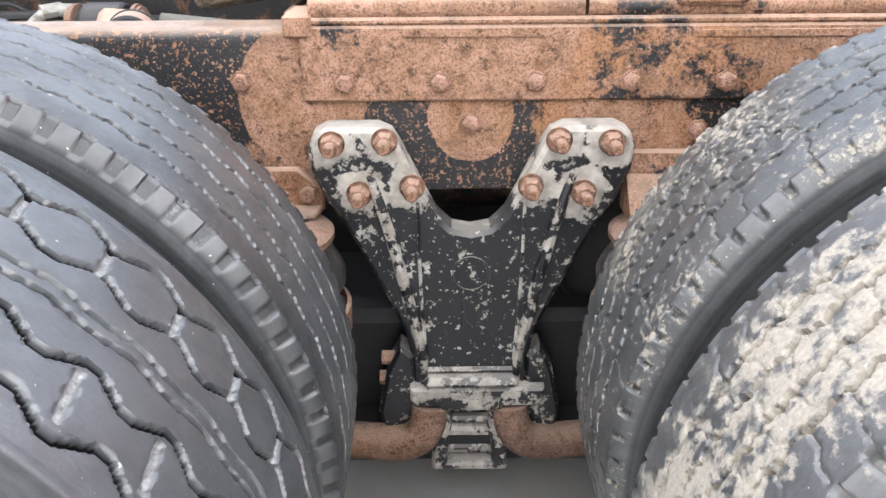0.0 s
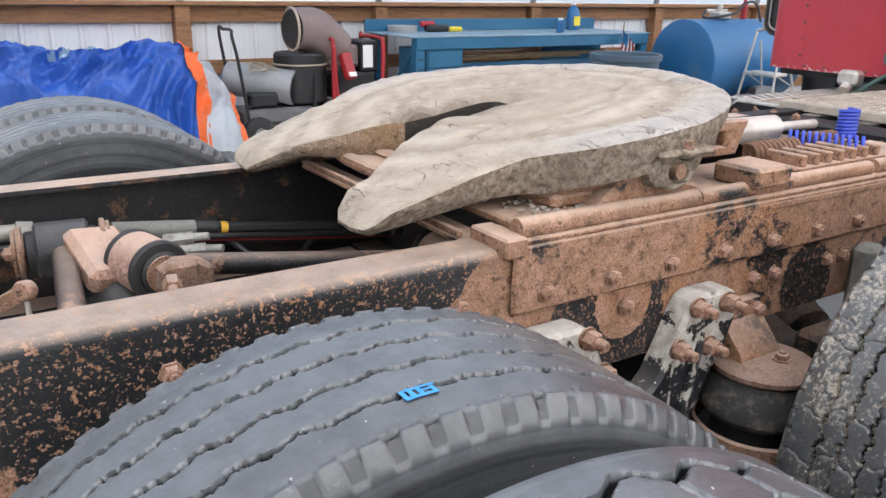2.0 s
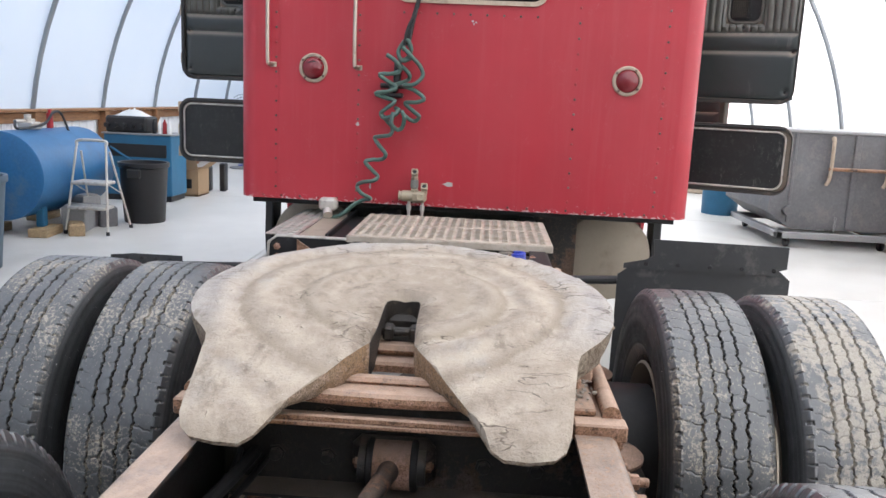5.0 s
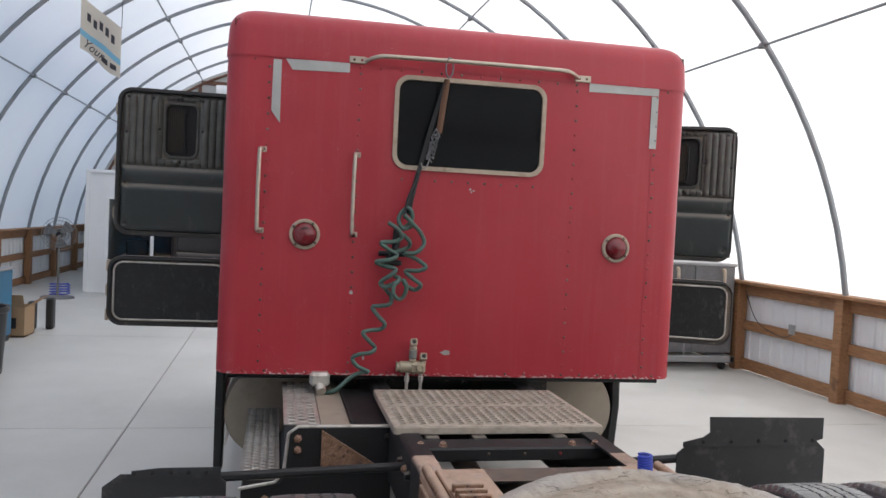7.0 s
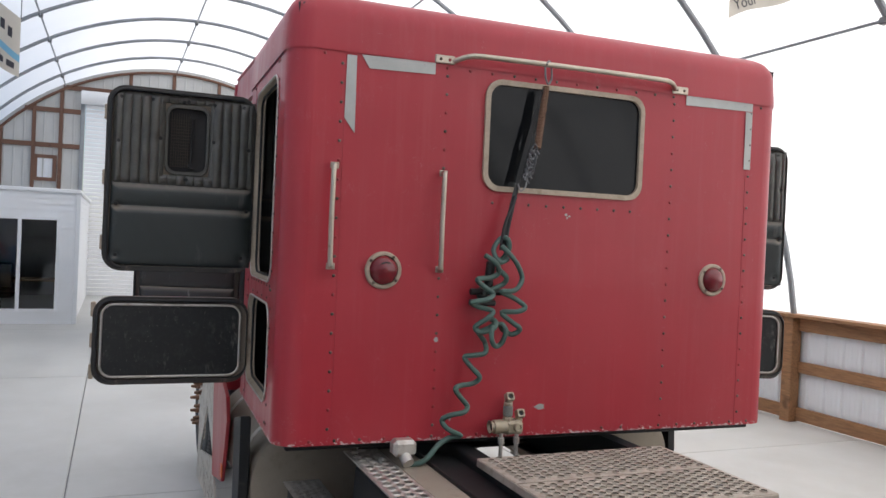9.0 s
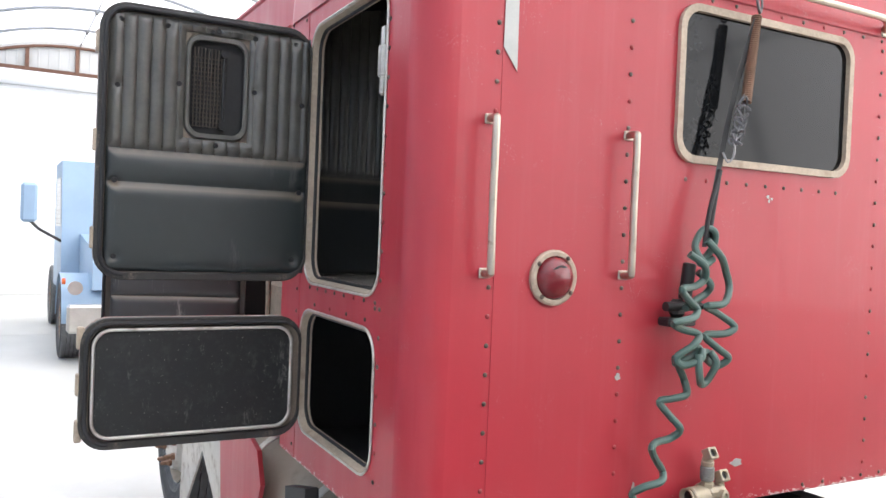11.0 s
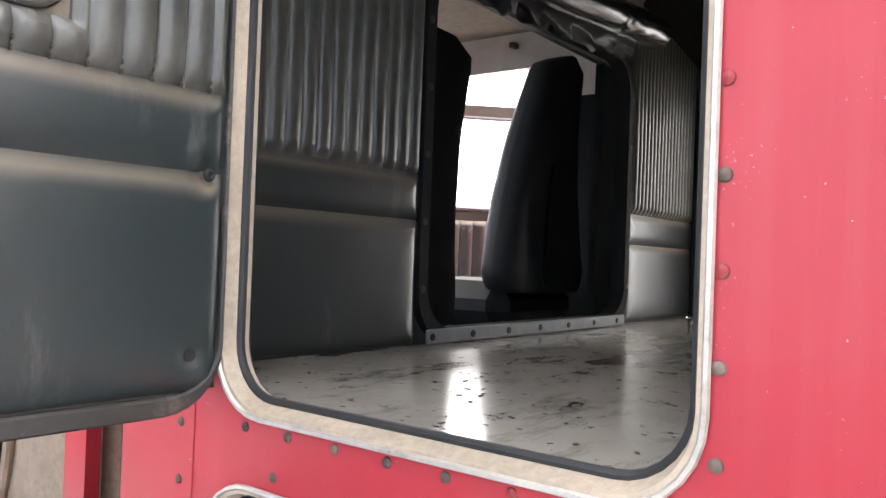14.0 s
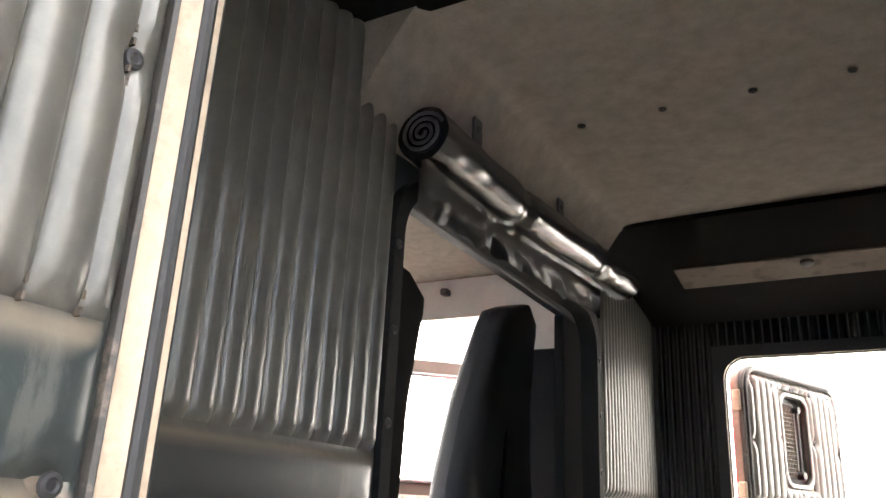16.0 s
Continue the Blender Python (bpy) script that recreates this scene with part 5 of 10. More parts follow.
part("latch_bar", Build().box(0.02, FY0 - 0.045, 1.05, 0.06, FY0 - 0.02, 1.085, 0.006).box(0.02, FY0 + 0.015, 1.05, 0.06, FY0 + 0.04, 1.085, 0.006).box(0.03, FY0 - 0.07, 1.06, 0.055, FY0 + 0.07, 1.078, 0.006), "jaw_wall", saddle)

# cross-members between the rails
for x, w in ((-1.6, 0.12), (-0.02, 0.16), (1.25, 0.14), (2.45, 0.12), (3.6, 0.12)):
    t = 0.008
    prof = [(x - w / 2, 0.71), (x + w / 2, 0.71), (x + w / 2, 0.71 + t), (x + t, 0.71 + t), (x + t, 0.94 - t), (x + w / 2, 0.94 - t), (x + w / 2, 0.94), (x - w / 2, 0.94), (x - w / 2, 0.94 - t), (x, 0.94 - t), (x, 0.71 + t), (x - w / 2, 0.71 + t)]
    cm = Build().prism(prof, 2 * RAIL_OUT - 0.024, Matrix.Translation((0, C + RAIL_OUT - 0.012, 0)) @ FACE_XZ)
    m = part("crossmember", cm, "cross", truck, "black cross-member between the rails")
    bolts(m, [(x, C + d, z) for d in (-0.3, -0.18, 0.18, 0.3) for z in (0.78, 0.88)], (-1, 0, 0), BOLT_DARK)
# a curved tray over the drive line
tray = Build()
tray.grid(13, 2, lambda i, j: (-0.10 - 0.10 * j, C - 0.36 + 0.72 * i / 12, 0.70 - 0.16 * (1 - ((i - 6) / 6) ** 2)))
tray.grid(13, 2, lambda i, j: (-0.20, C - 0.36 + 0.72 * i / 12, 0.70 - 0.06 * j - 0.16 * (1 - ((i - 6) / 6) ** 2)))
part("arched_crossmember", tray, "cross", truck)

# hanger bracket of the tandem on each side
for s in (-1, 1):
    yf = C + s * (RAIL_OUT + 0.004)
    cx = 0.047
    half = [(0.0, 0.64), (0.032, 0.646), (0.058, 0.672), (0.082, 0.72), (0.115, 0.79), (0.128, 0.812), (0.15, 0.822), (0.232, 0.822), (0.252, 0.812), (0.262, 0.79), (0.258, 0.75), (0.238, 0.70), (0.212, 0.66),
            (0.182, 0.60), (0.14, 0.51), (0.112, 0.44), (0.105, 0.39), (0.104, 0.345), (0.10, 0.330)]
    out = [(cx + a, b2) for a, b2 in half] + [(cx - a, b2) for a, b2 in half[:0:-1]]
    out = out[::-1]
    br = part("hanger_bracket", Build().prism(out, 0.052, Matrix.Translation((0, yf if s < 0 else yf + 0.052, 0)) @ FACE_XZ, c=0.008), "bracket", truck, "black cast hanger bracket with flaking paint")
    ribs = Build()
    yr = yf + s * 0.056
    for q in (-1, 1):
        rib = smooth_path([(cx + q * 0.165, yr - s * 0.006, 0.745), (cx + q * 0.148, yr, 0.69), (cx + q * 0.125, yr, 0.60), (cx + q * 0.100, yr, 0.48), (cx + q * 0.086, yr, 0.41), (cx + q * 0.083, yr, 0.345)], 6)
        ribs.tube(rib, [0.0065 + 0.004 * math.sin(math.pi * min(1.0, i / (len(rib) - 1))) for i in range(len(rib))], 8)
        part("cast_seam", Build().tube(smooth_path([(cx + q * 0.088, yf + s * 0.052, 0.70), (cx + q * 0.086, yf + s * 0.052, 0.55), (cx + q * 0.078, yf + s * 0.052, 0.39)], 6), 0.0032, 6), "bracket_rib", br)
    part("cast_mark", Build().lathe([(0, 0.034), (0.003, 0.033), (0.003, 0.030), (0, 0.029)], (cx, yf + s * 0.051, 0.565), (0, s, 0), 24).box(cx - 0.016, yf + s * 0.0515, 0.46, cx - 0.011, yf + s * 0.054, 0.53, 0.001).box(cx + 0.011, yf + s * 0.0515, 0.46, cx + 0.016, yf + s * 0.054, 0.53, 0.001), "bracket", br)
    part("cast_rib", ribs, "bracket_rib", br)
    bolts(br, [(cx + q * a, yf + s * 0.052, z) for q in (-1, 1) for a, z in ((0.222, 0.798), (0.138, 0.802), (0.182, 0.714), (0.096, 0.725))], (0, s, 0), STUD, "stud")
    bolts(br, [(cx, yf, 0.815)], (0, s, 0))
    face = Matrix.Translation((0, yf + s * 0.045 if s < 0 else yf + 0.077, 0)) @ FACE_XZ
    wing = [(cx - 0.108, 0.345), (cx - 0.108, 0.318), (cx - 0.095, 0.306), (cx - 0.058, 0.306), (cx - 0.072, 0.168), (cx - 0.066, 0.160), (cx + 0.066, 0.160), (cx + 0.072, 0.168), (cx + 0.058, 0.306), (cx + 0.12, 0.306), (cx + 0.134, 0.318), (cx + 0.134, 0.345)]
    pocket = [[(cx - 0.033, 0.258), (cx + 0.033, 0.258), (cx + 0.033, 0.296), (cx - 0.033, 0.296)], [(cx - 0.042, 0.178), (cx + 0.042, 0.178), (cx + 0.038, 0.240), (cx - 0.038, 0.240)]]
    part("saddle_foot", Build().prism(wing, 0.032, face, holes=pocket, c=0.006), "bracket_rib", br)
    part("foot_back", Build().box(cx - 0.056, yf + s * 0.005, 0.165, cx + 0.056, yf + s * 0.044, 0.31, 0.006), "bracket_rib", br)
    for z in (0.204, 0.268):
        part("foot_rung", Build().box(cx - 0.040, yf + s * 0.043, z - 0.007, cx + 0.040, yf + s * 0.066, z + 0.007, 0.005), "bracket_rib", br)
    part("saddle_ledge", Build().box(cx - 0.085, yf + s * 0.03, 0.345, cx + 0.088, yf + s * 0.080, 0.366, 0.009).box(cx - 0.085, yf + s * 0.03, 0.366, cx + 0.088, yf + s * 0.058, 0.378, 0.005), "bracket_rib", br)
    for q in (-1, 1):
        part("foot_ear", Build().prism([(cx + q * 0.10, 0.21), (cx + q * 0.155, 0.22), (cx + q * 0.168, 0.28), (cx + q * 0.150, 0.37), (cx + q * 0.125, 0.42), (cx + q * 0.10, 0.40)][::-q], 0.05, Matrix.Translation((0, yf + s * 0.005 if s < 0 else yf + 0.055, 0)) @ FACE_XZ, c=0.008), "bracket", br)
    for q in (-1, 1):
        arm = smooth_path([(cx + q * 0.073, yf + s * 0.060, 0.300), (cx + q * 0.078, yf + s * 0.068, 0.265), (cx + q * 0.096, yf + s * 0.070, 0.236), (cx + q * 0.13, yf + s * 0.066, 0.221), (cx + q * 0.2, yf + s * 0.055, 0.218), (cx + q * 0.5, yf + s * 0.02, 0.216)], 6)
        part("control_arm", Build().tube(arm, 0.034, 16), "arm", truck, "bent rusty control arm")
    for z, q in ((0.342, 0.165), (0.385, 0.160)):
        part("side_nut", Build().cyl((cx - 0.125, yf + s * 0.03, z), (cx - q, yf + s * 0.03, z), 0.013, seg=6), "bolt", br)

    # air springs ahead of and behind the bracket
    for x in (-0.285, 0.378):
        yb = C + s * (RAIL_OUT + (0.085 if x > 0 else 0.075))
        yr = C + s * (RAIL_OUT + 0.002)
        sp = part("air_spring", Build().lathe([(0.150, 0.05), (0.156, 0.082), (0.168, 0.106), (0.185, 0.120), (0.205, 0.122), (0.225, 0.113), (0.245, 0.102), (0.262, 0.094)], (x, yb, 0.375), (0, 0, 1), 32), "airbag", truck, "dusty black rubber air spring")
        part("top_plate", Build().lathe([(0, 0.0), (0, 0.088), (0.003, 0.100), (0.010, 0.107), (0.019, 0.107), (0.025, 0.100), (0.027, 0.088), (0.031, 0.082), (0.035, 0.070), (0.036, 0.0)], (x, yb, 0.634), (0, 0, 1), 32), "arm", sp)
        if x > 0:
            wedge = [(yr, 0.668), (yr + s * 0.085, 0.668), (yr + s * 0.080, 0.682), (yr + s * 0.030, 0.735), (yr + s * 0.024, 0.768), (yr, 0.768)]
            part("mount_plate", Build().prism(wedge if s > 0 else wedge[::-1], 0.125, Matrix.Translation((x - 0.075, 0, 0)) @ FACE_YZ, c=0.006), "rust", sp)
            bolts(sp, [(x + 0.035, yr + s * 0.026, 0.742)], (0, s, 0))
            bolts(sp, [(x + 0.005, yb + s * 0.035, 0.670)], (0, 0, 1))
        else:
            part("mount_plate", Build().prism([(x - 0.075, 0.668), (x + 0.085, 0.668), (x + 0.085, 0.705), (x + 0.045, 0.742), (x - 0.03, 0.742)], 0.014, Matrix.Translation((0, yr + (0.0135 if s > 0 else 0.0005), 0)) @ FACE_XZ, c=0.004), "rust", sp)
            foot = [(x - 0.075, yr), (x + 0.085, yr), (x + 0.075, yr + s * 0.06), (x - 0.045, yr + s * 0.125), (x - 0.068, yr + s * 0.125)]
            part("mount_foot", Build().prism(foot if s > 0 else foot[::-1], 0.009, Matrix.Translation((0, 0, 0.669)), c=0.003), "rust", sp)
            rib = [(yr, 0.676), (yr + s * 0.105, 0.676), (yr + s * 0.02, 0.735), (yr, 0.74)]
            part("mount_rib", Build().prism(rib if s > 0 else rib[::-1], 0.008, Matrix.Translation((x - 0.075, 0, 0)) @ FACE_YZ), "rust", sp)
            bolts(sp, [(x + 0.03, yb, 0.676)], (0, 0, 1), STUD, "stud")
            bolts(sp, [(x - 0.005, yr + s * 0.014, 0.722), (x + 0.06, yr + s * 0.014, 0.70)], (0, s, 0))
        part("piston", Build().lathe([(0, 0.0), (0, 0.105), (0.12, 0.112), (0.165, 0.120), (0.205, 0.122), (0.215, 0.116), (0.22, 0.09), (0.27, 0.09), (0.27, 0.0)], (x, yb, 0.285), (0, 0, 1), 24), "shell", sp)
        part("piston_band", Build().lathe([(0, 0.118), (0.004, 0.127), (0.048, 0.128), (0.052, 0.121)], (x, yb, 0.470), (0, 0, 1), 32), "rust", sp)

    # the next air spring along the rail
    xb, yb = 1.07, C + s * (RAIL_OUT + 0.10)
    sp = part("air_spring", Build().lathe([(0, 0.06), (0.01, 0.090), (0.03, 0.104), (0.07, 0.108), (0.10, 0.102), (0.11, 0.09)], (xb, yb, 0.52), (0, 0, 1), 28), "airbag", truck, "dusty black rubber air spring")
    part("top_plate", Build().lathe([(0, 0.0), (0, 0.095), (0.006, 0.108), (0.018, 0.110), (0.024, 0.100), (0.034, 0.075), (0.038, 0.0)], (xb, yb, 0.632), (0, 0, 1), 28), "arm", sp)
    part("gusset", Build().prism([(0, 0), (0.075, 0.0), (0.02, 0.055), (0, 0.075)], 0.012, Matrix.Translation((xb - 0.03, C + s * (RAIL_OUT + 0.002), 0.668)) @ Matrix(((0, 0, 1, 0), (s, 0, 0, 0), (0, 1, 0, 0), (0, 0, 0, 1)))), "rust", sp)
    bolts(sp, [(xb + 0.03, yb + s * 0.02, 0.669)], (0, 0, 1), STUD, "stud")
    part("piston", Build().lathe([(0, 0.0), (0, 0.10), (0.25, 0.12), (0.26, 0.0)], (xb, yb, 0.27), (0, 0, 1), 20), "shell", sp)

    # damper bracket and cross stub on the outside
    part("shock_mount", Build().box(0.765, C + s * (RAIL_OUT + 0.002), 0.64, 0.83, C + s * (RAIL_OUT + 0.06), 0.825, 0.014), "casting", truck, "grey-green cast damper bracket")

# axles with differential housings
for ax in (AXLE_R, AXLE_F):
    h = Build().tube([(ax, C - 1.1, AXLE_Z), (ax, C - 0.34, AXLE_Z), (ax, C - 0.2, AXLE_Z), (ax, C - 0.1, AXLE_Z), (ax, C + 0.1, AXLE_Z), (ax, C + 0.2, AXLE_Z), (ax, C + 0.34, AXLE_Z), (ax, C + 1.1, AXLE_Z)],
                     [0.065, 0.065, 0.11, 0.19, 0.19, 0.11, 0.065, 0.065], 20)
    d = part("drive_axle", h, "grime", truck, "greasy drive axle with bulging differential housing")
    part("differential", Build().lathe([(0, 0.16), (0.08, 0.165), (0.10, 0.13), (0.2, 0.10), (0.26, 0.085), (0.27, 0.05), (0.27, 0)], (ax + 0.06, C, AXLE_Z + 0.03), (1, 0, 0.06), 24), "grime", d)
    part("cover_band", Build().lathe([(0, 0.192), (0.012, 0.205), (0.03, 0.205), (0.042, 0.192)], (ax - 0.02, C, AXLE_Z), (1, 0, 0), 28), "rust", d)
    for s in (-1, 1):
        part("axle_beam", Build().box(ax - 0.07, C + s * 0.40, AXLE_Z - 0.16, ax + 0.07, C + s * 0.52, AXLE_Z + 0.11, 0.015), "grime", d)
        part("brake_chamber", Build().lathe([(0, 0), (0, 0.06), (0.02, 0.085), (0.07, 0.088), (0.08, 0.094), (0.09, 0.088), (0.16, 0.085), (0.17, 0.05), (0.17, 0)], (ax + 0.17, C + s * 0.30, AXLE_Z - 0.02), (0.2, -s, 0.3), 20), "grime", d)
shaft = Build().tube([(-0.36, C + 0.01, 0.56), (0.30, C, 0.55)], 0.058, 20)
shaft.cyl((-0.42, C + 0.01, 0.56), (-0.34, C + 0.01, 0.56), 0.075, seg=18).cyl((0.28, C, 0.55), (0.40, C, 0.55), 0.07, seg=18)
part("drive_shaft", shaft, "grime", truck, "dusty drive shaft between the axles")
for q in (-1, 1):
    part("shaft_yoke", Build().box(-0.36, C - 0.012 + q * 0.062, 0.535, -0.27, C + 0.032 + q * 0.062, 0.62, 0.012), "grime", truck)
part("drive_shaft", Build().tube([(1.0, C, 0.57), (2.9, C, 0.68)], 0.055, 18), "grime", truck)


def torque_rod(a, b2, r, end=0.05, axis_a=(0, 1, 0), axis_b=(0, 1, 0), wide=0.10, eye="cap_dust"):
    """A rod with rubber-bushed eyes at both ends."""
    a, b2 = Vector(a), Vector(b2)
    ob = part("torque_rod", Build().tube([a, a.lerp(b2, 0.12), a.lerp(b2, 0.88), b2], [r * 1.35, r, r, r * 1.35], 16), "rod", truck, "torque rod of rust-speckled black steel")
    for p, ax in ((a, axis_a), (b2, axis_b)):
        w = Vector(ax).normalized() * wide / 2
        part("rod_eye", Build().cyl(p - w * 0.75, p + w * 0.75, end, seg=32, c=0.006), eye, ob)
        for e in (-1, 1):
            if eye != "eye_black":
                part("rubber_ring", Build().cyl(p + w * e * 0.60, p + w * e * 0.86, end * 1.05, seg=32, c=0.004), "rubber", ob)
        part("bushing", Build().cyl(p - w, p + w, end * 0.72, seg=20, c=0.004), "rubber", ob)
        for e in (-1, 1):
            part("washer", Build().cyl(p + w * e, p + w * e * 1.08, end * 0.62, seg=20), "bolt", ob)
            if eye == "eye_black":
                part("end_plate", Build().lathe([(0, 0), (0, end * 0.92), (0.004, end * 0.95), (0.010, end * 0.93), (0.011, 0.02), (0.011, 0)], tuple(p + w * e * 1.05), tuple(w * e), 28), "arm", ob, "rusty end plate of the rod eye")
                part("end_plate", Build().lathe([(0, 0), (0, end * 0.84), (0.007, end * 0.84), (0.008, 0.0)], tuple(p + w * e * 1.22), tuple(w * e), 28), "arm", ob)
            bolts(ob, [tuple(p + w * e * (1.34 if eye == "eye_black" else 1.08))], tuple(w * e))
    return ob


torque_rod((-0.685, 1.79, 0.860), (-0.05, 1.725, 0.785), 0.022, 0.056, (0.25, -1, 0), (0, 1, 0), 0.135)
torque_rod((-0.805, 1.975, 0.860), (-0.865, 1.37, 0.80), 0.0235, 0.056, (-1, 0.1, 0), (1, 0.0, 0), 0.135, "eye_black")
knuckle = Build().tube(smooth_path([(-0.76, 1.97, 0.835), (-0.75, 1.92, 0.82), (-0.735, 1.87, 0.79), (-0.71, 1.80, 0.73), (-0.68, 1.74, 0.66), (-0.66, 1.68, 0.58)], 4), [0.048 + 0.003 * i for i in range(21)], 20)
tower = part("rod_tower", knuckle, "eye_black", truck, "cast tower that carries the torque rods", sharp=80)
part("tower_cap", Build().box(-0.058, -0.095, -0.042, 0.055, 0.075, 0.012, 0.014, m=pose(-0.742, 1.890, 0.872, 20, 6, 12)), "cap_dust", tower, "flat cap thick with pink rust dust")
ear2 = [(-0.665, 0.70), (-0.615, 0.665), (-0.585, 0.70), (-0.582, 0.80), (-0.59, 0.875), (-0.615, 0.892), (-0.655, 0.895), (-0.685, 0.88), (-0.69, 0.845), (-0.655, 0.80), (-0.645, 0.75)]
part("tower_ear", Build().prism(ear2, 0.032, Matrix.Translation((0, 1.712, 0)) @ FACE_XZ, c=0.008), "arm", tower)
part("ear_block", Build().box(-0.675, 1.672, 0.835, -0.615, 1.705, 0.892, 0.008), "arm", tower)
part("ear_stud", Build().cyl((-0.668, 1.672, 0.862), (-0.675, 1.635, 0.860), 0.017, seg=6, c=0.002).cyl((-0.675, 1.637, 0.860), (-0.680, 1.612, 0.859), 0.011, seg=12), "bolt", tower)
part("tower_web", Build().box(-0.72, 1.64, 0.57, -0.56, 1.80, 0.70, 0.03), "grime", tower)
part("tower_foot", Build().prism([(-0.70, 0.60), (-0.50, 0.60), (-0.53, 0.67), (-0.60, 0.715), (-0.68, 0.70)], 0.12, Matrix.Translation((0, 1.70, 0)) @ FACE_XZ, c=0.012), "grime", tower)
part("air_tank", Build().lathe([(0, 0.0), (0.004, 0.07), (0.03, 0.125), (0.06, 0.14), (0.24, 0.14), (0.27, 0.125), (0.296, 0.07), (0.30, 0.0)], (0.36, 1.635, 0.50), (0, -1, 0), 32), "shell", truck, "black air reservoir slung between the axles")
for s in (-1, 1):
    # added block on each side, hides the bright floor behind the bracket
    part("suspension_beam", Build().box(-0.60, C + s * 0.36 - 0.045, 0.08, 0.70, C + s * 0.36 + 0.045, 0.44, 0.02), "shell", truck, "black block added to darken the gap between the axles")
# black sheet added under the axles to darken the gaps
part("axle_pan", Build().box(-0.45, C - 0.50, 0.20, 0.55, C + 0.50, 0.23, 0.01), "shell", truck)
part("rod_mount", Build().box(-0.06, C - 0.07, 0.735, -0.01, C + 0.12, 0.845, 0.02).cyl((-0.06, C - 0.05, 0.785), (-0.06, C + 0.10, 0.785), 0.042, seg=20), "cross", truck)

# ride-height valve link and air lines by the far rail
lever = Build()
for p0, p1 in (((-0.893, 1.765, 0.856), (-0.985, 1.80, 0.804)), ((-0.985, 1.80, 0.804), (-1.0, 1.82, 0.812)), ((-1.0, 1.82, 0.812), (-1.16, 1.93, 0.70))):
    a, b2 = Vector(p0), Vector(p1)
    d = (b2 - a)
    m = Matrix.Translation(a) @ d.to_track_quat("X", "Z").to_matrix().to_4x4()
    lever.box(-0.008, -0.004, -0.014, d.length + 0.006, 0.004, 0.014, 0.002, m=m)
lk = part("levelling_lever", lever, "rust", truck, "rusty levelling valve lever")
part("link_rod", Build().tube([(-0.895, 1.765, 0.85), (-0.89, 1.77, 0.60)], 0.005, 8), "alu", lk)
part("lever_knob", Build().lathe([(-0.014, 0), (-0.014, 0.015), (-0.008, 0.019), (0.008, 0.019), (0.014, 0.015), (0.014, 0)], (-0.895, 1.765, 0.856), (-0.6, -0.7, 0.2), 16), "bolt", lk)
valve = Build().box(-1.12, 1.83, 0.74, -1.02, 1.92, 0.80, 0.01).cyl((-1.07, 1.88, 0.76), (-1.07, 1.98, 0.78), 0.022, seg=14)
part("levelling_valve", valve, "alu", truck)
for k, (r, col, off, drop) in enumerate(((0.0150, "rubber", 0.0, 0.0), (0.0075, "black", 0.030, 0.012), (0.006, "machine_red", 0.022, 0.020), (0.011, "rubber", -0.022, 0.035))):
    pts = [(-1.6, 2.04 - off, 0.865 - drop), (-1.1, 2.05 - off, 0.872 - drop), (-0.85, 2.05 - off, 0.870 - drop), (-0.50, 2.05 - off, 0.838 - drop), (0.0, 2.05 - off, 0.776 - drop), (0.5, 2.05 - off, 0.745 - drop), (1.2, 2.06 - off, 0.73 - drop)]
    part("air_line", Build().tube(smooth_path(pts, 8), r, 10), col, truck, "air line clipped along the far rail")
part("line_sleeve", Build().tube([(-0.70, 2.045, 0.862), (-0.515, 2.045, 0.842)], 0.019, 14), "casting", truck, "grey sleeve on the air line")
part("sleeve_clamp", Build().tube([(-0.525, 2.045, 0.843), (-0.478, 2.045, 0.836)], 0.0225, 14), "black", truck)
part("hose_tag", Build().cyl((-0.466, 2.05, 0.8335), (-0.450, 2.05, 0.831), 0.0160, seg=14), "tag", truck)
for x, y, z, q in ((-0.575, 2.00, 0.838, 0.35), (-0.555, 1.985, 0.815, 0.5), (-0.60, 2.01, 0.805, 0.2)):
    part("hose_fitting", Build().cyl((x - 0.03, y, z), (x + 0.03, y - q * 0.05, z + 0.004), 0.0135, seg=6).cyl((x + 0.025, y - q * 0.04, z + 0.003), (x + 0.060, y - q * 0.10, z + 0.006), 0.009, seg=10), "fitting", truck, "pale grey hose fitting")
part("hose_fitting", Build().cyl((-0.880, 2.045, 0.886), (-0.850, 2.045, 0.882), 0.022, seg=8).cyl((-0.945, 2.04, 0.889), (-0.880, 2.045, 0.886), 0.017, seg=12).cyl((-0.985, 2.02, 0.885), (-0.945, 2.05, 0.889), 0.020, seg=10), "fitting", truck, "pale grey elbow on the air line")
part("drop_hose", Build().tube(smooth_path([(-0.980, 2.02, 0.883), (-1.010, 1.985, 0.845), (-1.035, 1.95, 0.75), (-1.045, 1.92, 0.60)], 6), 0.014, 12), "fitting", truck, "dusty grey hose hanging from the elbow")
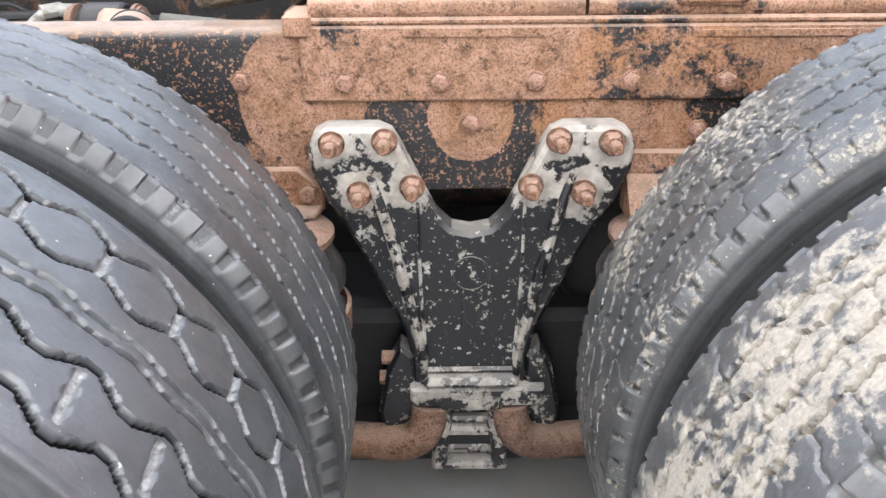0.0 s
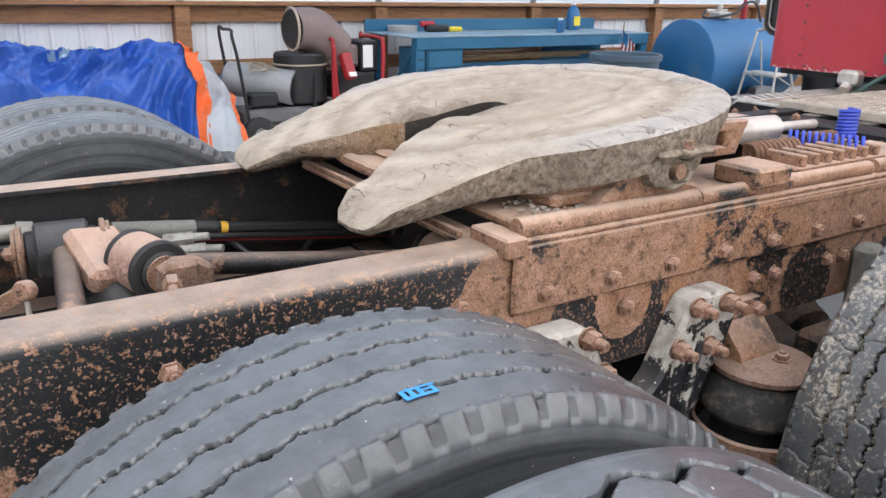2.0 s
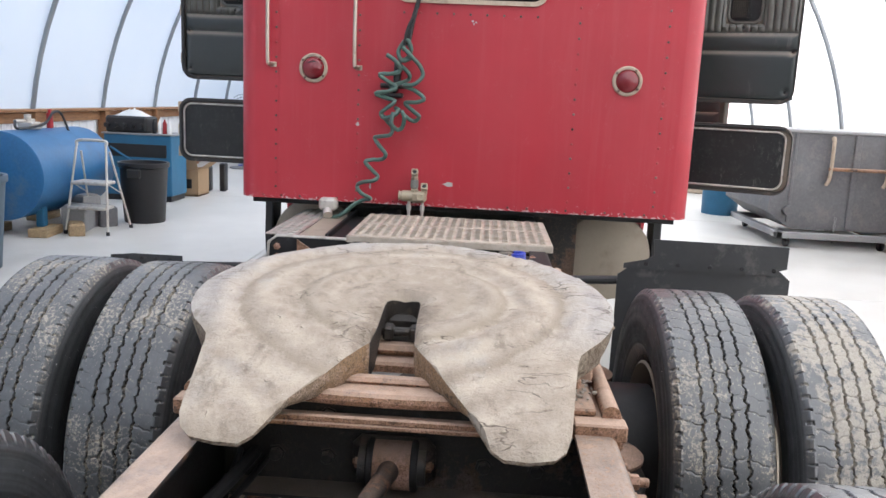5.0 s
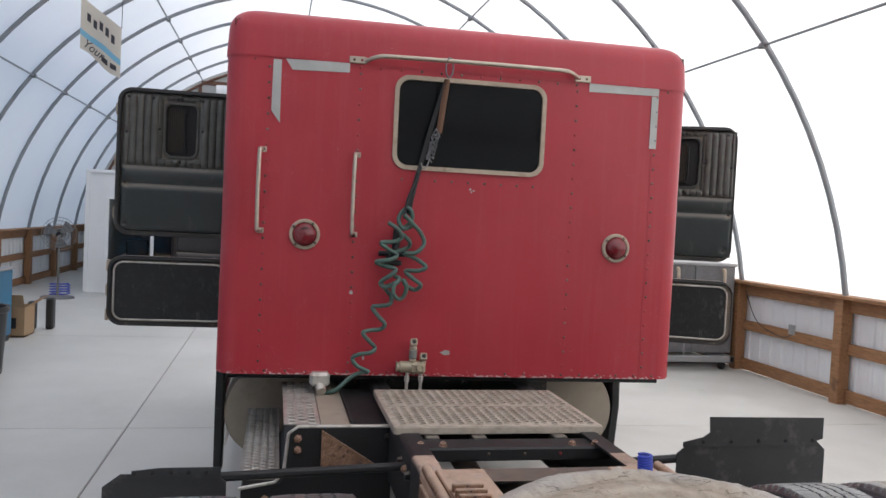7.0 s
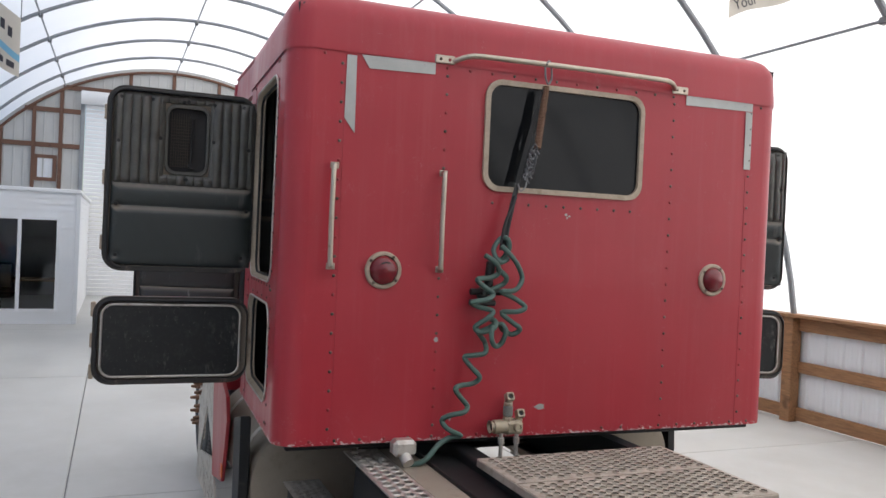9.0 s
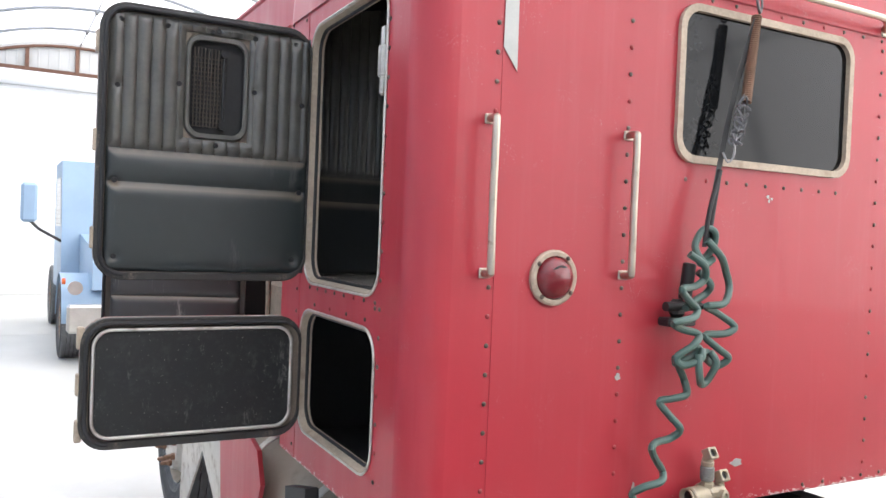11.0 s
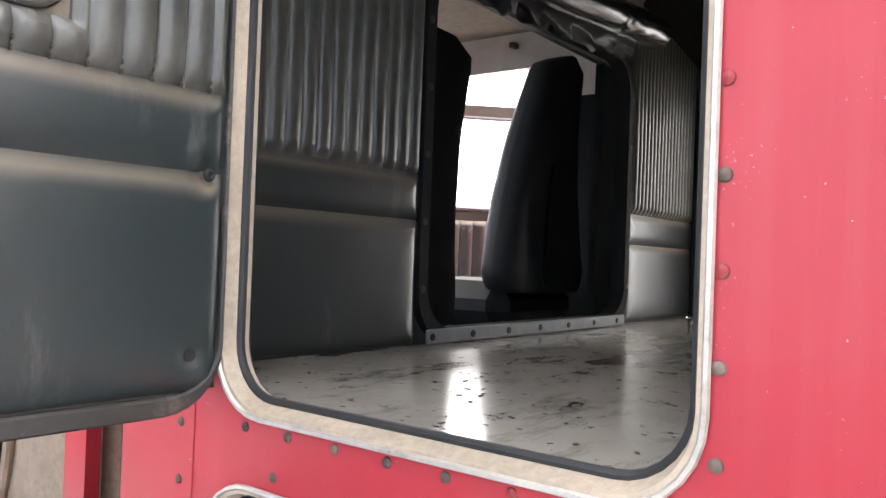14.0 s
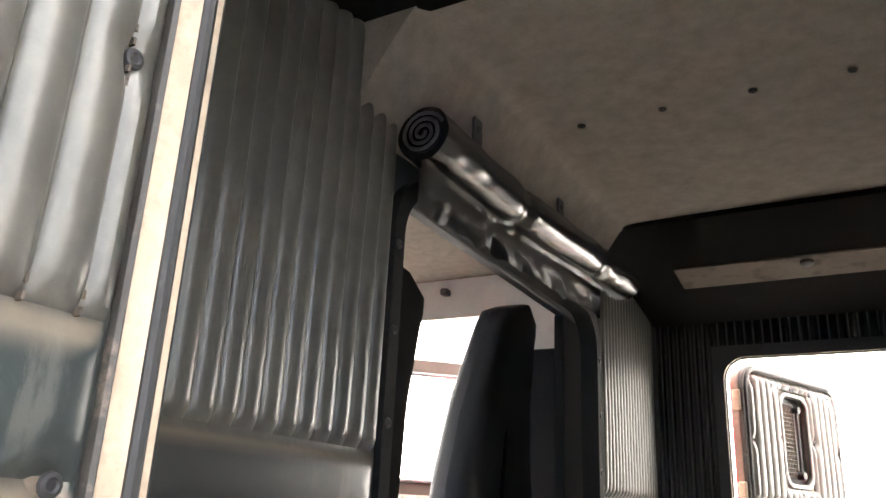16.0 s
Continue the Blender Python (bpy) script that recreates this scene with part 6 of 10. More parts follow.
for pts, col in (([(-0.46, 2.06, 0.82), (-0.40, 2.0, 0.76), (-0.30, 2.0, 0.70), (-0.25, 2.05, 0.76), (-0.1, 2.06, 0.82)], "black"), ([(-1.25, 1.95, 0.72), (-1.1, 1.75, 0.80), (-0.95, 1.70, 0.76), (-0.92, 1.62, 0.62)], "hose_green"),
                 ([(-0.3, 1.98, 0.62), (-0.15, 1.9, 0.60), (0.0, 1.95, 0.66), (0.3, 2.0, 0.7)], "black"), ([(-1.3, 1.5, 0.7), (-1.1, 1.56, 0.74), (-0.95, 1.5, 0.68), (-0.9, 1.5, 0.55)], "brass"),
                 ([(-1.3, 2.03, 0.86), (-1.08, 2.07, 0.90), (-0.98, 2.0, 0.80), (-1.02, 1.92, 0.70)], "rubber")):
    part("hose_loop", Build().tube(smooth_path(pts, 8), 0.008, 8), col, truck)

# wheels
def tyre(kind):
    """A truck tyre about the y axis with its tread cut into the mesh."""
    m_ang = 1400
    half = 0.112
    tread = np.linspace(-half, half, 112)
    side = [(0.128, 0.506), (0.134, 0.494), (0.137, 0.486), (0.1395, 0.484), (0.1405, 0.474), (0.1405, 0.462), (0.1425, 0.460), (0.1435, 0.445), (0.1435, 0.43), (0.145, 0.428), (0.144, 0.405), (0.1425, 0.40), (0.140, 0.375), (0.134, 0.348), (0.1345, 0.343), (0.129, 0.335), (0.115, 0.305), (0.105, 0.29), (0.09, 0.285)]
    shoulder = [(0.1165, 0.5195), (0.120, 0.517), (0.124, 0.512)]
    side, shoulder = [(y_, r_ + 0.006) for y_, r_ in side], [(y_, r_ + 0.006) for y_, r_ in shoulder]
    ys = [-y for y, _ in side[::-1]] + [-y for y, _ in shoulder[::-1]] + list(tread) + [y for y, _ in shoulder] + [y for y, _ in side]
    rs = [r for _, r in side[::-1]] + [r for _, r in shoulder[::-1]] + [TYRE_R - 0.004 * (y / half) ** 4 for y in tread] + [r for _, r in shoulder] + [r for _, r in side]
    ys, rs = np.array(ys), np.array(rs)
    ang = np.linspace(0, 2 * np.pi, m_ang, endpoint=False)
    u = ang[:, None] * TYRE_R
    y = ys[None, :] + 0 * u
    circ = 2 * np.pi * TYRE_R

    def tri(x):
        return 2 * np.abs(2 * (x - np.floor(x + 0.5))) - 1

    def cut(d, w):
        return np.clip((w - np.abs(d)) / 0.0022, 0, 1)
    def cell(v, n_):
        """A value between -1 and 1 for each of n_ cells round the tyre."""
        k = np.floor(v) % n_
        h = np.sin(k * 12.9898 + 4.1) * 43758.5453
        return 2 * (h - np.floor(h)) - 1
    g, pc, notch = np.zeros_like(y), np.zeros_like(y), np.zeros_like(y)
    if kind == "rib":
        per = circ / 60
        for k, y0 in enumerate((-0.069, -0.024, 0.024, 0.069)):
            q = u / per + 0.31 * k
            rag = 0.0016 * cell(u / per * 4 + k, 240) + 0.0011 * np.sin(u * 530 + 2 * k)
            g = np.maximum(g, cut(y - y0 - 0.0036 * tri(q) - rag, 0.0034 + 0.0008 * cell(q * 2, 120)))
        per2 = circ / 88
        q = u / per2
        sip = cut((q - np.floor(q) - 0.5) * per2, 0.0085 + 0.0010 * cell(q, 88)) * (np.abs(y) > 0.1120 + 0.002 * cell(q, 88)) * (np.abs(y) < 0.1335)
        notch = 0.0050 * sip
        fine = cut((q * 3 - np.floor(q * 3) - 0.5) * per2 / 3, 0.0013) * (np.abs(y) > 0.106) * (np.abs(y) < 0.1115)
        g = np.maximum(g, 0.4 * fine)
    elif kind == "block":
        per = circ / 42
        for k, (y0, amp) in enumerate(((-0.088, 0.0068), (-0.040, -0.0068), (0.040, 0.0068), (0.088, -0.0068))):
            w = np.clip(1.5 * tri(u / per), -1, 1)
            g = np.maximum(g, cut(y - y0 - amp * w , 0.0040))
        g = np.maximum(g, 0.8 * cut(y + 0.006 - 0.002 * np.sin(u * 2 * np.pi / per), 0.0030))
        g = np.maximum(g, 0.7 * cut(y - 0.008 - 0.002 * np.sin(u * 2 * np.pi / per), 0.0026))
        for ya, yb in ((-0.088, -0.040), (0.040, 0.088)):
            q = (u + 0.15 * (y - ya)) / per + (0.5 if ya < 0 else 0.0)
            pc = np.maximum(pc, cut((q - np.floor(q) - 0.5) * per, 0.0046) * (y > ya + 0.003) * (y < yb - 0.003))
    else:
        per = circ / 78
        for k, y0 in enumerate((-0.058, -0.020, 0.020, 0.058)):
            q = u / per + 0.37 * k
            rag = 0.0022 * cell(q * 3, 234) + 0.0014 * np.sin(u * 410 + 3 * k)
            g = np.maximum(g, cut(y - y0 - 0.0030 * tri(q) - rag, 0.0034 + 0.0014 * cell(q * 2, 156)))
        for k in range(5):
            ya, yb = (-0.106, -0.058, -0.020, 0.020, 0.058, 0.106)[k:k + 2]
            q = (u + (0.45 if k % 2 else -0.35) * (y - ya)) / per + 0.21 * k
            pc = np.maximum(pc, 0.5 * cut((q - np.floor(q) - 0.5) * per + 0.002 * np.sin(y * 260), 0.0016 + 0.0014 * cell(q, 78)) * (y > ya) * (y < yb))
        per2 = circ / 92
        q = u / per2
        notch = 0.0060 * cut((q - np.floor(q) - 0.5) * per2, 0.0050 + 0.0020 * cell(q, 92)) * (np.abs(y) > 0.111 + 0.003 * cell(q + 7, 92)) * (np.abs(y) < 0.1265)
    r = rs[None, :] - 0.0125 * np.maximum(g, 0.45 * pc) - notch
    b = Build()
    v = np.stack([r * np.sin(ang)[:, None], y * (1.2 if kind == "block" else 1.0), r * np.cos(ang)[:, None]], -1).reshape(-1, 3)
    nv = len(ys)
    i = np.arange(m_ang)[:, None] * nv
    j = ((np.arange(m_ang) + 1) % m_ang)[:, None] * nv
    k = np.arange(nv - 1)[None, :]
    f = np.stack([i + k, i + k + 1, j + k + 1, j + k], -1).reshape(-1, 4)
    b.v, b.f = [tuple(p) for p in v.tolist()], [tuple(p) for p in f.tolist()]
    onto = (np.abs(y) < (0.1175 if kind == "block" else 0.132)).astype(float) * 0.3
    # notches join the mask, so they get part of the grooves' painted shade
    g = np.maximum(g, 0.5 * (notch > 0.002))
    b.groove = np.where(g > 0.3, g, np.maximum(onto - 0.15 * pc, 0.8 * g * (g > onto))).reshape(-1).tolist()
    return b


RIM = Build().lathe([(-0.115, 0.292), (-0.12, 0.283), (-0.10, 0.27), (-0.05, 0.262), (0.04, 0.262), (0.10, 0.272), (0.118, 0.283), (0.115, 0.292)], (0, 0, 0), (0, 1, 0), 48)
RIM.lathe([(0.05, 0.262), (0.056, 0.262), (0.058, 0.20), (0.048, 0.12), (0.04, 0.12), (0.05, 0.20), (0.05, 0.255)], (0, 0, 0), (0, 1, 0), 48)
RIM_MESH = mesh_of("wheel", RIM, "tank")
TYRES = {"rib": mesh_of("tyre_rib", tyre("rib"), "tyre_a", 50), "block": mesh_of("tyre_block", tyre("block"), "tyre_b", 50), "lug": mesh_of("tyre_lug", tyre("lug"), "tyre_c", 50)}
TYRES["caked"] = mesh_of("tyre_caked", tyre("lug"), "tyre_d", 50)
WHEELS = [(AXLE_R, 0.89, "rib", -1), (AXLE_R, 0.527, "block", 1), (AXLE_F, 0.89, "lug", -1), (AXLE_F, 0.55, "caked", 1),
          (AXLE_R, 2.52, "rib", 1), (AXLE_R, 2.86, "rib", -1), (AXLE_F, 2.52, "lug", 1), (AXLE_F, 2.86, "lug", -1)]
LOOKS = {"rib": "worn rib-tread drive tyre, grey with dust", "block": "worn block-tread drive tyre with wide smooth shoulders", "lug": "zigzag-tread drive tyre with dust in its grooves", "caked": "drive tyre caked with pale road dust"}
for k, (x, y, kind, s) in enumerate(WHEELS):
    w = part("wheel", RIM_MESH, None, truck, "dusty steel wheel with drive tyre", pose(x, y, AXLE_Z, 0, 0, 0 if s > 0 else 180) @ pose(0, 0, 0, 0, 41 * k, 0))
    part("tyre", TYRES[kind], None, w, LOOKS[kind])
for ax in (AXLE_R, AXLE_F):
    for s in (-1, 1):
        hub = Build().lathe([(0, 0.20), (0.03, 0.2), (0.05, 0.13), (0.20, 0.12), (0.22, 0.10), (0.23, 0)], (ax, C + s * 0.70, AXLE_Z), (0, s, 0), 28)
        part("wheel_hub", hub, "grime", truck)
        part("brake_drum", Build().lathe([(0, 0.0), (0, 0.2), (0.02, 0.215), (0.19, 0.215), (0.2, 0.2), (0.2, 0)], (ax, C + s * 0.52, AXLE_Z), (0, s, 0), 36), "shell", truck, "black brake drum")

# chalk mark on the shoulder of the rib tyre
mark = Build()
for a, da, y0, y1 in ((-5.0, 3.6, 0.000, 0.004), (-5.0, 0.5, 0.000, 0.016), (-4.2, 0.5, 0.004, 0.018), (-3.3, 0.5, 0.003, 0.016), (-4.6, 3.4, 0.014, 0.017), (-1.9, 0.45, 0.001, 0.013), (-3.0, 1.4, 0.008, 0.011)):
    mark.grid(6, 3, lambda i, j: (AXLE_R + (TYRE_R + 0.0006) * math.sin(radians(a + da * i / 5 + 2.4)), 0.806 + y0 + (y1 - y0) * j / 2, AXLE_Z + (TYRE_R + 0.0006) * math.cos(radians(a + da * i / 5 + 2.4))))
part("chalk_mark", mark, "chalk", truck, "blue chalk mark on the tyre")

# ---- the fifth wheel ----
FX, FY = 0.10, 1.728
FZ = 1.144                     # the plate's top at the pivot


def plate_z(x):
    """Height of the plate's top along the truck: tipped back a little, then ramping down over the horns to a blunt nose."""
    if x > 0.11:
        return FZ + 0.097 * (x - 0.11)
    if x > -0.15:
        return FZ + 0.097 * (x - 0.11) - 0.24 * (x - 0.11) ** 2
    return FZ - 0.0415 - 0.315 * (-0.15 - x) - 0.75 * max(0.0, -0.392 - x)


def plate_outline():
    """Half of the plate's outline, from the front centre round the disc, in at the shoulder, over the horn to the throat."""
    out = []
    for i in range(0, 25):
        a = radians(104 * i / 24)
        out.append((FX + 0.455 * math.cos(a), 0.488 * math.sin(a)))
    out += [(-0.045, 0.460), (-0.085, 0.438), (-0.118, 0.411), (-0.143, 0.392), (-0.175, 0.383), (-0.24, 0.374), (-0.32, 0.364), (-0.385, 0.355), (-0.408, 0.345), (-0.420, 0.325), (-0.424, 0.28), (-0.423, 0.235), (-0.412, 0.212),
            (-0.33, 0.168), (-0.25, 0.116), (-0.20, 0.085), (-0.16, 0.060), (-0.13, 0.047), (-0.06, 0.042), (0.0, 0.041), (0.06, 0.041)]
    for i in range(1, 7):
        a = radians(90 - 90 * i / 6)
        out.append((0.075 + 0.043 * math.cos(a), 0.041 * math.sin(a)))
    return out


half = plate_outline()
ring = half + [(x, -y) for x, y in half[-2:0:-1]]
n_ring = len(ring)
pl = Build()
# the top as bands between an inner and the outer edge, so that rim and ramps can bend
from mathutils import geometry
flat = [Vector((x, y, 0)) for x, y in ring]


def inside(x, y):
    c = False
    j = n_ring - 1
    for i in range(n_ring):
        xi, yi = ring[i]
        xj, yj = ring[j]
        if (yi > y) != (yj > y) and x < (xj - xi) * (y - yi) / (yj - yi) + xi:
            c = not c
        j = i
    return c


def edge_gap(x, y):
    return min(((x - a) ** 2 + (y - b2) ** 2) for a, b2 in ring) ** 0.5


inner = []
gx = -0.42
while gx < 0.60:
    gy = -0.48
    while gy < 0.49:
        if inside(gx, gy) and edge_gap(gx, gy) > 0.016:
            inner.append((gx, gy))
        gy += 0.0165
    gx += 0.0165
allp = [Vector(p) for p in ring + inner]
cd = geometry.delaunay_2d_cdt(allp, [(i, (i + 1) % n_ring) for i in range(n_ring)], [], 1, 1e-5)
top_v, top_f = cd[0], cd[2]
tv = []
for p in top_v:
    gap = edge_gap(p.x, p.y)
    r = math.hypot(p.x - FX, p.y)
    z = plate_z(p.x)
    crown = 0.0
    for r0, w, h in ((0.15, 0.02, -0.005), (0.20, 0.02, 0.005), (0.25, 0.012, -0.006), (0.31, 0.035, 0.005), (0.385, 0.012, -0.006), (0.43, 0.02, 0.003)):
        crown += h * math.exp(-((r - r0) / w) ** 2) * (1 if p.x > -0.14 else 0)
    nz = 0.0035 * noise.noise((p.x * 7, p.y * 7, 0.3)) + 0.0022 * noise.noise((p.x * 25, p.y * 25, 1.7))
    lip = -0.006 * max(0.0, 1 - gap / 0.018) ** 2
    throat = -0.009 * max(0.0, 1 - (abs(p.y) - 0.04) / 0.035) if p.x < 0.12 and abs(p.y) < 0.08 else 0.0
    tv.append((p.x, FY + p.y, z + crown + nz + lip + throat))
pl.add(tv, [tuple(f) for f in top_f])
skirt_v, skirt_f = [], []
ROWS_S = 6
edge_top = []
for x, y in ring:
    k = min(range(len(top_v)), key=lambda i: (top_v[i].x - x) ** 2 + (top_v[i].y - y) ** 2)
    edge_top.append(tv[k])
for k, (x, y, z) in enumerate(edge_top):
    yy = y - FY
    horn = max(0.0, min(1.0, (-0.12 - x) / 0.24))
    in_throat = abs(yy) < 0.25 and x < 0.15
    depth = (0.095 if in_throat else 0.072) * (1 - horn) + 0.015 * horn
    cx, cy = x - FX, yy
    pull = 0.020
    L = math.hypot(cx, cy)
    for q in range(ROWS_S):
        f = q / (ROWS_S - 1)
        crust = 0 if in_throat or q == 0 else 0.0055 * noise.noise((x * 38, y * 38, q * 0.9)) + 0.0045 * noise.noise((x * 95, y * 95, q * 2.3)) - 0.004 * math.sin(math.pi * f)
        inset = pull * max(0.0, (f - 0.45) / 0.55) - crust
        skirt_v.append((x - cx / L * inset, y - cy / L * inset * (1 if not in_throat else -1), z - depth * f + 0.5 * crust))
throat_f = []
for i in range(n_ring):
    j = (i + 1) % n_ring
    slot = all(abs(ring[k][1]) < 0.205 and ring[k][0] < 0.15 for k in (i, j))
    for q in range(ROWS_S - 1):
        (throat_f if slot else skirt_f).append((ROWS_S * i + q, ROWS_S * i + q + 1, ROWS_S * j + q + 1, ROWS_S * j + q))
skirt = Build().add(skirt_v, skirt_f)
# underside
bot = [(v[0], v[1], v[2]) for v in skirt_v[ROWS_S - 1::ROWS_S]]
tess = geometry.tessellate_polygon([[Vector((x, y, 0)) for x, y in ring]])
skirt.add(bot, [tuple(t) for t in tess])
fifth_wheel = part("fifth_wheel", pl, "mud", truck, "fifth wheel plate caked with dried tan mud", sharp=40)
part("plate_skirt", skirt, M["mud_side"], fifth_wheel, "crusted rusty skirt of the plate", sharp=40)
jaw_f = [f for f in throat_f if min(skirt_v[i][0] for i in f) > -0.13]
throat_f = [f for f in throat_f if f not in jaw_f]
jaw_used = sorted({i for f in jaw_f for i in f})
jaw_at = {i: k for k, i in enumerate(jaw_used)}
# keyhole faces take a blacker material than the rest of the throat
part("keyhole_wall", Build().add([skirt_v[i] for i in jaw_used], [tuple(jaw_at[i] for i in f) for f in jaw_f]), "jaw_wall", fifth_wheel, "black wall of the keyhole", sharp=40)
used = sorted({i for f in throat_f for i in f})
slot = {i: k for k, i in enumerate(used)}
part("throat_wall", Build().add([skirt_v[i] for i in used], [tuple(slot[i] for i in f) for f in throat_f]), "throat", fifth_wheel, "dark greasy wall of the throat", sharp=40)
for s in (-1, 1):
    lug = [(0.070, 1.065), (0.095, 1.035), (0.145, 1.022), (0.185, 1.035), (0.208, 1.065), (0.22, 1.105), (0.06, 1.105)]
    part("pivot_lug", Build().prism(lug, 0.03, Matrix.Translation((0, FY + s * 0.455 + 0.015, 0)) @ FACE_XZ, holes=[[(0.147 + 0.02 * math.cos(a), 1.060 + 0.02 * math.sin(a)) for a in [2 * math.pi * i / 10 for i in range(10)]]], c=0.005), "mud_side", fifth_wheel)
    part("pivot_ledge", Build().box(0.075, FY + s * 0.44, 1.088, 0.215, FY + s * 0.495, 1.104, 0.008), "mud_side", fifth_wheel)
    part("pivot_pin", Build().cyl((0.147, FY + s * 0.42, 1.060), (0.147, FY + s * 0.478, 1.060), 0.014, seg=14).cyl((0.15, FY + s * 0.482, 1.102), (0.15, FY + s * 0.482, 1.118), 0.012, seg=6), "bolt", fifth_wheel)
    part("ramp_rib", Build().box(-0.06, FY + s * 0.30, 1.03, 0.34, FY + s * 0.33, 1.10, 0.006), "rust", fifth_wheel)
jaw = Build().box(0.10, FY - 0.075, 1.05, 0.18, FY + 0.075, 1.09, 0.012).box(-0.01, FY - 0.095, 1.04, 0.14, FY - 0.06, 1.08, 0.01).box(-0.01, FY + 0.06, 1.04, 0.14, FY + 0.095, 1.08, 0.01)
part("locking_jaw", jaw, "jaw_wall", fifth_wheel)
front_lug = Build().prism([(0.30, 1.05), (0.42, 1.05), (0.45, 1.12), (0.29, 1.12)], 0.022, Matrix.Translation((0, FY - 0.36, 0)) @ FACE_XZ, holes=[[(0.34, 1.07), (0.38, 1.07), (0.38, 1.10), (0.34, 1.10)]], c=0.004)
part("front_lug", front_lug, "rust", fifth_wheel)

# behind the plate: return spring, pull rod, service coils
part("return_spring", Build().tube(coil((0.56, C - 0.28, 1.025), (0.72, C - 0.29, 1.025), 0.022, 10), 0.0055, 6), "spring", truck, "thick rusty return spring")
part("air_cylinder", Build().cyl((0.52, C - 0.15, 1.05), (0.80, C - 0.17, 1.05), 0.032, seg=20, c=0.005).cyl((0.80, C - 0.17, 1.05), (0.95, C - 0.18, 1.05), 0.012), "alu", truck, "pale aluminium air cylinder")
part("small_spring", Build().tube(coil((0.80, C - 0.25, 1.03), (0.92, C - 0.26, 1.03), 0.016, 10), 0.004, 6), "spring", truck)
part("service_hose", Build().tube(coil((0.78, C - 0.22, 1.028), (0.86, C - 0.375, 1.028), 0.024, 12), 0.0045, 6).tube(coil((0.943, C - 0.275, 1.03), (0.948, C - 0.272, 1.100), 0.021, 8), 0.0048, 6), "hose_blue", truck, "coiled blue air hose")
part("cross_pin", Build().cyl((1.30, C - RAIL_OUT, 0.86), (1.30, C - RAIL_OUT - 0.16, 0.85), 0.026, seg=16).cyl((1.30, C - RAIL_OUT - 0.03, 0.86), (1.30, C - RAIL_OUT - 0.07, 0.857), 0.036, seg=16), "rust", truck, "rusty cross pin standing out of the rail")

# grit that has fallen off the plate
random.seed(8)
grit = Build()
for k in range(130):
    x, y = random.gauss(-0.03, 0.06), C - RAIL_OUT + 0.02 + random.uniform(0, 0.15)
    r = random.uniform(0.002, 0.006)
    grit.box(-r, -r * 0.8, 0, r, r * 0.8, r * 1.1, r * 0.25, m=Matrix.Translation((max(-0.17, x), y, 1.0)) @ Matrix.Rotation(random.uniform(0, 3.1), 4, "Z"))
tagged(part("loose_grit", grit, "mud", truck), "grit and mud crumbs on the slide plate", kind="stuff")

# ---- the sleeper box ----
SX0, SX1, SY0, SY1, SZ0, SZ1, SR = 2.60, 3.73, 0.46, 2.935, 1.02, 2.62, 0.10
UP = (2.842, 3.492, 1.665, 2.545)        # upper hatch: x0, x1, z0, z1
UP_R, LOW_R = (2.842, 3.535, 1.665, 2.545), (2.852, 3.55, 1.145, 1.562)     # the right-hand pair
LOW = (2.852, 3.510, 1.145, 1.562)       # lower hatch
sleeper = part("sleeper_box", Build().prism(
    [(SY0 + SR, SZ0), (SY1 - SR, SZ0), (SY1 - SR, SZ1), (SY0 + SR, SZ1)], 0.012, Matrix.Translation((SX0, 0, 0)) @ FACE_YZ,
    holes=[rounded(0.79, 0.465, 0.07, 6, 1.685, 2.338)]), "red_box", truck, "red riveted aluminium sleeper box")
for yc, a0 in ((SY1 - SR, 90), (SY0 + SR, 180)):
    arc = [(SX0 + SR + SR * math.cos(radians(a0 + 90 * i / 10)), yc + SR * math.sin(radians(a0 + 90 * i / 10))) for i in range(11)]
    arc += [(SX0 + SR + (SR - 0.012) * math.cos(radians(a0 + 90 * i / 10)), yc + (SR - 0.012) * math.sin(radians(a0 + 90 * i / 10))) for i in range(10, -1, -1)]
    part("corner_post", Build().prism(arc, SZ1 - SZ0, Matrix.Translation((0, 0, SZ0))), "red_box", sleeper)


def hatch_hole(h, r):
    return rounded(h[1] - h[0], h[3] - h[2], r, 7, (h[0] + h[1]) / 2, (h[2] + h[3]) / 2)


for y, d, hu, hl in ((SY1, 0.012, UP, LOW), (SY0 + 0.012, 0.012, UP_R, LOW_R)):
    part("side_panel", Build().prism([(SX0 + SR, SZ0), (SX1, SZ0), (SX1, SZ1), (SX0 + SR, SZ1)], d, Matrix.Translation((0, y, 0)) @ FACE_XZ, holes=[hatch_hole(hu, 0.085), hatch_hole(hl, 0.085)]), "red_box", sleeper)
# roof cap with rolled edges
cap, rows = Build(), []
for i in range(9):
    a = radians(90 * i / 8)
    ins, z = 0.105 * (1 - math.cos(a)), SZ1 + 0.125 + 0.115 * math.sin(a)
    rows.append((ins, z))
rows = [(-0.006, SZ1 - 0.004), (-0.006, SZ1 + 0.02)] + rows
loops = []
for ins, z in rows:
    w, d = SY1 - SY0 - 2 * ins, SX1 + 0.1 - SX0 - ins
    o = rounded(d, w, max(0.02, SR + 0.006 - ins * 0.3), 6, SX0 + ins + d / 2, (SY0 + SY1) / 2)
    loops.append([(x, y, z) for x, y in o])
nl = len(loops[0])
for k, o in enumerate(loops):
    cap.v += o
for k in range(len(loops) - 1):
    for i in range(nl):
        j = (i + 1) % nl
        cap.f.append((k * nl + i, k * nl + j, (k + 1) * nl + j, (k + 1) * nl + i))
cap.f.append(tuple(range((len(loops) - 1) * nl, len(loops) * nl)))
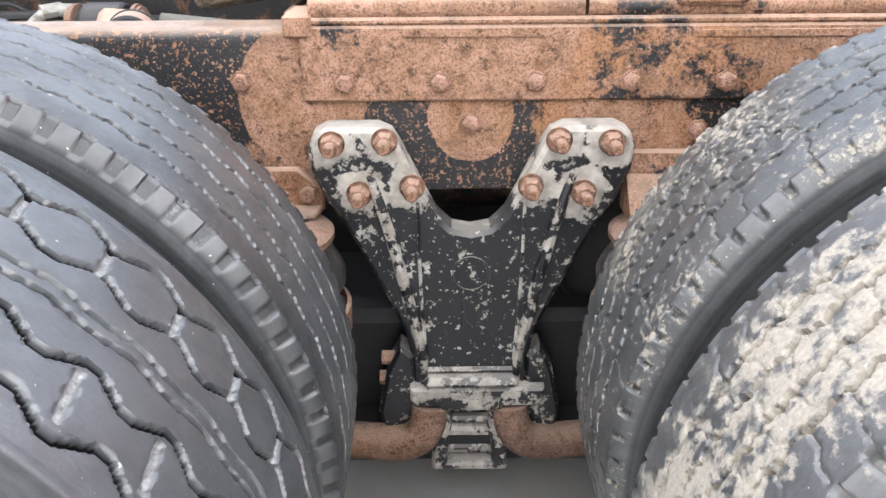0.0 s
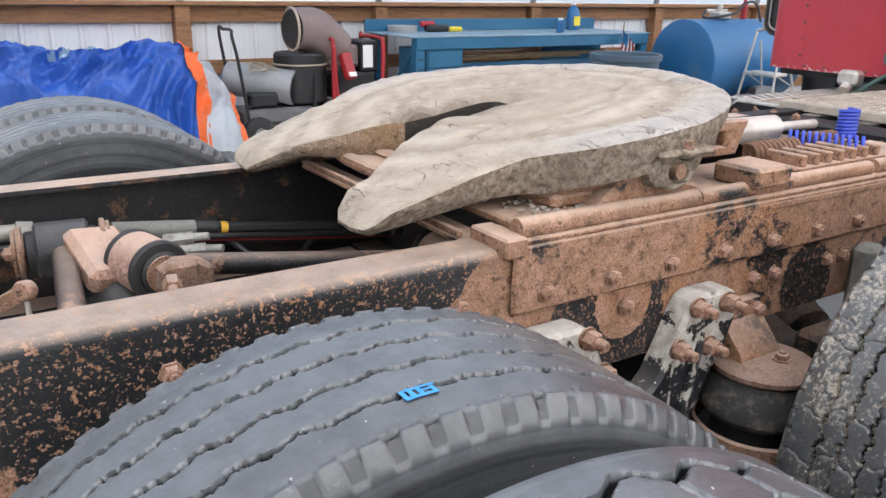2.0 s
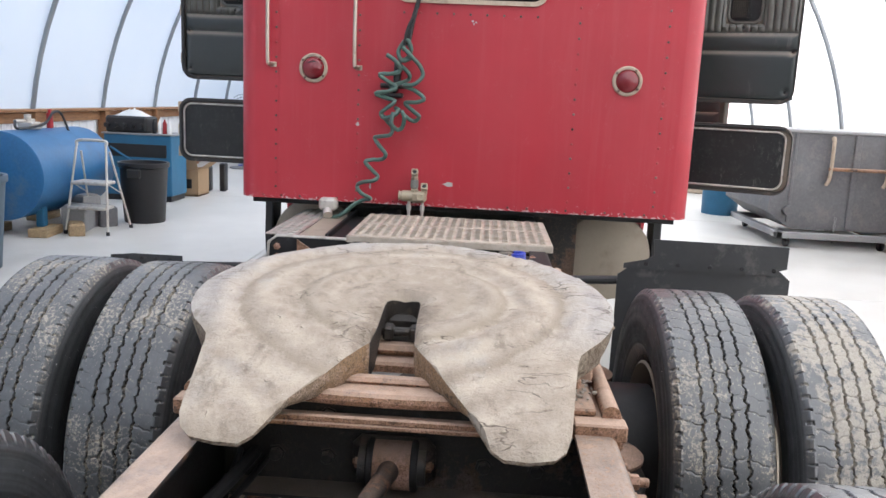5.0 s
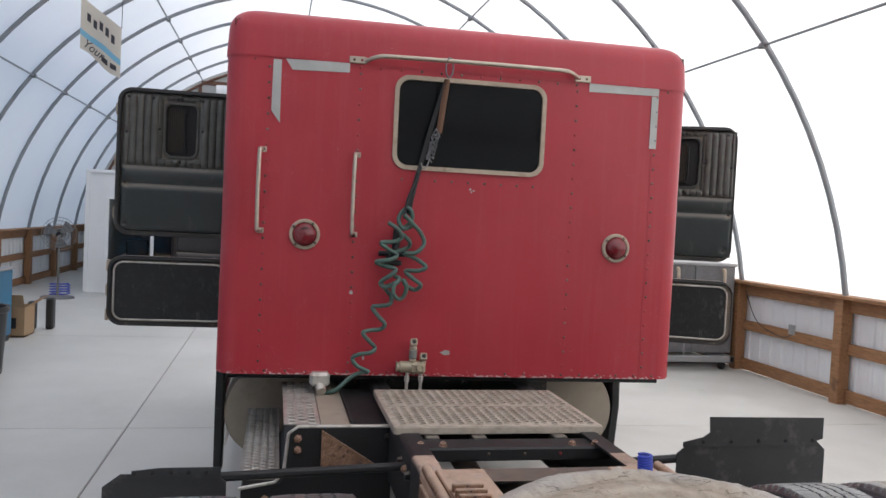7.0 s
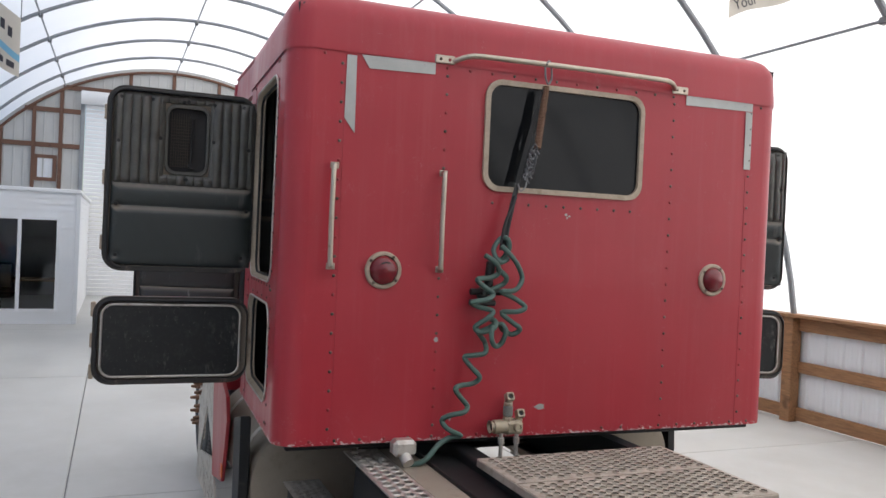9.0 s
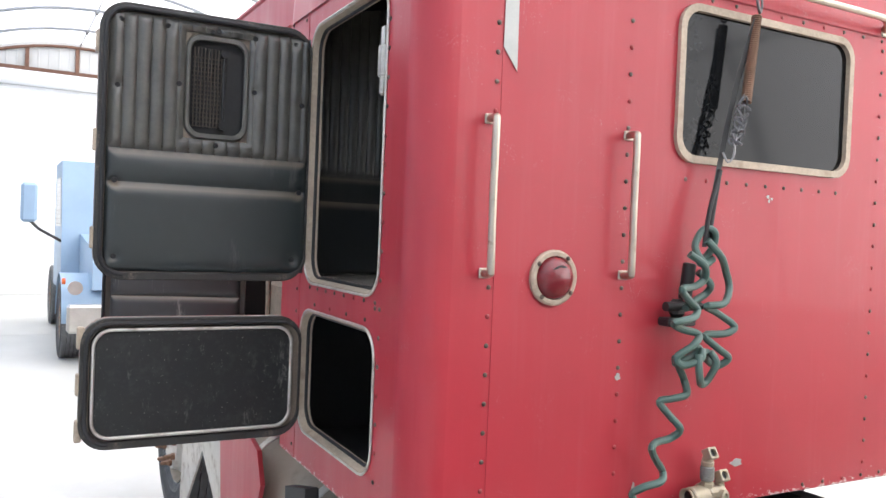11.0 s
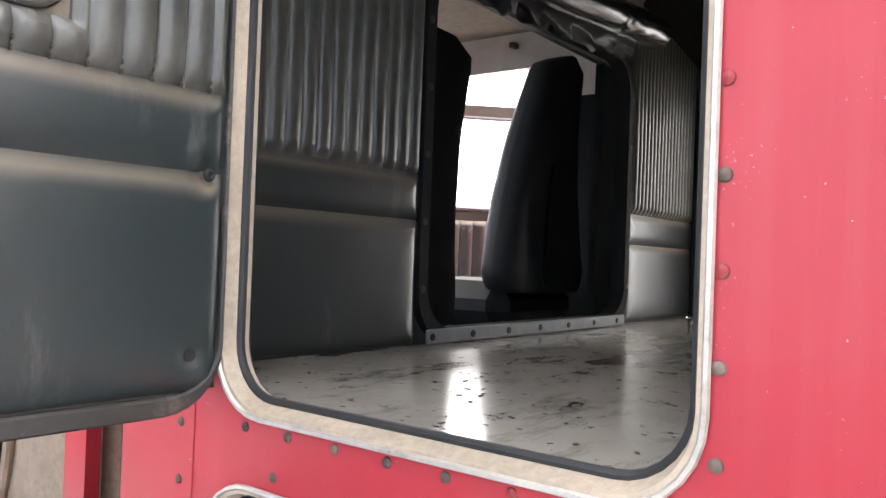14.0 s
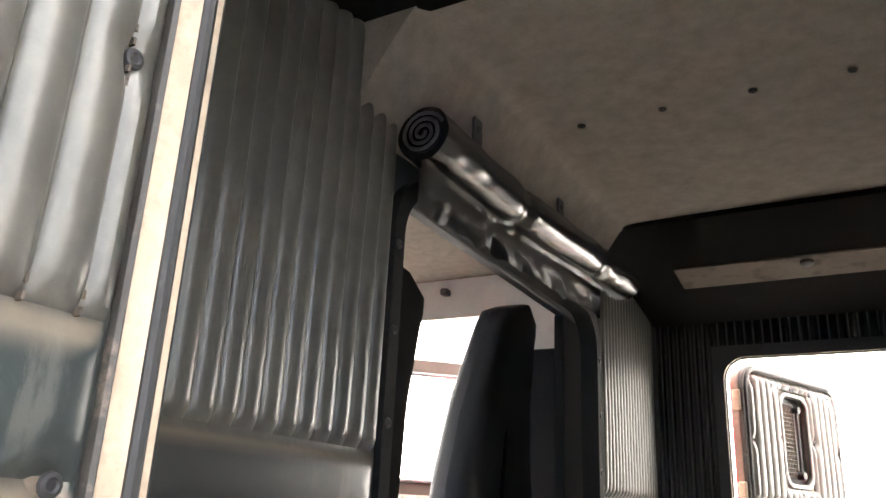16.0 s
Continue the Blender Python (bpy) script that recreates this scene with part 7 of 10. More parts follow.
part("roof_cap", cap, "red_box", sleeper, "rounded red roof cap", sharp=50)
part("bottom_sill", Build().box(SX0 + 0.07, SY0 + 0.06, SZ0 - 0.035, SX1, SY1 - 0.06, SZ0 + 0.012, 0.004), "shell", sleeper)
part("side_seam", Build().box(3.547, SY1, SZ0, 3.550, SY1 + 0.002, SZ1, 0.001), "red_box", sleeper)

for y in (2.706, 0.668):
    part("panel_seam", Build().box(SX0 - 0.0016, y - 0.0014, SZ0 + 0.002, SX0 + 0.002, y + 0.0014, SZ1 - 0.006, 0), "red", sleeper, "thin seam between the panels")

# rivets
riv = []
for y in (2.722, 2.268, 1.11, 0.652):
    z = 1.086
    while z < SZ1 - 0.02:
        riv.append(((SX0 - 0.001, y, z), (-1, 0, 0)))
        z += 0.078
y = SY0 + 0.13
while y < SY1 - 0.1:
    riv.append(((SX0, y, SZ1 - 0.018), (-1, 0, 0)))
    if not 1.5 < y < 1.9:
        riv.append(((SX0, y, SZ0 + 0.018), (-1, 0, 0)))
    y += 0.105
for k in range(9):
    riv.append(((SX0, 1.33 + 0.088 * k, 2.045), (-1, 0, 0)))
z = 1.064
while z < SZ1:
    riv.append(((2.827, SY1, z), (0, 1, 0)))
    riv.append(((3.58, SY1, z), (0, 1, 0)))
    if not (LOW[2] - 0.02 < z < LOW[3] + 0.02 or UP[2] - 0.02 < z < UP[3] + 0.02):
        riv.append(((2.86, SY1, z), (0, 1, 0)))
    z += 0.0808
for k in range(8):
    riv.append(((2.86 + 0.0825 * k, SY1, 1.645), (0, 1, 0)))
    if k % 2 == 0:
        riv.append(((2.93 + 0.075 * k, SY1, 1.59), (0, 1, 0)))
for p, ax in riv:
    part("rivet", RIVET, None, sleeper, m=along(p, ax))

# rear window
win = Build().prism(rounded(0.81, 0.485, 0.075, 6, 1.685, 2.338), 0.022, Matrix.Translation((SX0 - 0.014, 0, 0)) @ FACE_YZ, holes=[rounded(0.765, 0.44, 0.058, 6, 1.685, 2.338)])
rw = part("rear_window", win, "tan", sleeper, "dark rear window in a rounded aluminium frame")
part("pane", Build().prism(rounded(0.77, 0.445, 0.055, 6, 1.685, 2.338), 0.008, Matrix.Translation((SX0 + 0.002, 0, 0)) @ FACE_YZ), "dark_pane", rw)

# grab handles, lamps, top bar, tape
for y in (2.742, 2.272):
    g = part("grab_handle", Build().tube(smooth_path([(SX0 - 0.004, y, 1.748), (SX0 - 0.046, y + 0.006, 1.75), (SX0 - 0.057, y + 0.010, 1.772), (SX0 - 0.058, y + 0.012, 1.95), (SX0 - 0.057, y + 0.010, 2.132), (SX0 - 0.046, y + 0.006, 2.153), (SX0 - 0.004, y, 2.155)], 5), 0.0105, 12), "handle", sleeper, "worn metal grab handle")
    for z in (1.748, 2.155):
        part("handle_foot", Build().box(SX0 - 0.007, y - 0.022, z - 0.014, SX0 - 0.001, y + 0.014, z + 0.014, 0.003), "handle", g)
        bolts(g, [(SX0 - 0.007, y - 0.006, z)], (-1, 0, 0), RIVET, "screw")
for y in (2.516, 0.845):
    lamp = part("tail_lamp", Build().lathe([(0, 0.078), (0.010, 0.078), (0.015, 0.072), (0.015, 0.062), (0.010, 0.060)], (SX0, y, 1.738), (-1, 0, 0), 36), "tan", sleeper, "round red lamp in a pale bezel")
    part("lens", Build().lathe([(0.0, 0.062), (0.012, 0.060), (0.024, 0.0545), (0.033, 0.045), (0.039, 0.032), (0.042, 0.020), (0.045, 0.013), (0.046, 0.006), (0.046, 0)], (SX0, y, 1.738), (-1, 0, 0), 32), "lens", lamp)
    bolts(lamp, [(SX0 - 0.016, y + 0.068 * math.cos(a), 1.738 + 0.068 * math.sin(a)) for a in (0.6, 2.2, 3.8, 5.4)], (-1, 0, 0), RIVET, "screw")
    if y > C:
        part("lens_crack", Build().prism([(y + 0.026, 1.762), (y + 0.012, 1.771), (y - 0.004, 1.775), (y - 0.022, 1.769), (y - 0.010, 1.767), (y + 0.004, 1.769), (y + 0.008, 1.764)][::-1], 0.006, Matrix.Translation((SX0 - 0.040, 0, 0)) @ FACE_YZ), "black", lamp, "dark hole broken into the lens")
bar = part("hose_bar", Build().tube(smooth_path([(SX0 - 0.008, 2.245, 2.632), (SX0 - 0.05, 2.19, 2.65), (SX0 - 0.06, 2.1, 2.655), (SX0 - 0.06, 1.68, 2.66), (SX0 - 0.06, 1.26, 2.66), (SX0 - 0.05, 1.17, 2.655), (SX0 - 0.008, 1.115, 2.637)], 5), 0.0115, 12), "handle", sleeper, "bent worn metal bar that carries the hose")
for y in (2.285, 1.085):
    part("bar_foot", Build().box(SX0 - 0.012, y - 0.045, 2.617, SX0 - 0.002, y + 0.045, 2.653, 0.004), "handle", bar)
    bolts(bar, [(SX0 - 0.012, y + 0.02, 2.635), (SX0 - 0.012, y - 0.02, 2.635)], (-1, 0, 0), RIVET, "screw")
for out in ([(2.705, 2.605), (2.665, 2.605), (2.662, 2.29), (2.707, 2.35)], [(2.645, 2.612), (2.325, 2.618), (2.325, 2.568), (2.61, 2.56)], [(1.045, 2.62), (0.645, 2.625), (0.645, 2.577), (1.045, 2.57)], [(0.685, 2.573), (0.645, 2.573), (0.645, 2.29), (0.685, 2.29)]):
    part("tape_strip", Build().prism(out[::-1], 0.0015, Matrix.Translation((SX0 - 0.0042, 0, 0)) @ FACE_YZ), "tape", sleeper, "silver tape strip")
for y, z, w, h in ((1.756, 1.147, 0.026, 0.013), (1.668, 2.012, 0.007, 0.006), (1.650, 2.006, 0.006, 0.004), (1.662, 1.998, 0.004, 0.006), (2.268, 1.45, 0.010, 0.011), (2.19, 1.115, 0.006, 0.016)):
    part("paint_scar", Build().prism([(y + w * math.cos(a) * (1 + 0.35 * math.sin(3 * a + y)), z + h * math.sin(a) * (1 + 0.35 * math.cos(5 * a))) for a in [2 * math.pi * i / 12 for i in range(12)]], 0.0014, Matrix.Translation((SX0 - 0.0024, 0, 0)) @ FACE_YZ), "tape", sleeper, "chipped paint patch showing bare metal")

# air fittings under the rear edge
fx = SX0 - 0.05
gf = part("air_fitting", Build().cyl((fx, 2.008, 1.078), (fx, 1.935, 1.078), 0.030, seg=18, c=0.004).box(fx - 0.03, 1.872, 1.045, fx + 0.045, 1.955, 1.105, 0.012).cyl((fx, 1.938, 1.09), (fx, 1.938, 1.118), 0.022, seg=6, c=0.003), "brass", sleeper, "dusty brass air line fittings")
part("open_end", Build().lathe([(0.0, 0.0), (0.0, 0.022), (0.012, 0.024), (0.016, 0.029), (0.0165, 0.025), (0.008, 0.020)], (fx, 2.006, 1.078), (0, 1, 0), 18), "brass", gf)
part("fitting_hole", Build().lathe([(0, 0.0), (0, 0.0195)], (fx, 2.0095, 1.078), (0, 1, 0), 16), "black", gf)
for y, z0, z1, r, sleeve in ((1.938, 1.116, 1.196, 0.020, True), (1.884, 1.09, 1.122, 0.017, False)):
    part("fitting_stem", Build().cyl((fx, y, z0), (fx, y, z1), r * 0.86, seg=16, c=0.003).cyl((fx, y, z1 - 0.028), (fx, y, z1 - 0.014), r, seg=14, c=0.002), "brass", gf)
    if sleeve:
        part("stem_sleeve", Build().cyl((fx, y, z0 + 0.006), (fx, y, z0 + 0.052), r * 1.08, seg=16, c=0.004), "casting", gf, "dark grey sleeve")
    head = rounded(0.036, 0.036, 0.006, 3, 0, 0)
    hm = Matrix.Translation((fx - 0.012, y, z1 + 0.012)) @ Vector((-0.86, 0, 0.5)).to_track_quat("Z", "Y").to_matrix().to_4x4()
    hd = part("fitting_head", Build().prism(head, 0.030, hm @ Matrix.Translation((0, 0, -0.018)), holes=[rounded(0.022, 0.022, 0.009, 3, 0, 0)], c=0.002), "brass", gf, "square brass head with an open end")
    part("fitting_hole", Build().lathe([(0, 0.0), (0, 0.0125)], tuple(hm @ Vector((0, 0, 0.002))), tuple(hm.to_3x3() @ Vector((0, 0, 1))), 14), "black", hd)
part("fitting_eye", Build().lathe([(0, 0.0), (0, 0.021), (0.014, 0.021), (0.016, 0.018), (0.016, 0.012), (0.010, 0.011), (0.010, 0.0)], (fx - 0.030, 1.905, 1.078), (-1, -0.2, 0.1), 16), "brass", gf)
for y in (1.965, 1.892):
    part("fitting_nipple", Build().cyl((fx, y, 0.92), (fx, y, 1.048), 0.0085, seg=10).cyl((fx, y, 1.0), (fx, y, 1.03), 0.014, seg=6, c=0.002), "alu", gf)
part("socket_box", Build().box(SX0 - 0.085, 2.36, 0.975, SX0 - 0.01, 2.46, 1.045, 0.015).cyl((SX0 - 0.06, 2.41, 0.985), (SX0 - 0.10, 2.40, 0.955), 0.025, seg=14), "alu", sleeper, "pale trailer plug socket")

# the green hose hanging from the bar: a strap, a bunch of coils, then the tail to the socket
hx = SX0 - 0.065


def strand(pts, depth, lean=0.012):
    """A length of hose through points across and up, swaying to and from the wall."""
    return smooth_path([(hx - depth - lean * math.sin(1.9 * k), y, z) for k, (y, z) in enumerate(pts)], 5)


tail = strand([(2.055, 1.546), (2.033, 1.536), (2.053, 1.51), (2.105, 1.492), (2.128, 1.515), (2.097, 1.477), (2.068, 1.442), (2.075, 1.404), (2.127, 1.393), (2.161, 1.383), (2.133, 1.343), (2.096, 1.302), (2.116, 1.272), (2.174, 1.265), (2.205, 1.253), (2.171, 1.212),
               (2.138, 1.176), (2.161, 1.154), (2.22, 1.143), (2.25, 1.119), (2.225, 1.083), (2.17, 1.056), (2.215, 1.045), (2.267, 1.015), (2.327, 0.962), (2.377, 0.943), (2.415, 0.948)], 0.012)
hose = part("coiled_hose", Build().tube(tail, 0.0112, 10), "hose_green", sleeper, "tangled green coiled air hose hung from the bar")
for pts, depth in (([(1.981, 1.805), (2.026, 1.791), (2.048, 1.841), (2.015, 1.893), (1.99, 1.886), (1.98, 1.843), (2.005, 1.804), (2.04, 1.79)], 0.008),
                   ([(2.103, 1.818), (2.053, 1.785), (2.032, 1.745), (2.071, 1.723), (2.137, 1.716), (2.102, 1.687), (2.052, 1.655), (2.086, 1.632), (2.156, 1.618), (2.111, 1.598), (2.054, 1.582), (2.082, 1.553), (2.128, 1.515), (2.105, 1.492), (2.053, 1.51), (2.033, 1.536)], 0.035),
                   ([(2.022, 1.86), (1.973, 1.813), (1.93, 1.768), (1.914, 1.718), (1.953, 1.673), (2.012, 1.664), (1.951, 1.64), (1.90, 1.602), (1.934, 1.581), (2.002, 1.575), (1.96, 1.537), (1.922, 1.507), (1.951, 1.481), (1.999, 1.506), (2.014, 1.531)], 0.022),
                   ([(2.014, 1.531), (1.998, 1.498), (2.009, 1.447), (2.036, 1.434), (2.064, 1.465), (2.059, 1.523)], 0.045),
                   ([(2.03, 1.765), (1.988, 1.728), (1.989, 1.698), (2.034, 1.676), (2.087, 1.657)], 0.0)):
    part("hose_coil", Build().tube(strand(pts, depth), 0.0112, 10), "hose_green", hose)
strap = Build()
strap_pts = smooth_path([(SX0 - 0.068, 1.842, 2.546), (SX0 - 0.055, 1.87, 2.43), (SX0 - 0.05, 1.90, 2.32), (SX0 - 0.05, 1.933, 2.178), (SX0 - 0.055, 1.956, 2.087), (hx, 1.993, 1.945), (hx, 2.01, 1.87)], 5)
strap.grid(len(strap_pts), 5, lambda i, j: (strap_pts[i].x - (0.004 if j in (1, 2, 3) else 0.0), strap_pts[i].y + (0.0, -0.011, 0.0, 0.011, 0.0)[j], strap_pts[i].z + (0.0, -0.003, 0.0, 0.003, 0.0)[j]))
part("hanger_strap", strap.tube(smooth_path([(SX0 - 0.06, 1.956, 2.075), (hx, 1.982, 1.95), (hx, 1.995, 1.86)], 5), 0.009, 8).tube(smooth_path([(SX0 - 0.058, 1.95, 2.075), (hx - 0.01, 2.005, 1.95), (hx - 0.01, 2.02, 1.84)], 5), 0.007, 8), "rubber", hose, "black rubber strap that holds the hose")
part("hanger_spring", Build().tube(coil((SX0 - 0.065, 1.832, 2.56), (SX0 - 0.065, 1.861, 2.29), 0.013, 44), 0.0035, 5), "spring", hose, "rusty tension spring")
wire = [(SX0 - 0.068 + 0.016 * math.sin(k * 2.1), 1.872 + 0.018 * math.sin(k * 1.37) + 0.0007 * k, 2.295 - 0.0030 * k + 0.018 * math.cos(k * 2.9)) for k in range(50)]
part("wire_tangle", Build().tube(smooth_path(wire, 3), 0.0034, 5), "steel_dark", hose, "tangled dark wire under the spring")
part("hook", Build().tube(smooth_path([(SX0 - 0.06, 1.838, 2.655), (SX0 - 0.075, 1.842, 2.60), (SX0 - 0.07, 1.825, 2.572), (SX0 - 0.06, 1.805, 2.60), (SX0 - 0.05, 1.803, 2.65), (SX0 - 0.06, 1.82, 2.675), (SX0 - 0.073, 1.838, 2.655)], 5), 0.0045, 6), "steel_dark", hose)
part("lower_hook", Build().tube(smooth_path([(SX0 - 0.068, 1.905, 2.155), (SX0 - 0.075, 1.915, 2.12), (SX0 - 0.072, 1.935, 2.10), (SX0 - 0.06, 1.945, 2.13)], 5), 0.0035, 6), "steel_grey", hose)
part("cable_plug", Build().cyl((SX0 - 0.04, 2.055, 1.68), (SX0 - 0.05, 2.05, 1.79), 0.02, seg=14, c=0.004).box(SX0 - 0.06, 2.02, 1.60, SX0 - 0.004, 2.13, 1.625, 0.006).box(SX0 - 0.05, 2.05, 1.625, SX0 - 0.012, 2.10, 1.68, 0.012).cyl((SX0 - 0.05, 2.0, 1.66), (SX0 - 0.05, 2.14, 1.66), 0.014, seg=12), "black", hose)


# ---- upholstered panels ----
def padded(w, h, splits, pleat, pleat_from, well=None, puff=0.016, nu=None, slack=0.0, dimples=()):
    """A padded panel in x (0..w), y (0..h), its face to +z: pads divided at the heights in splits, pleated above pleat_from."""
    nu = nu or max(30, int(w / 0.0020))
    nv = max(30, int(h / 0.008))
    edges = [0.0] + list(splits) + [h]
    b = Build()

    def fn(i, j):
        x, y = w * i / (nu - 1), h * j / (nv - 1)
        k = max(q for q in range(len(edges) - 1) if y >= edges[q] - 1e-9 or q == 0)
        lo, hi = edges[k], edges[k + 1]
        d = min(y - lo, hi - y, x, w - x)
        z = puff * (1 - math.exp(-max(d, 0.0) / 0.014))
        if lo >= pleat_from - 1e-6:
            ph = (x / pleat) % 1.0
            z = z * 0.55 + puff * 0.75 * math.sqrt(max(0.0, math.sin(math.pi * ph))) * min(1.0, max(d, 0) / 0.02)
        z += 0.0020 * noise.noise((x * 4 + slack, y * 4, slack)) + 0.0004 * noise.noise((x * 22, y * 22, slack))
        for dx, dy in dimples:
            z -= 0.011 * math.exp(-((x - dx) ** 2 + (y - dy) ** 2) / 0.0004)
        if well:
            x0, y0, x1, y1 = well
            e = max(abs(x - (x0 + x1) / 2) - (x1 - x0) / 2, abs(y - (y0 + y1) / 2) - (y1 - y0) / 2)
            if e < 0.0:
                z = -0.03
            elif e < 0.02:
                z *= e / 0.02
        return (x, y, z)
    b.grid(nu, nv, fn)
    return b


def hatch_door(name, w, h, label, upper):
    """A hatch door in its own frame: x from the hinge, y up, the padded side to +z."""
    d = part(name, Build().prism(rounded(w, h, 0.085, 7, w / 2, h / 2), 0.026, Matrix.Translation((0, 0, -0.026)), holes=[rounded(w * 0.30, h * 0.39, 0.05, 6, w * 0.53, h * 0.73)] if upper else [], c=0.003), "frame_brown", truck, label)
    part("outer_skin", Build().prism(rounded(w, h, 0.085, 7, w / 2, h / 2), 0.004, Matrix.Translation((0, 0, -0.0305))), "red", d)
    part("edge_frame", Build().prism(rounded(w, h, 0.085, 7, w / 2, h / 2), 0.016, holes=[rounded(w - 0.031, h - 0.05, 0.068, 7, w / 2 + 0.0095, h / 2)], c=0.003), "rim", d)
    ringp = [(x, y, 0.018) for x, y in rounded(w - 0.023, h - 0.035, 0.07, 7, w / 2 + 0.006, h / 2)]
    part("gasket", Build().tube(ringp[6:24], 0.007, 8), "rubber", d)
    if upper:
        well = (w * 0.38, h * 0.535, w * 0.68, h * 0.925)
        wx, wy = (well[0] + well[2]) / 2, (well[1] + well[3]) / 2
        scr = []
        for k in range(5):
            scr += ([(0.06 + (w - 0.11) * k / 4, 0.075)] if k in (0, 4) else []) + [(0.06 + (w - 0.12) * k / 4, h - 0.055)]
        scr += [(0.055, h * 0.36), (w - 0.031, h * 0.353), (0.055, h * 0.7), (w - 0.031, h * 0.70), (wx, well[1] - 0.02), (well[0] - 0.02, wy), (well[2] + 0.02, wy), (wx, well[3] + 0.015)]
        pad = padded(w - 0.033, h - 0.056, (h * 0.353 - 0.028, h * 0.474 - 0.028), 0.0415, h * 0.4, (well[0] - 0.028, well[1] - 0.028, well[2] - 0.028, well[3] - 0.028), slack=2.0, dimples=[(x - 0.028, y - 0.028) for x, y in scr])
        part("padding", pad, "vinyl_door", d, "dark green-black pleated vinyl padding", m=Matrix.Translation((0.028, 0.028, 0.004)))
        wx, wy, ww, wh = (well[0] + well[2]) / 2, (well[1] + well[3]) / 2, well[2] - well[0], well[3] - well[1]
        vent = part("vent", Build().prism(rounded(ww, wh, 0.05, 6, wx, wy), 0.014, Matrix.Translation((0, 0, -0.003)), holes=[rounded(ww - 0.03, wh - 0.035, 0.04, 6, wx, wy)], c=0.004), "vinyl_door", d)
        part("vent_panel", Build().prism(rounded(ww - 0.01, wh - 0.01, 0.045, 6, wx, wy), 0.004, Matrix.Translation((0, 0, -0.0255))), "shell", vent)
        mesh_b = Build()
        for k in range(9):
            mesh_b.box(wx - ww * 0.36 + 0.011 * k, wy - wh * 0.38, -0.014, wx - ww * 0.36 + 0.011 * k + 0.003, wy + wh * 0.38, -0.006, 0)
        for k in range(16):
            mesh_b.box(wx - ww * 0.38, wy - wh * 0.38 + 0.015 * k, -0.011, wx - ww * 0.36 + 0.10, wy - wh * 0.38 + 0.015 * k + 0.003, -0.007, 0)
        part("vent_mesh", mesh_b, "mesh_dark", vent)
        part("vent_handle", Build().tube([(wx + ww * 0.1, wy - wh * 0.36, 0.004), (wx + ww * 0.1, wy + wh * 0.36, 0.004)], 0.006, 8).cyl((wx + ww * 0.1, wy - wh * 0.36, -0.01), (wx + ww * 0.1, wy - wh * 0.36, 0.016), 0.014).cyl((wx + ww * 0.1, wy + wh * 0.33, -0.01), (wx + ww * 0.1, wy + wh * 0.33, 0.016), 0.012), "shell", vent)
        thread = Build()
        for k in range(1, 16):
            x = 0.028 + 0.0415 * k
            for q in range(38):
                y = h * 0.475 + 0.0115 * q
                if y > h - 0.05 or (well[0] - 0.03 < x < well[2] + 0.03 and well[1] - 0.03 < y < well[3] + 0.03):
                    continue
                thread.box(x - 0.0011, y, 0.007, x + 0.0011, y + 0.006, 0.0135, 0)
        tagged(part("stitching", thread, "soffit_brown", d), "brown stitching along the pleats", kind="stuff")
        for x, y in scr:
            part("screw", SCREW, None, d, m=Matrix.Translation((x, y, 0.0105)))
    else:
        part("inner_panel", Build().prism(rounded(w - 0.06, h - 0.06, 0.06, 7, w / 2, h / 2), 0.008, Matrix.Translation((0, 0, 0.0)), c=0.003), "door_panel", d, "scuffed black inner panel")
        part("trim_ring", Build().tube([(x, y, 0.016) for x, y in rounded(w - 0.075, h - 0.075, 0.055, 7, w / 2, h / 2)], 0.006, 8, closed=True), "alu", d)
    for y in (h * 0.15, h * 0.5, h * 0.85):
        part("latch_plate", Build().box(-0.010, y - 0.035, -0.02, 0.012, y + 0.035, 0.008, 0.004), "tan", d)
    return d


SCREW = mesh_of("screw", Build().lathe([(0, 0.009), (0.0025, 0.008), (0.0034, 0.005), (0.0018, 0.0035), (0.0018, 0)], seg=12), "shell")
DOOR_W, LOW_W, DOOR_H, LOW_H = 0.685, 0.712, 0.875, 0.42
up_door = hatch_door("sleeper_door", DOOR_W, DOOR_H, "open sleeper hatch door with pleated black padding", True)
low_door = hatch_door("locker_door", LOW_W, LOW_H, "open locker door with scuffed black inner panel", False)
# door frames: local x along the door, local y up, local z (the padding) to the back of the truck
def swung(x, y, z, ux):
    """ux: the way of the door's local x in plan."""
    u = Vector((*ux, 0)).normalized()
    return Matrix.Translation((x, y, z)) @ Matrix((u, Vector((0, 0, 1)), u.cross(Vector((0, 0, 1))))).transposed().to_4x4()


YAW = Matrix.Translation((SX0, C, 0)) @ Matrix.Rotation(radians(-1.6), 4, "Z") @ Matrix.Translation((-SX0, -C, 0))      # the box sits slightly askew on the frame
sleeper.matrix_basis = YAW
up_door.matrix_basis = YAW @ swung(3.497, SY1 + 0.006 + DOOR_W, 1.662, (0, -1))
low_door.matrix_basis = YAW @ swung(3.505, SY1 + 0.006 + LOW_W, 1.12, (0, -1))
for d, z in ((up_door, 1.66), (low_door, 1.115)):
    copy_thing(d, YAW @ swung(3.495, SY0 - 0.042, z, (-math.cos(radians(69)), -math.sin(radians(69)))))

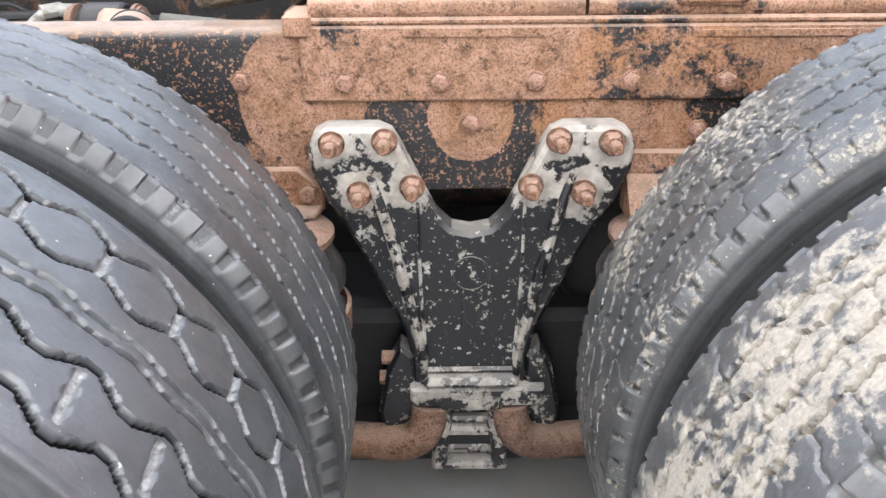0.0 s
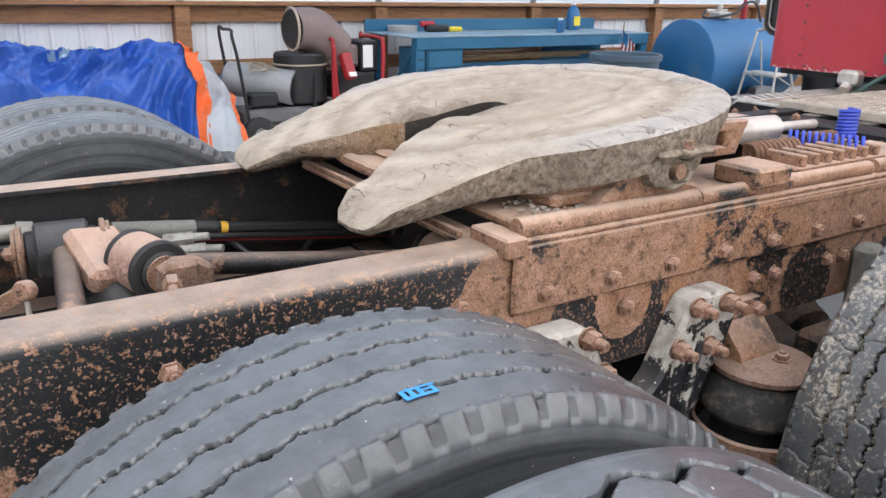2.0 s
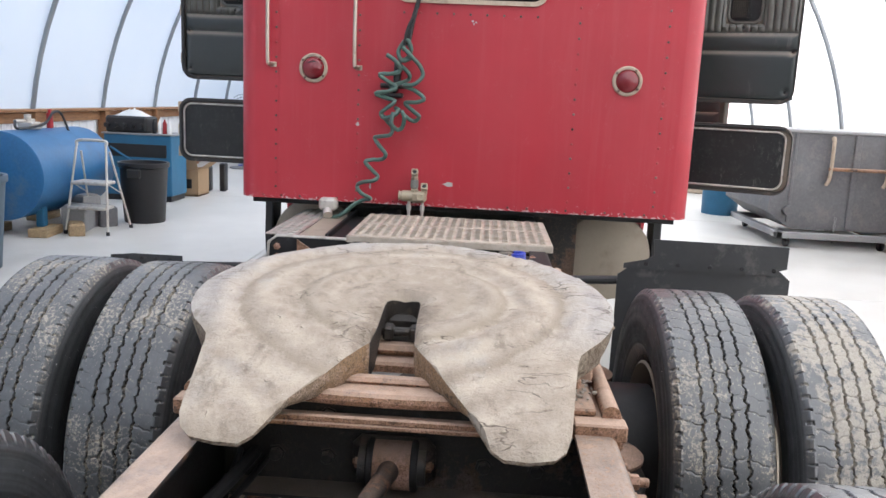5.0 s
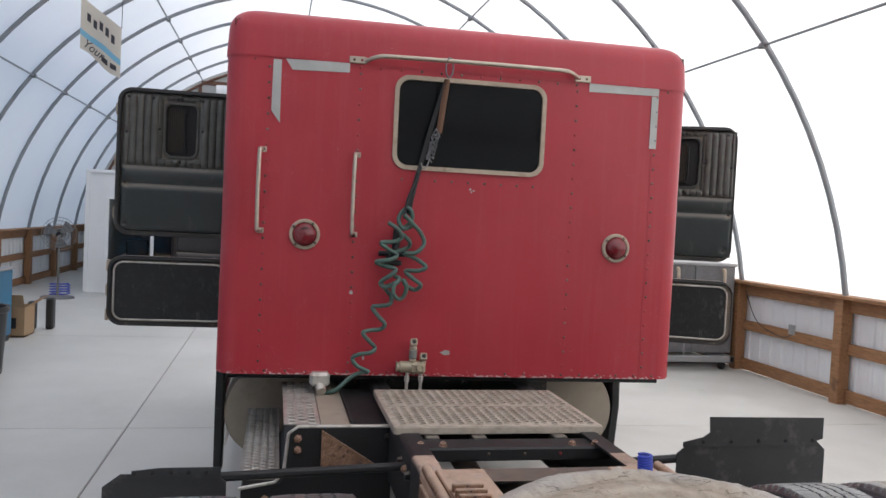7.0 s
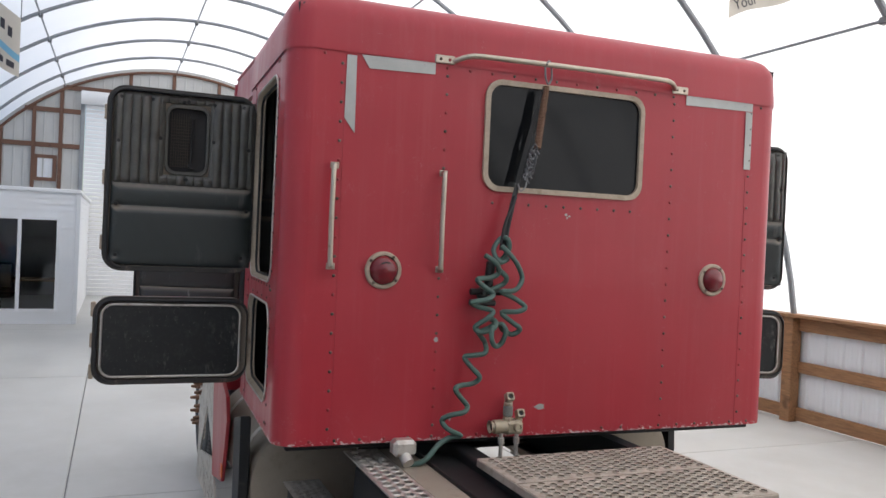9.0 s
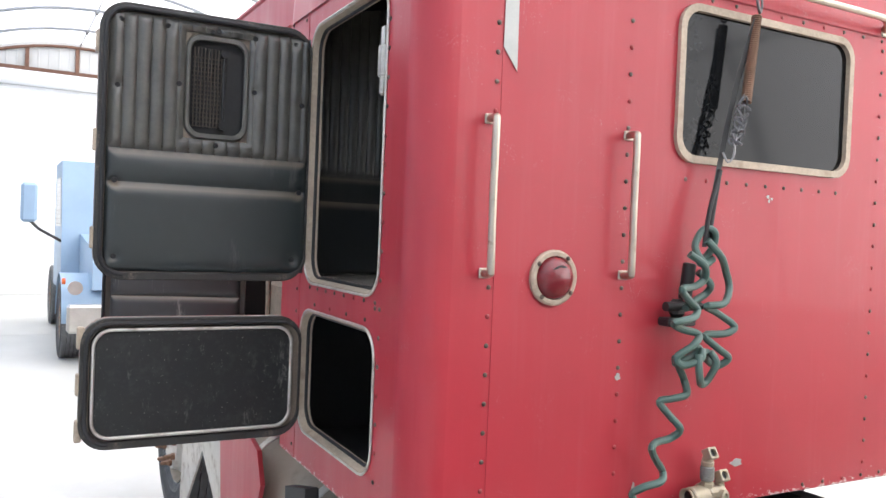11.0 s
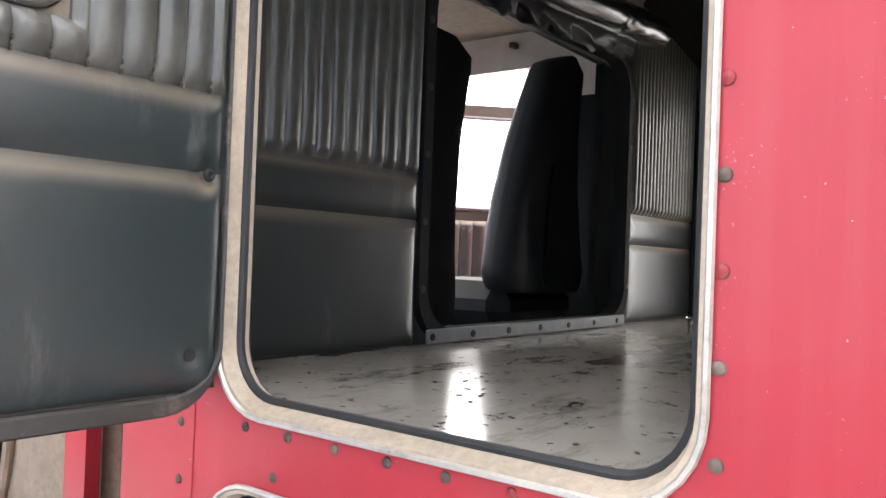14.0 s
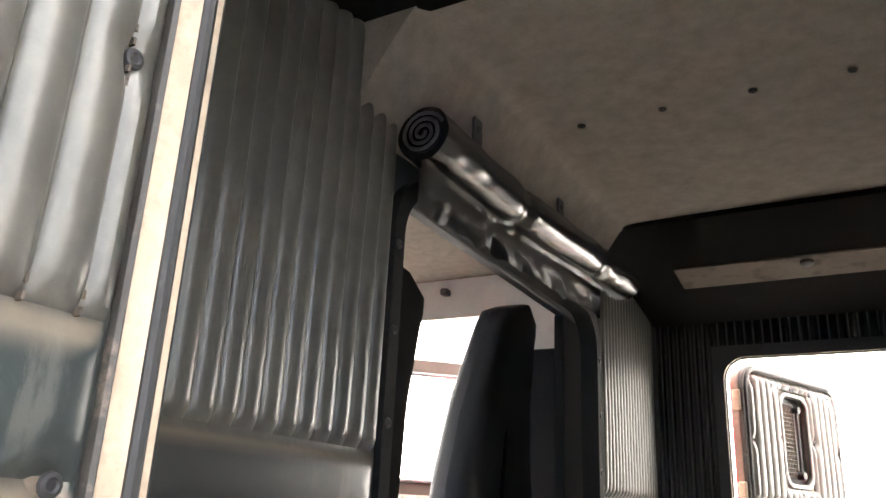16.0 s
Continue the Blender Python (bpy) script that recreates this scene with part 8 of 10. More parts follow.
# ---- inside the sleeper ----
BUNK = 1.672
FRONT = 3.775
for y, hu, hl in ((SY1 - 0.036, UP, LOW), (SY0 + 0.036, UP_R, LOW_R)):
    part("side_lining", Build().prism([(SX0 + 0.03, SZ0 + 0.02), (FRONT, SZ0 + 0.02), (FRONT, 2.80), (SX0 + 0.03, 2.80)], 0.004, Matrix.Translation((0, y + 0.002, 0)) @ FACE_XZ, holes=[hatch_hole((h[0] + 0.009, h[1] - 0.009, h[2] + 0.013, h[3] - 0.009), 0.075) for h in (hu, hl)]), "shell", sleeper, "black vinyl side lining")
part("rear_lining", Build().prism([(SY0 + 0.05, SZ0 + 0.02), (SY1 - 0.05, SZ0 + 0.02), (SY1 - 0.05, 2.80), (SY0 + 0.05, 2.80)], 0.004, Matrix.Translation((SX0 + 0.03, 0, 0)) @ FACE_YZ, holes=[rounded(0.80, 0.475, 0.07, 6, 1.685, 2.338)]), "vinyl", sleeper)
part("bunk_board", Build().box(SX0 + 0.10, SY0 + 0.053, BUNK - 0.022, FRONT - 0.003, SY1 - 0.015, BUNK, 0.003), "board", sleeper, "stained pale plywood bunk base")
part("locker_floor", Build().box(SX0 + 0.035, SY0 + 0.053, SZ0 + 0.022, FRONT - 0.003, SY1 - 0.053, SZ0 + 0.04, 0.003), "shell", sleeper)
part("locker_back", Build().box(FRONT - 0.02, SY0 + 0.053, SZ0 + 0.04, FRONT, SY1 - 0.053, BUNK - 0.025, 0.002), "shell", sleeper)
part("locker_divider", Build().box(SX0 + 0.04, C - 0.02, SZ0 + 0.04, FRONT - 0.02, C + 0.02, BUNK - 0.023, 0.002), "shell", sleeper)

# hatch frames with depth, rubber edge
for y, s in ((SY1, 1), (SY0, -1)):
    for h in ((UP, LOW) if s > 0 else (UP_R, LOW_R)):
        out = hatch_hole((h[0] - 0.006, h[1] + 0.006, h[2] - 0.006, h[3] + 0.006), 0.09)
        inn = hatch_hole((h[0] + 0.010, h[1] - 0.010, h[2] + 0.014, h[3] - 0.010), 0.075)
        yb = y - s * 0.035
        liner = Build()
        mid = hatch_hole((h[0] + 0.002, h[1] - 0.002, h[2] + 0.002, h[3] - 0.002), 0.085)
        n = len(out)
        liner.v += [(x, y + s * 0.004, z) for x, z in out] + [(x, y + s * 0.004, z) for x, z in mid] + [(x, yb + s * 0.012, z) for x, z in inn] + [(x, yb, z) for x, z in inn]
        for k in range(3):
            for i in range(n):
                j = (i + 1) % n
                q = (k * n + i, k * n + j, (k + 1) * n + j, (k + 1) * n + i)
                liner.f.append(q if s < 0 else q[::-1])
        fr = part("hatch_frame", liner, "tan", sleeper, "dusty tan metal hatch frame")
        part("rubber_edge", Build().tube([(x, yb + s * 0.014, z) for x, z in inn], 0.006, 8, closed=True), "rubber", fr)
        part("outer_lip", Build().tube([(x, y + s * 0.004, z) for x, z in out], 0.004, 6, closed=True), "alu", fr)
latch = Build().box(2.905, SY1 - 0.045, 2.24, 2.925, SY1 - 0.012, 2.44, 0.006).box(2.90, SY1 - 0.03, 2.29, 2.94, SY1 - 0.01, 2.39, 0.008)
part("hatch_latch", latch, "alu", sleeper)

# padded front partition with the way through to the cab
CUT_Y0, CUT_Y1, CUT_Z0, CUT_Z1 = 1.130, 2.185, 1.70, 2.55
to_back = Matrix(((0, 0, -1, 0), (-1, 0, 0, 0), (0, 1, 0, 0), (0, 0, 0, 1)))      # panel x -> -y, y -> z, face -> -x
P_BOT, P_TOP = BUNK + 0.003, 2.80
left_w = SY1 - 0.040 - CUT_Y1 - 0.02
part("partition_pad", padded(left_w, P_TOP - P_BOT, (1.957 - P_BOT, 2.060 - P_BOT), 0.040, 2.055 - P_BOT, slack=5.0, puff=0.016), "vinyl_pad", sleeper, "pleated black vinyl partition padding", m=Matrix.Translation((FRONT - 0.004, SY1 - 0.040, P_BOT)) @ to_back)
right_w = CUT_Y0 - 0.02 - SY0 - 0.055
part("partition_pad", padded(right_w, P_TOP - P_BOT, (1.942 - P_BOT, 2.046 - P_BOT), 0.030, 2.04 - P_BOT, slack=8.0, puff=0.016), "vinyl_pad", sleeper, "pleated black vinyl partition padding", m=Matrix.Translation((FRONT - 0.004, CUT_Y0 - 0.02, P_BOT)) @ to_back)
part("partition", Build().prism([(SY0 + 0.05, SZ0 + 0.02), (SY1 - 0.05, SZ0 + 0.02), (SY1 - 0.05, 2.81), (SY0 + 0.05, 2.81)], 0.02, Matrix.Translation((FRONT, 0, 0)) @ FACE_YZ, holes=[rounded(CUT_Y1 - CUT_Y0, CUT_Z1 - CUT_Z0, 0.10, 6, (CUT_Y0 + CUT_Y1) / 2, (CUT_Z0 + CUT_Z1) / 2)]), "vinyl", sleeper)
fw_, fh_ = CUT_Y1 - CUT_Y0, CUT_Z1 - CUT_Z0
trim = part("opening_trim", Build().prism(rounded(fw_ + 0.05, fh_ + 0.05, 0.12, 7, (CUT_Y0 + CUT_Y1) / 2, (CUT_Z0 + CUT_Z1) / 2), 0.05, Matrix.Translation((FRONT - 0.022, 0, 0)) @ FACE_YZ, holes=[rounded(fw_ - 0.012, fh_ - 0.012, 0.10, 7, (CUT_Y0 + CUT_Y1) / 2, (CUT_Z0 + CUT_Z1) / 2)]), "matte_black", sleeper, "black trim round the pass-through")
for k in range(5):
    for y in (CUT_Y1 + 0.012, CUT_Y0 - 0.012):
        part("screw", SCREW, None, trim, m=along((FRONT - 0.022, y, 1.80 + 0.155 * k), (-1, 0, 0)))
part("sill_plate", Build().box(FRONT - 0.035, CUT_Y0 + 0.02, BUNK + 0.001, FRONT - 0.023, CUT_Y1 - 0.0, BUNK + 0.036, 0.004), "steel_dark", trim, "scuffed metal sill strip")
for k in range(7):
    part("screw", SCREW, None, trim, m=along((FRONT - 0.035, CUT_Y0 + 0.08 + 0.16 * k, BUNK + 0.019), (-1, 0, 0)))
# added strip, closes the corner crack that let daylight in
part("corner_bead", Build().box(FRONT - 0.03, SY0 + 0.028, BUNK + 0.002, FRONT + 0.03, SY0 + 0.062, 2.79, 0.008), "shell", sleeper)
part("boot", Build().prism([(SY0 + 0.03, SZ0 + 0.03), (SY1 - 0.24, SZ0 + 0.03), (SY1 - 0.24, 2.80), (SY0 + 0.03, 2.80)], 0.03, Matrix.Translation((3.797, 0, 0)) @ FACE_YZ, holes=[[(SY0 + 0.06, SZ0 + 0.06), (SY1 - 0.27, SZ0 + 0.06), (SY1 - 0.27, 2.78), (SY0 + 0.06, 2.78)]]), "black", sleeper, "black rubber boot between sleeper and cab")

# headliner: flat felt, a cove along the partition
lin = Build()
prof_c = [(SX0 + 0.03, 2.795), (3.0, 2.803), (3.4, 2.80), (3.60, 2.796), (3.645, 2.790), (3.665, 2.770), (3.72, 2.69), (FRONT - 0.004, 2.60)]
pts_c = smooth_path([(x, 0, z) for x, z in prof_c], 4)
lin.grid(len(pts_c), 26, lambda i, j: (pts_c[i].x, 1.186 + (2.345 - 1.186) * j / 25, pts_c[i].z + 0.004 * noise.noise((pts_c[i].x * 4, j * 0.6, 0))))
part("headliner", lin, "felt", sleeper, "dusty grey felt headliner")
for y in (1.190, 2.347):
    part("cove_end", Build().prism([(3.60, 2.806), (3.60, 2.797), (3.645, 2.791), (3.665, 2.771), (3.72, 2.691), (FRONT - 0.003, 2.601), (FRONT - 0.003, 2.806)], 0.004, Matrix.Translation((0, y, 0)) @ FACE_XZ), "felt", sleeper)
for k in range(5):
    part("felt_button", SCREW, None, sleeper, m=along((2.84 + 0.178 * k, 1.807, 2.797), (0, 0, -1)))
# dark panel of the ceiling along the right-hand side
part("side_soffit", Build().prism([(0.505, 2.80), (0.505, 2.655), (1.19, 2.785), (1.19, 2.80)], FRONT - SX0 - 0.062, Matrix.Translation((SX0 + 0.06, 0, 0)) @ FACE_YZ, c=0.002), "soffit", sleeper, "black felt panel sloping down from the headliner")
part("side_soffit", Build().prism([(2.315, 2.81), (2.315, 2.792), (2.890, 2.665), (2.890, 2.81)], FRONT - SX0 - 0.062, Matrix.Translation((SX0 + 0.06, 0, 0)) @ FACE_YZ, c=0.002), "soffit", sleeper, "black felt panel sloping down from the headliner")
part("pad_bead", Build().tube([(FRONT - 0.022, 1.20, 2.655), (FRONT - 0.022, 2.33, 2.655)], 0.010, 8), "vinyl_gloss", sleeper, "black bead where the headliner meets the padding")
strip = part("soffit_strip", Build().prism([(0.79, 2.713), (0.79, 2.704), (0.92, 2.7286), (0.92, 2.737)], 0.83, Matrix.Translation((2.745, 0, 0)) @ FACE_YZ, c=0.002), "soffit_brown", sleeper, "dull brown strip along the black panel")
part("strip_knob", Build().lathe([(0, 0.020), (0.008, 0.019), (0.012, 0.013), (0.013, 0)], (3.20, 0.885, 2.7225), (0, 0.19, -1), 14), "rubber", strip)
pleats = Build()
for k in range(7):
    pleats.tube([(3.572 + 0.029 * k, SY0 + 0.040, BUNK + 0.01), (3.572 + 0.029 * k, SY0 + 0.040, 2.66)], 0.012, 8)
for k in range(32):
    pleats.tube([(2.65 + 0.029 * k, SY0 + 0.040, 2.575), (2.65 + 0.029 * k, SY0 + 0.040, 2.66)], 0.012, 8)
tagged(part("lining_pleats", pleats, "vinyl_gloss", sleeper), "narrow black vinyl pleats of the side lining", kind="stuff")

# rolled curtain over the opening
ya, yb = 2.245, 1.10
n = 150
roll = Build()


def roll_at(i, j):
    t, a = i / (n - 1), 2 * math.pi * j / 40
    pinch = 1 - 0.17 * math.exp(-((t - 0.33) / 0.022) ** 2) - 0.12 * math.exp(-((t - 0.74) / 0.022) ** 2)
    slack_ = 0.55 + 0.45 * math.sin(t * 9 + 1)
    r = 0.051 * pinch * (1 + 0.05 * noise.noise((t * 9, math.cos(a) * 1.4, math.sin(a) * 1.4)) + (0.03 * slack_ + 0.06 * math.exp(-((t - 0.36) / 0.05) ** 2) + 0.03 * math.exp(-((t - 0.80) / 0.09) ** 2)) * noise.noise((t * 26 + a * 1.2, math.cos(a) * 2.2, math.sin(a) * 2.2)))
    return (3.685 + 0.006 * math.sin(t * 6) + r * math.cos(a), ya + (yb - ya) * t, 2.60 + 0.045 * t - 0.010 * math.sin(math.pi * t) + r * math.sin(a))


roll.grid(n, 41, roll_at)
roll.f.append(tuple(range(40)))
roll.f.append(tuple((n - 1) * 41 + k for k in range(40)))
rc = part("rolled_curtain", roll, M["vinyl_gloss"], sleeper, "rolled-up glossy black vinyl curtain", sharp=60)
spiral = [(3.685 + 0.042 * (k / 60) * math.cos(k * 0.36), ya + 0.004, 2.60 + 0.040 * (k / 60) * math.sin(k * 0.36)) for k in range(8, 61)]
part("curtain_edge", Build().tube(spiral, 0.0035, 6), "rubber", rc)
flapb = Build()
flapb.grid(120, 12, lambda i, j: (3.722 + 0.013 * noise.noise((i * 0.09, j * 0.12, 1)) * (j / 11) + 0.004 * noise.noise((i * 0.2, j * 0.2, 7)), ya - 0.05 - (ya - yb - 0.14) * i / 119, 2.585 + 0.04 * i / 119 - (0.10 + 0.016 * noise.noise((i * 0.16, 0, 5))) * j / 11))
part("curtain_hem", flapb, M["vinyl_gloss"], rc, "creased glossy hem of the curtain", sharp=70)
for y in (2.03, 1.575):
    st = part("curtain_strap", Build().box(3.690, y - 0.02, 2.63, 3.697, y + 0.02, 2.742, 0.003), "black", sleeper)
    part("snap", SCREW, None, st, m=along((3.690, y, 2.712), (-1, 0, 0.1)))

# flakes and crumbs of dirt on the bunk board
random.seed(21)
crumbs = Build()
for k in range(420):
    x, y = random.uniform(2.85, 3.74), SY1 - 0.06 - 1.9 * random.random() ** 1.5
    r, a = random.choice((0.001, 0.001, 0.0012, 0.002, 0.002, 0.003)), random.uniform(0, 3.1)
    crumbs.box(-r * 1.6, -r * 0.7, 0, r * 1.6, r * 0.7, r * 0.35, 0, m=Matrix.Translation((x, y, BUNK + 0.0005)) @ Matrix.Rotation(a, 4, "Z"))
tagged(part("loose_dirt", crumbs, "mesh_dark", sleeper), "crumbs of dirt strewn on the bunk board", kind="stuff")

# ---- the cab ----
CX0, CX1, CY0, CY1 = 3.83, 5.55, 0.62, 2.80
DX0, DX1 = 4.22, 5.0
cab = None
for s, y in ((1, CY1), (-1, CY0 + 0.03)):
    sx, dx = (4.045, 4.118) if s > 0 else (CX0, DX0)
    b = Build().prism([(sx, 1.02), (CX1, 1.02), (CX1, 1.75), (5.15, 2.90), (sx, 2.90)], 0.03, Matrix.Translation((0, y, 0)) @ FACE_XZ, holes=[[(dx, 1.12), (5.25, 1.12), (5.30, 1.80), (4.98, 2.71), (dx, 2.71)]])
    if cab is None:
        cab = part("cab", b, "red", truck, "red truck cab with its doors open")
    else:
        part("cab_side", b, "red", cab)
for y in (CY1 - 0.032, CY0 + 0.036):
    x0 = 4.05 if y > C else CX0 + 0.03
    part("inner_lining", Build().prism([(x0, 1.2), (CX1 - 0.03, 1.2), (CX1 - 0.03, 1.72), (5.13, 2.86), (x0, 2.86)], 0.004, Matrix.Translation((0, y, 0)) @ FACE_XZ, holes=[[((4.122 if y > C else DX0 + 0.004), 1.205), (5.245, 1.205), (5.295, 1.80), (4.975, 2.705), ((4.122 if y > C else DX0 + 0.004), 2.705)]]), "cab_felt", cab)
# black panel stands in for the dark depth of the gap
part("boot_side", Build().box(3.825, CY1 - 0.115, 1.02, 4.044, CY1 - 0.095, 2.89, 0.006), "shell", cab, "black panel added for the shade of the gap behind the cab")
part("door_jamb", Build().box(4.05, CY1 - 0.115, 1.205, 4.47, CY1 - 0.040, 1.62, 0.035), "dusty_jamb", cab, "dust-caked seat riser inside the door")
part("jamb_lip", Build().tube(smooth_path([(4.46, CY1 - 0.03, 1.215), (4.43, CY1 - 0.03, 1.30), (4.40, CY1 - 0.03, 1.45), (4.41, CY1 - 0.03, 1.61)], 5), 0.012, 8), "dusty_jamb", cab)
part("door_sill", Build().box(4.13, CY1 - 0.20, 1.205, 5.22, CY1 - 0.002, 1.225, 0.006), "dusty_jamb", cab, "dusty door sill")
part("cab_roof", Build().box(CX0, CY0, 2.90, 5.2, CY1, 2.95, 0.02), "red", cab)
part("cab_ceiling", Build().box(CX0 + 0.02, CY0 + 0.035, 2.86, 5.14, CY1 - 0.035, 2.875, 0.004), "felt", cab, "tan felt cab ceiling")
part("cab_floor", Build().box(CX0, CY0 + 0.035, 1.17, CX1, CY1 - 0.035, 1.20, 0.004), "rubber", cab)
part("cab_rear_upper", Build().box(CX0, CY0 + 0.035, 2.555, CX0 + 0.03, CY1 - 0.035, 2.895, 0.004).box(CX0, CY0 + 0.035, 1.03, CX0 + 0.03, CY1 - 0.035, 1.66, 0.004), "shell", cab)
for ya2, yb2 in ((CY0 + 0.035, CUT_Y0 - 0.005), (2.20, CY1 - 0.035)):
    part("cab_rear_side", Build().box(CX0, ya2, 1.66, CX0 + 0.03, yb2, 2.555, 0.004), "matte_black", cab)
part("rear_jamb", Build().box(CX0 + 0.03, CY0 + 0.04, 1.2, DX0 - 0.02, CY0 + 0.05, 2.56, 0.003), "matte_black", cab, "black trim behind the door")
part("coat_hook", Build().box(4.45, CY0 + 0.04, 2.79, 4.48, CY0 + 0.08, 2.815, 0.004), "black", cab)
part("dashboard", Build().box(5.1, CY0 + 0.04, 1.2, 5.54, CY1 - 0.04, 1.80, 0.05), "black", cab)
for y in (CY0 + 0.015, (CY0 + CY1) / 2, CY1 - 0.015):
    part("windscreen_post", Build().tube([(5.50, y, 1.78), (5.17, y, 2.89)], 0.028, 8), "red", cab)
ws = part("windscreen", Build().add([(5.50, CY0 + 0.04, 1.80), (5.50, CY1 - 0.04, 1.80), (5.18, CY1 - 0.04, 2.88), (5.18, CY0 + 0.04, 2.88)], [(0, 1, 2, 3)]), "clear", cab)
ws.visible_shadow = False
part("firewall", Build().box(CX1 - 0.02, CY0 + 0.035, 1.02, CX1 + 0.02, CY1 - 0.035, 1.78, 0.006), "red", cab)
hood = Build().prism([(5.57, 1.1), (6.9, 1.0), (6.9, 1.62), (6.5, 1.72), (5.57, 1.80)], CY1 - CY0 - 0.7, Matrix.Translation((0, CY1 - 0.35, 0)) @ FACE_XZ, c=0.04)
part("hood", hood, "red", truck, "red engine hood")
for s in (-1, 1):
    yc = C + s * 1.02
    w = part("wheel", RIM_MESH, None, truck, "steer wheel with dusty tyre", pose(6.02, yc, AXLE_Z, 0, 0, 0 if s > 0 else 180))
    part("tyre", TYRES["rib"], None, w, "rib-tread steer tyre")
    cone = Build().lathe([(0, 0.022), (0.02, 0.022), (0.022, 0.016), (0.065, 0.011), (0.07, 0)], seg=10)
    cm = mesh_of("lug_cover", cone, "bolt")
    part("hub_face", Build().lathe([(0.0, 0.262), (0.06, 0.25), (0.10, 0.22), (0.145, 0.20), (0.15, 0.0)], (6.02, yc, AXLE_Z), (0, s, 0), 32), "alu", w, m=w.matrix_basis.inverted())
    for k in range(10):
        a = 2 * math.pi * k / 10
        part("lug_cover", cm, None, w, m=w.matrix_basis.inverted() @ along((6.02 + 0.165 * math.cos(a), yc + s * 0.145, AXLE_Z + 0.165 * math.sin(a)), (0, s, 0)))
    fen = Build()
    fen.grid(15, 6, lambda i, j: (6.02 + 0.66 * math.cos(radians(10 + 165 * i / 14)), yc + s * (-0.22 + 0.40 * j / 5), AXLE_Z + 0.16 + 0.60 * math.sin(radians(10 + 165 * i / 14)) - 0.02 * (j == 5)))
    part("front_fender", fen, "red", truck, "red front fender")


def seat(y, x=4.02, drop=0.0, wide=0.285, head=0.13, cover="seat"):
    """A high-backed driver's seat facing forwards, narrowing to the headrest."""
    st = part("cab_seat", Build().box(x + 0.02, y - 0.27, 1.64 - drop, x + 0.56, y + 0.27, 1.80 - drop, 0.06), cover, truck, "high-backed black vinyl cab seat" if cover == "seat" else "high-backed black cab seat, coloured darker for shade")
    back = []
    for i in range(25):
        t = i / 24
        k = min(1.0, max(0.0, (t - 0.10) / 0.85))
        w = wide - (wide - head) * k - (0.10 * max(0.0, (t - 0.94) / 0.06) ** 2) - 0.05 * max(0.0, 1 - t / 0.10) ** 2
        back.append((w, 1.765 - drop + 0.825 * t, x + 0.05 - 0.10 * t + 0.05 * math.sin(t * 2.6)))
    b = Build()
    ns = 30

    def fn(i, j):
        w, z, xx = back[i]
        a = 2 * math.pi * j / (ns - 1)
        c, s2 = math.cos(a), math.sin(a)
        return (xx + (0.085 - 0.03 * (i / 24) ** 2) * math.copysign(abs(s2) ** 0.6, s2) + 0.004 * noise.noise((i * 0.4, c * 3, y)), y + w * math.copysign(abs(c) ** 0.5, c), z)
    b.grid(25, ns, fn)
    k0 = 24 * ns
    b.f.append(tuple(range(k0, k0 + ns - 1)))
    part("backrest", b, cover, st, sharp=60)
    part("piping", Build().tube(smooth_path([(xx - 0.088, y + w * 0.30, z) for w, z, xx in back[1:14]], 2), 0.006, 6), "vinyl_gloss", st)
    part("pedestal", Build().box(x + 0.12, y - 0.18, 1.20, x + 0.48, y + 0.18, 1.65 - drop, 0.02), "black", st)


seat(1.12)
seat(1.915, drop=0.10, wide=0.252, head=0.225, cover="seat_dim")


def cab_door():
    d = part("cab_door", Build().prism([(0.05, 0), (0.84, 0), (0.84, 0.66), (0.80, 0.70), (0.66, 1.24), (0.10, 1.24), (0.04, 1.20), (0, 0.66), (0, 0.05)], 0.05, Matrix.Translation((0, 0, -0.05)), holes=[[(0.10, 0.70), (0.76, 0.70), (0.62, 1.17), (0.12, 1.17)]], c=0.006), "mesh_dark", truck, "open cab door with padded inner panel")
    part("door_skin", Build().prism([(0.05, 0), (0.84, 0), (0.84, 0.66), (0, 0.66), (0, 0.05)], 0.004, Matrix.Translation((0, 0, -0.055))), "red", d)
    part("door_pad", padded(0.77, 0.60, (0.13, 0.30), 0.05, 0.25, slack=3.0), M["vinyl_brown"], d, "dusty brown-black pleated door trim", m=Matrix.Translation((0.04, 0.04, 0.002)))
    part("window_frame", Build().tube([(0.10, 0.70, 0.005), (0.76, 0.70, 0.005), (0.62, 1.17, 0.005), (0.12, 1.17, 0.005)], 0.012, 8, closed=True), "steel_dark", d)
    part("door_edge", Build().tube([(0.0, 0.66, 0.0), (0.0, 0.06, 0.0), (0.05, 0.0, 0.0), (0.84, 0.0, 0.0)], 0.010, 8), "shell", d)
    return d


dl = cab_door()
dl.matrix_basis = swung(4.83, 3.42, 1.335, (-0.21, -0.66)) @ Matrix.Diagonal((0.76, 1.0, 1.0, 1.0))
copy_thing(dl, swung(5.36, CY0 - 0.03, 1.43, (-0.65, -0.62)) @ Matrix.Diagonal((1.84, 1.0, 1.0, 1.0)))
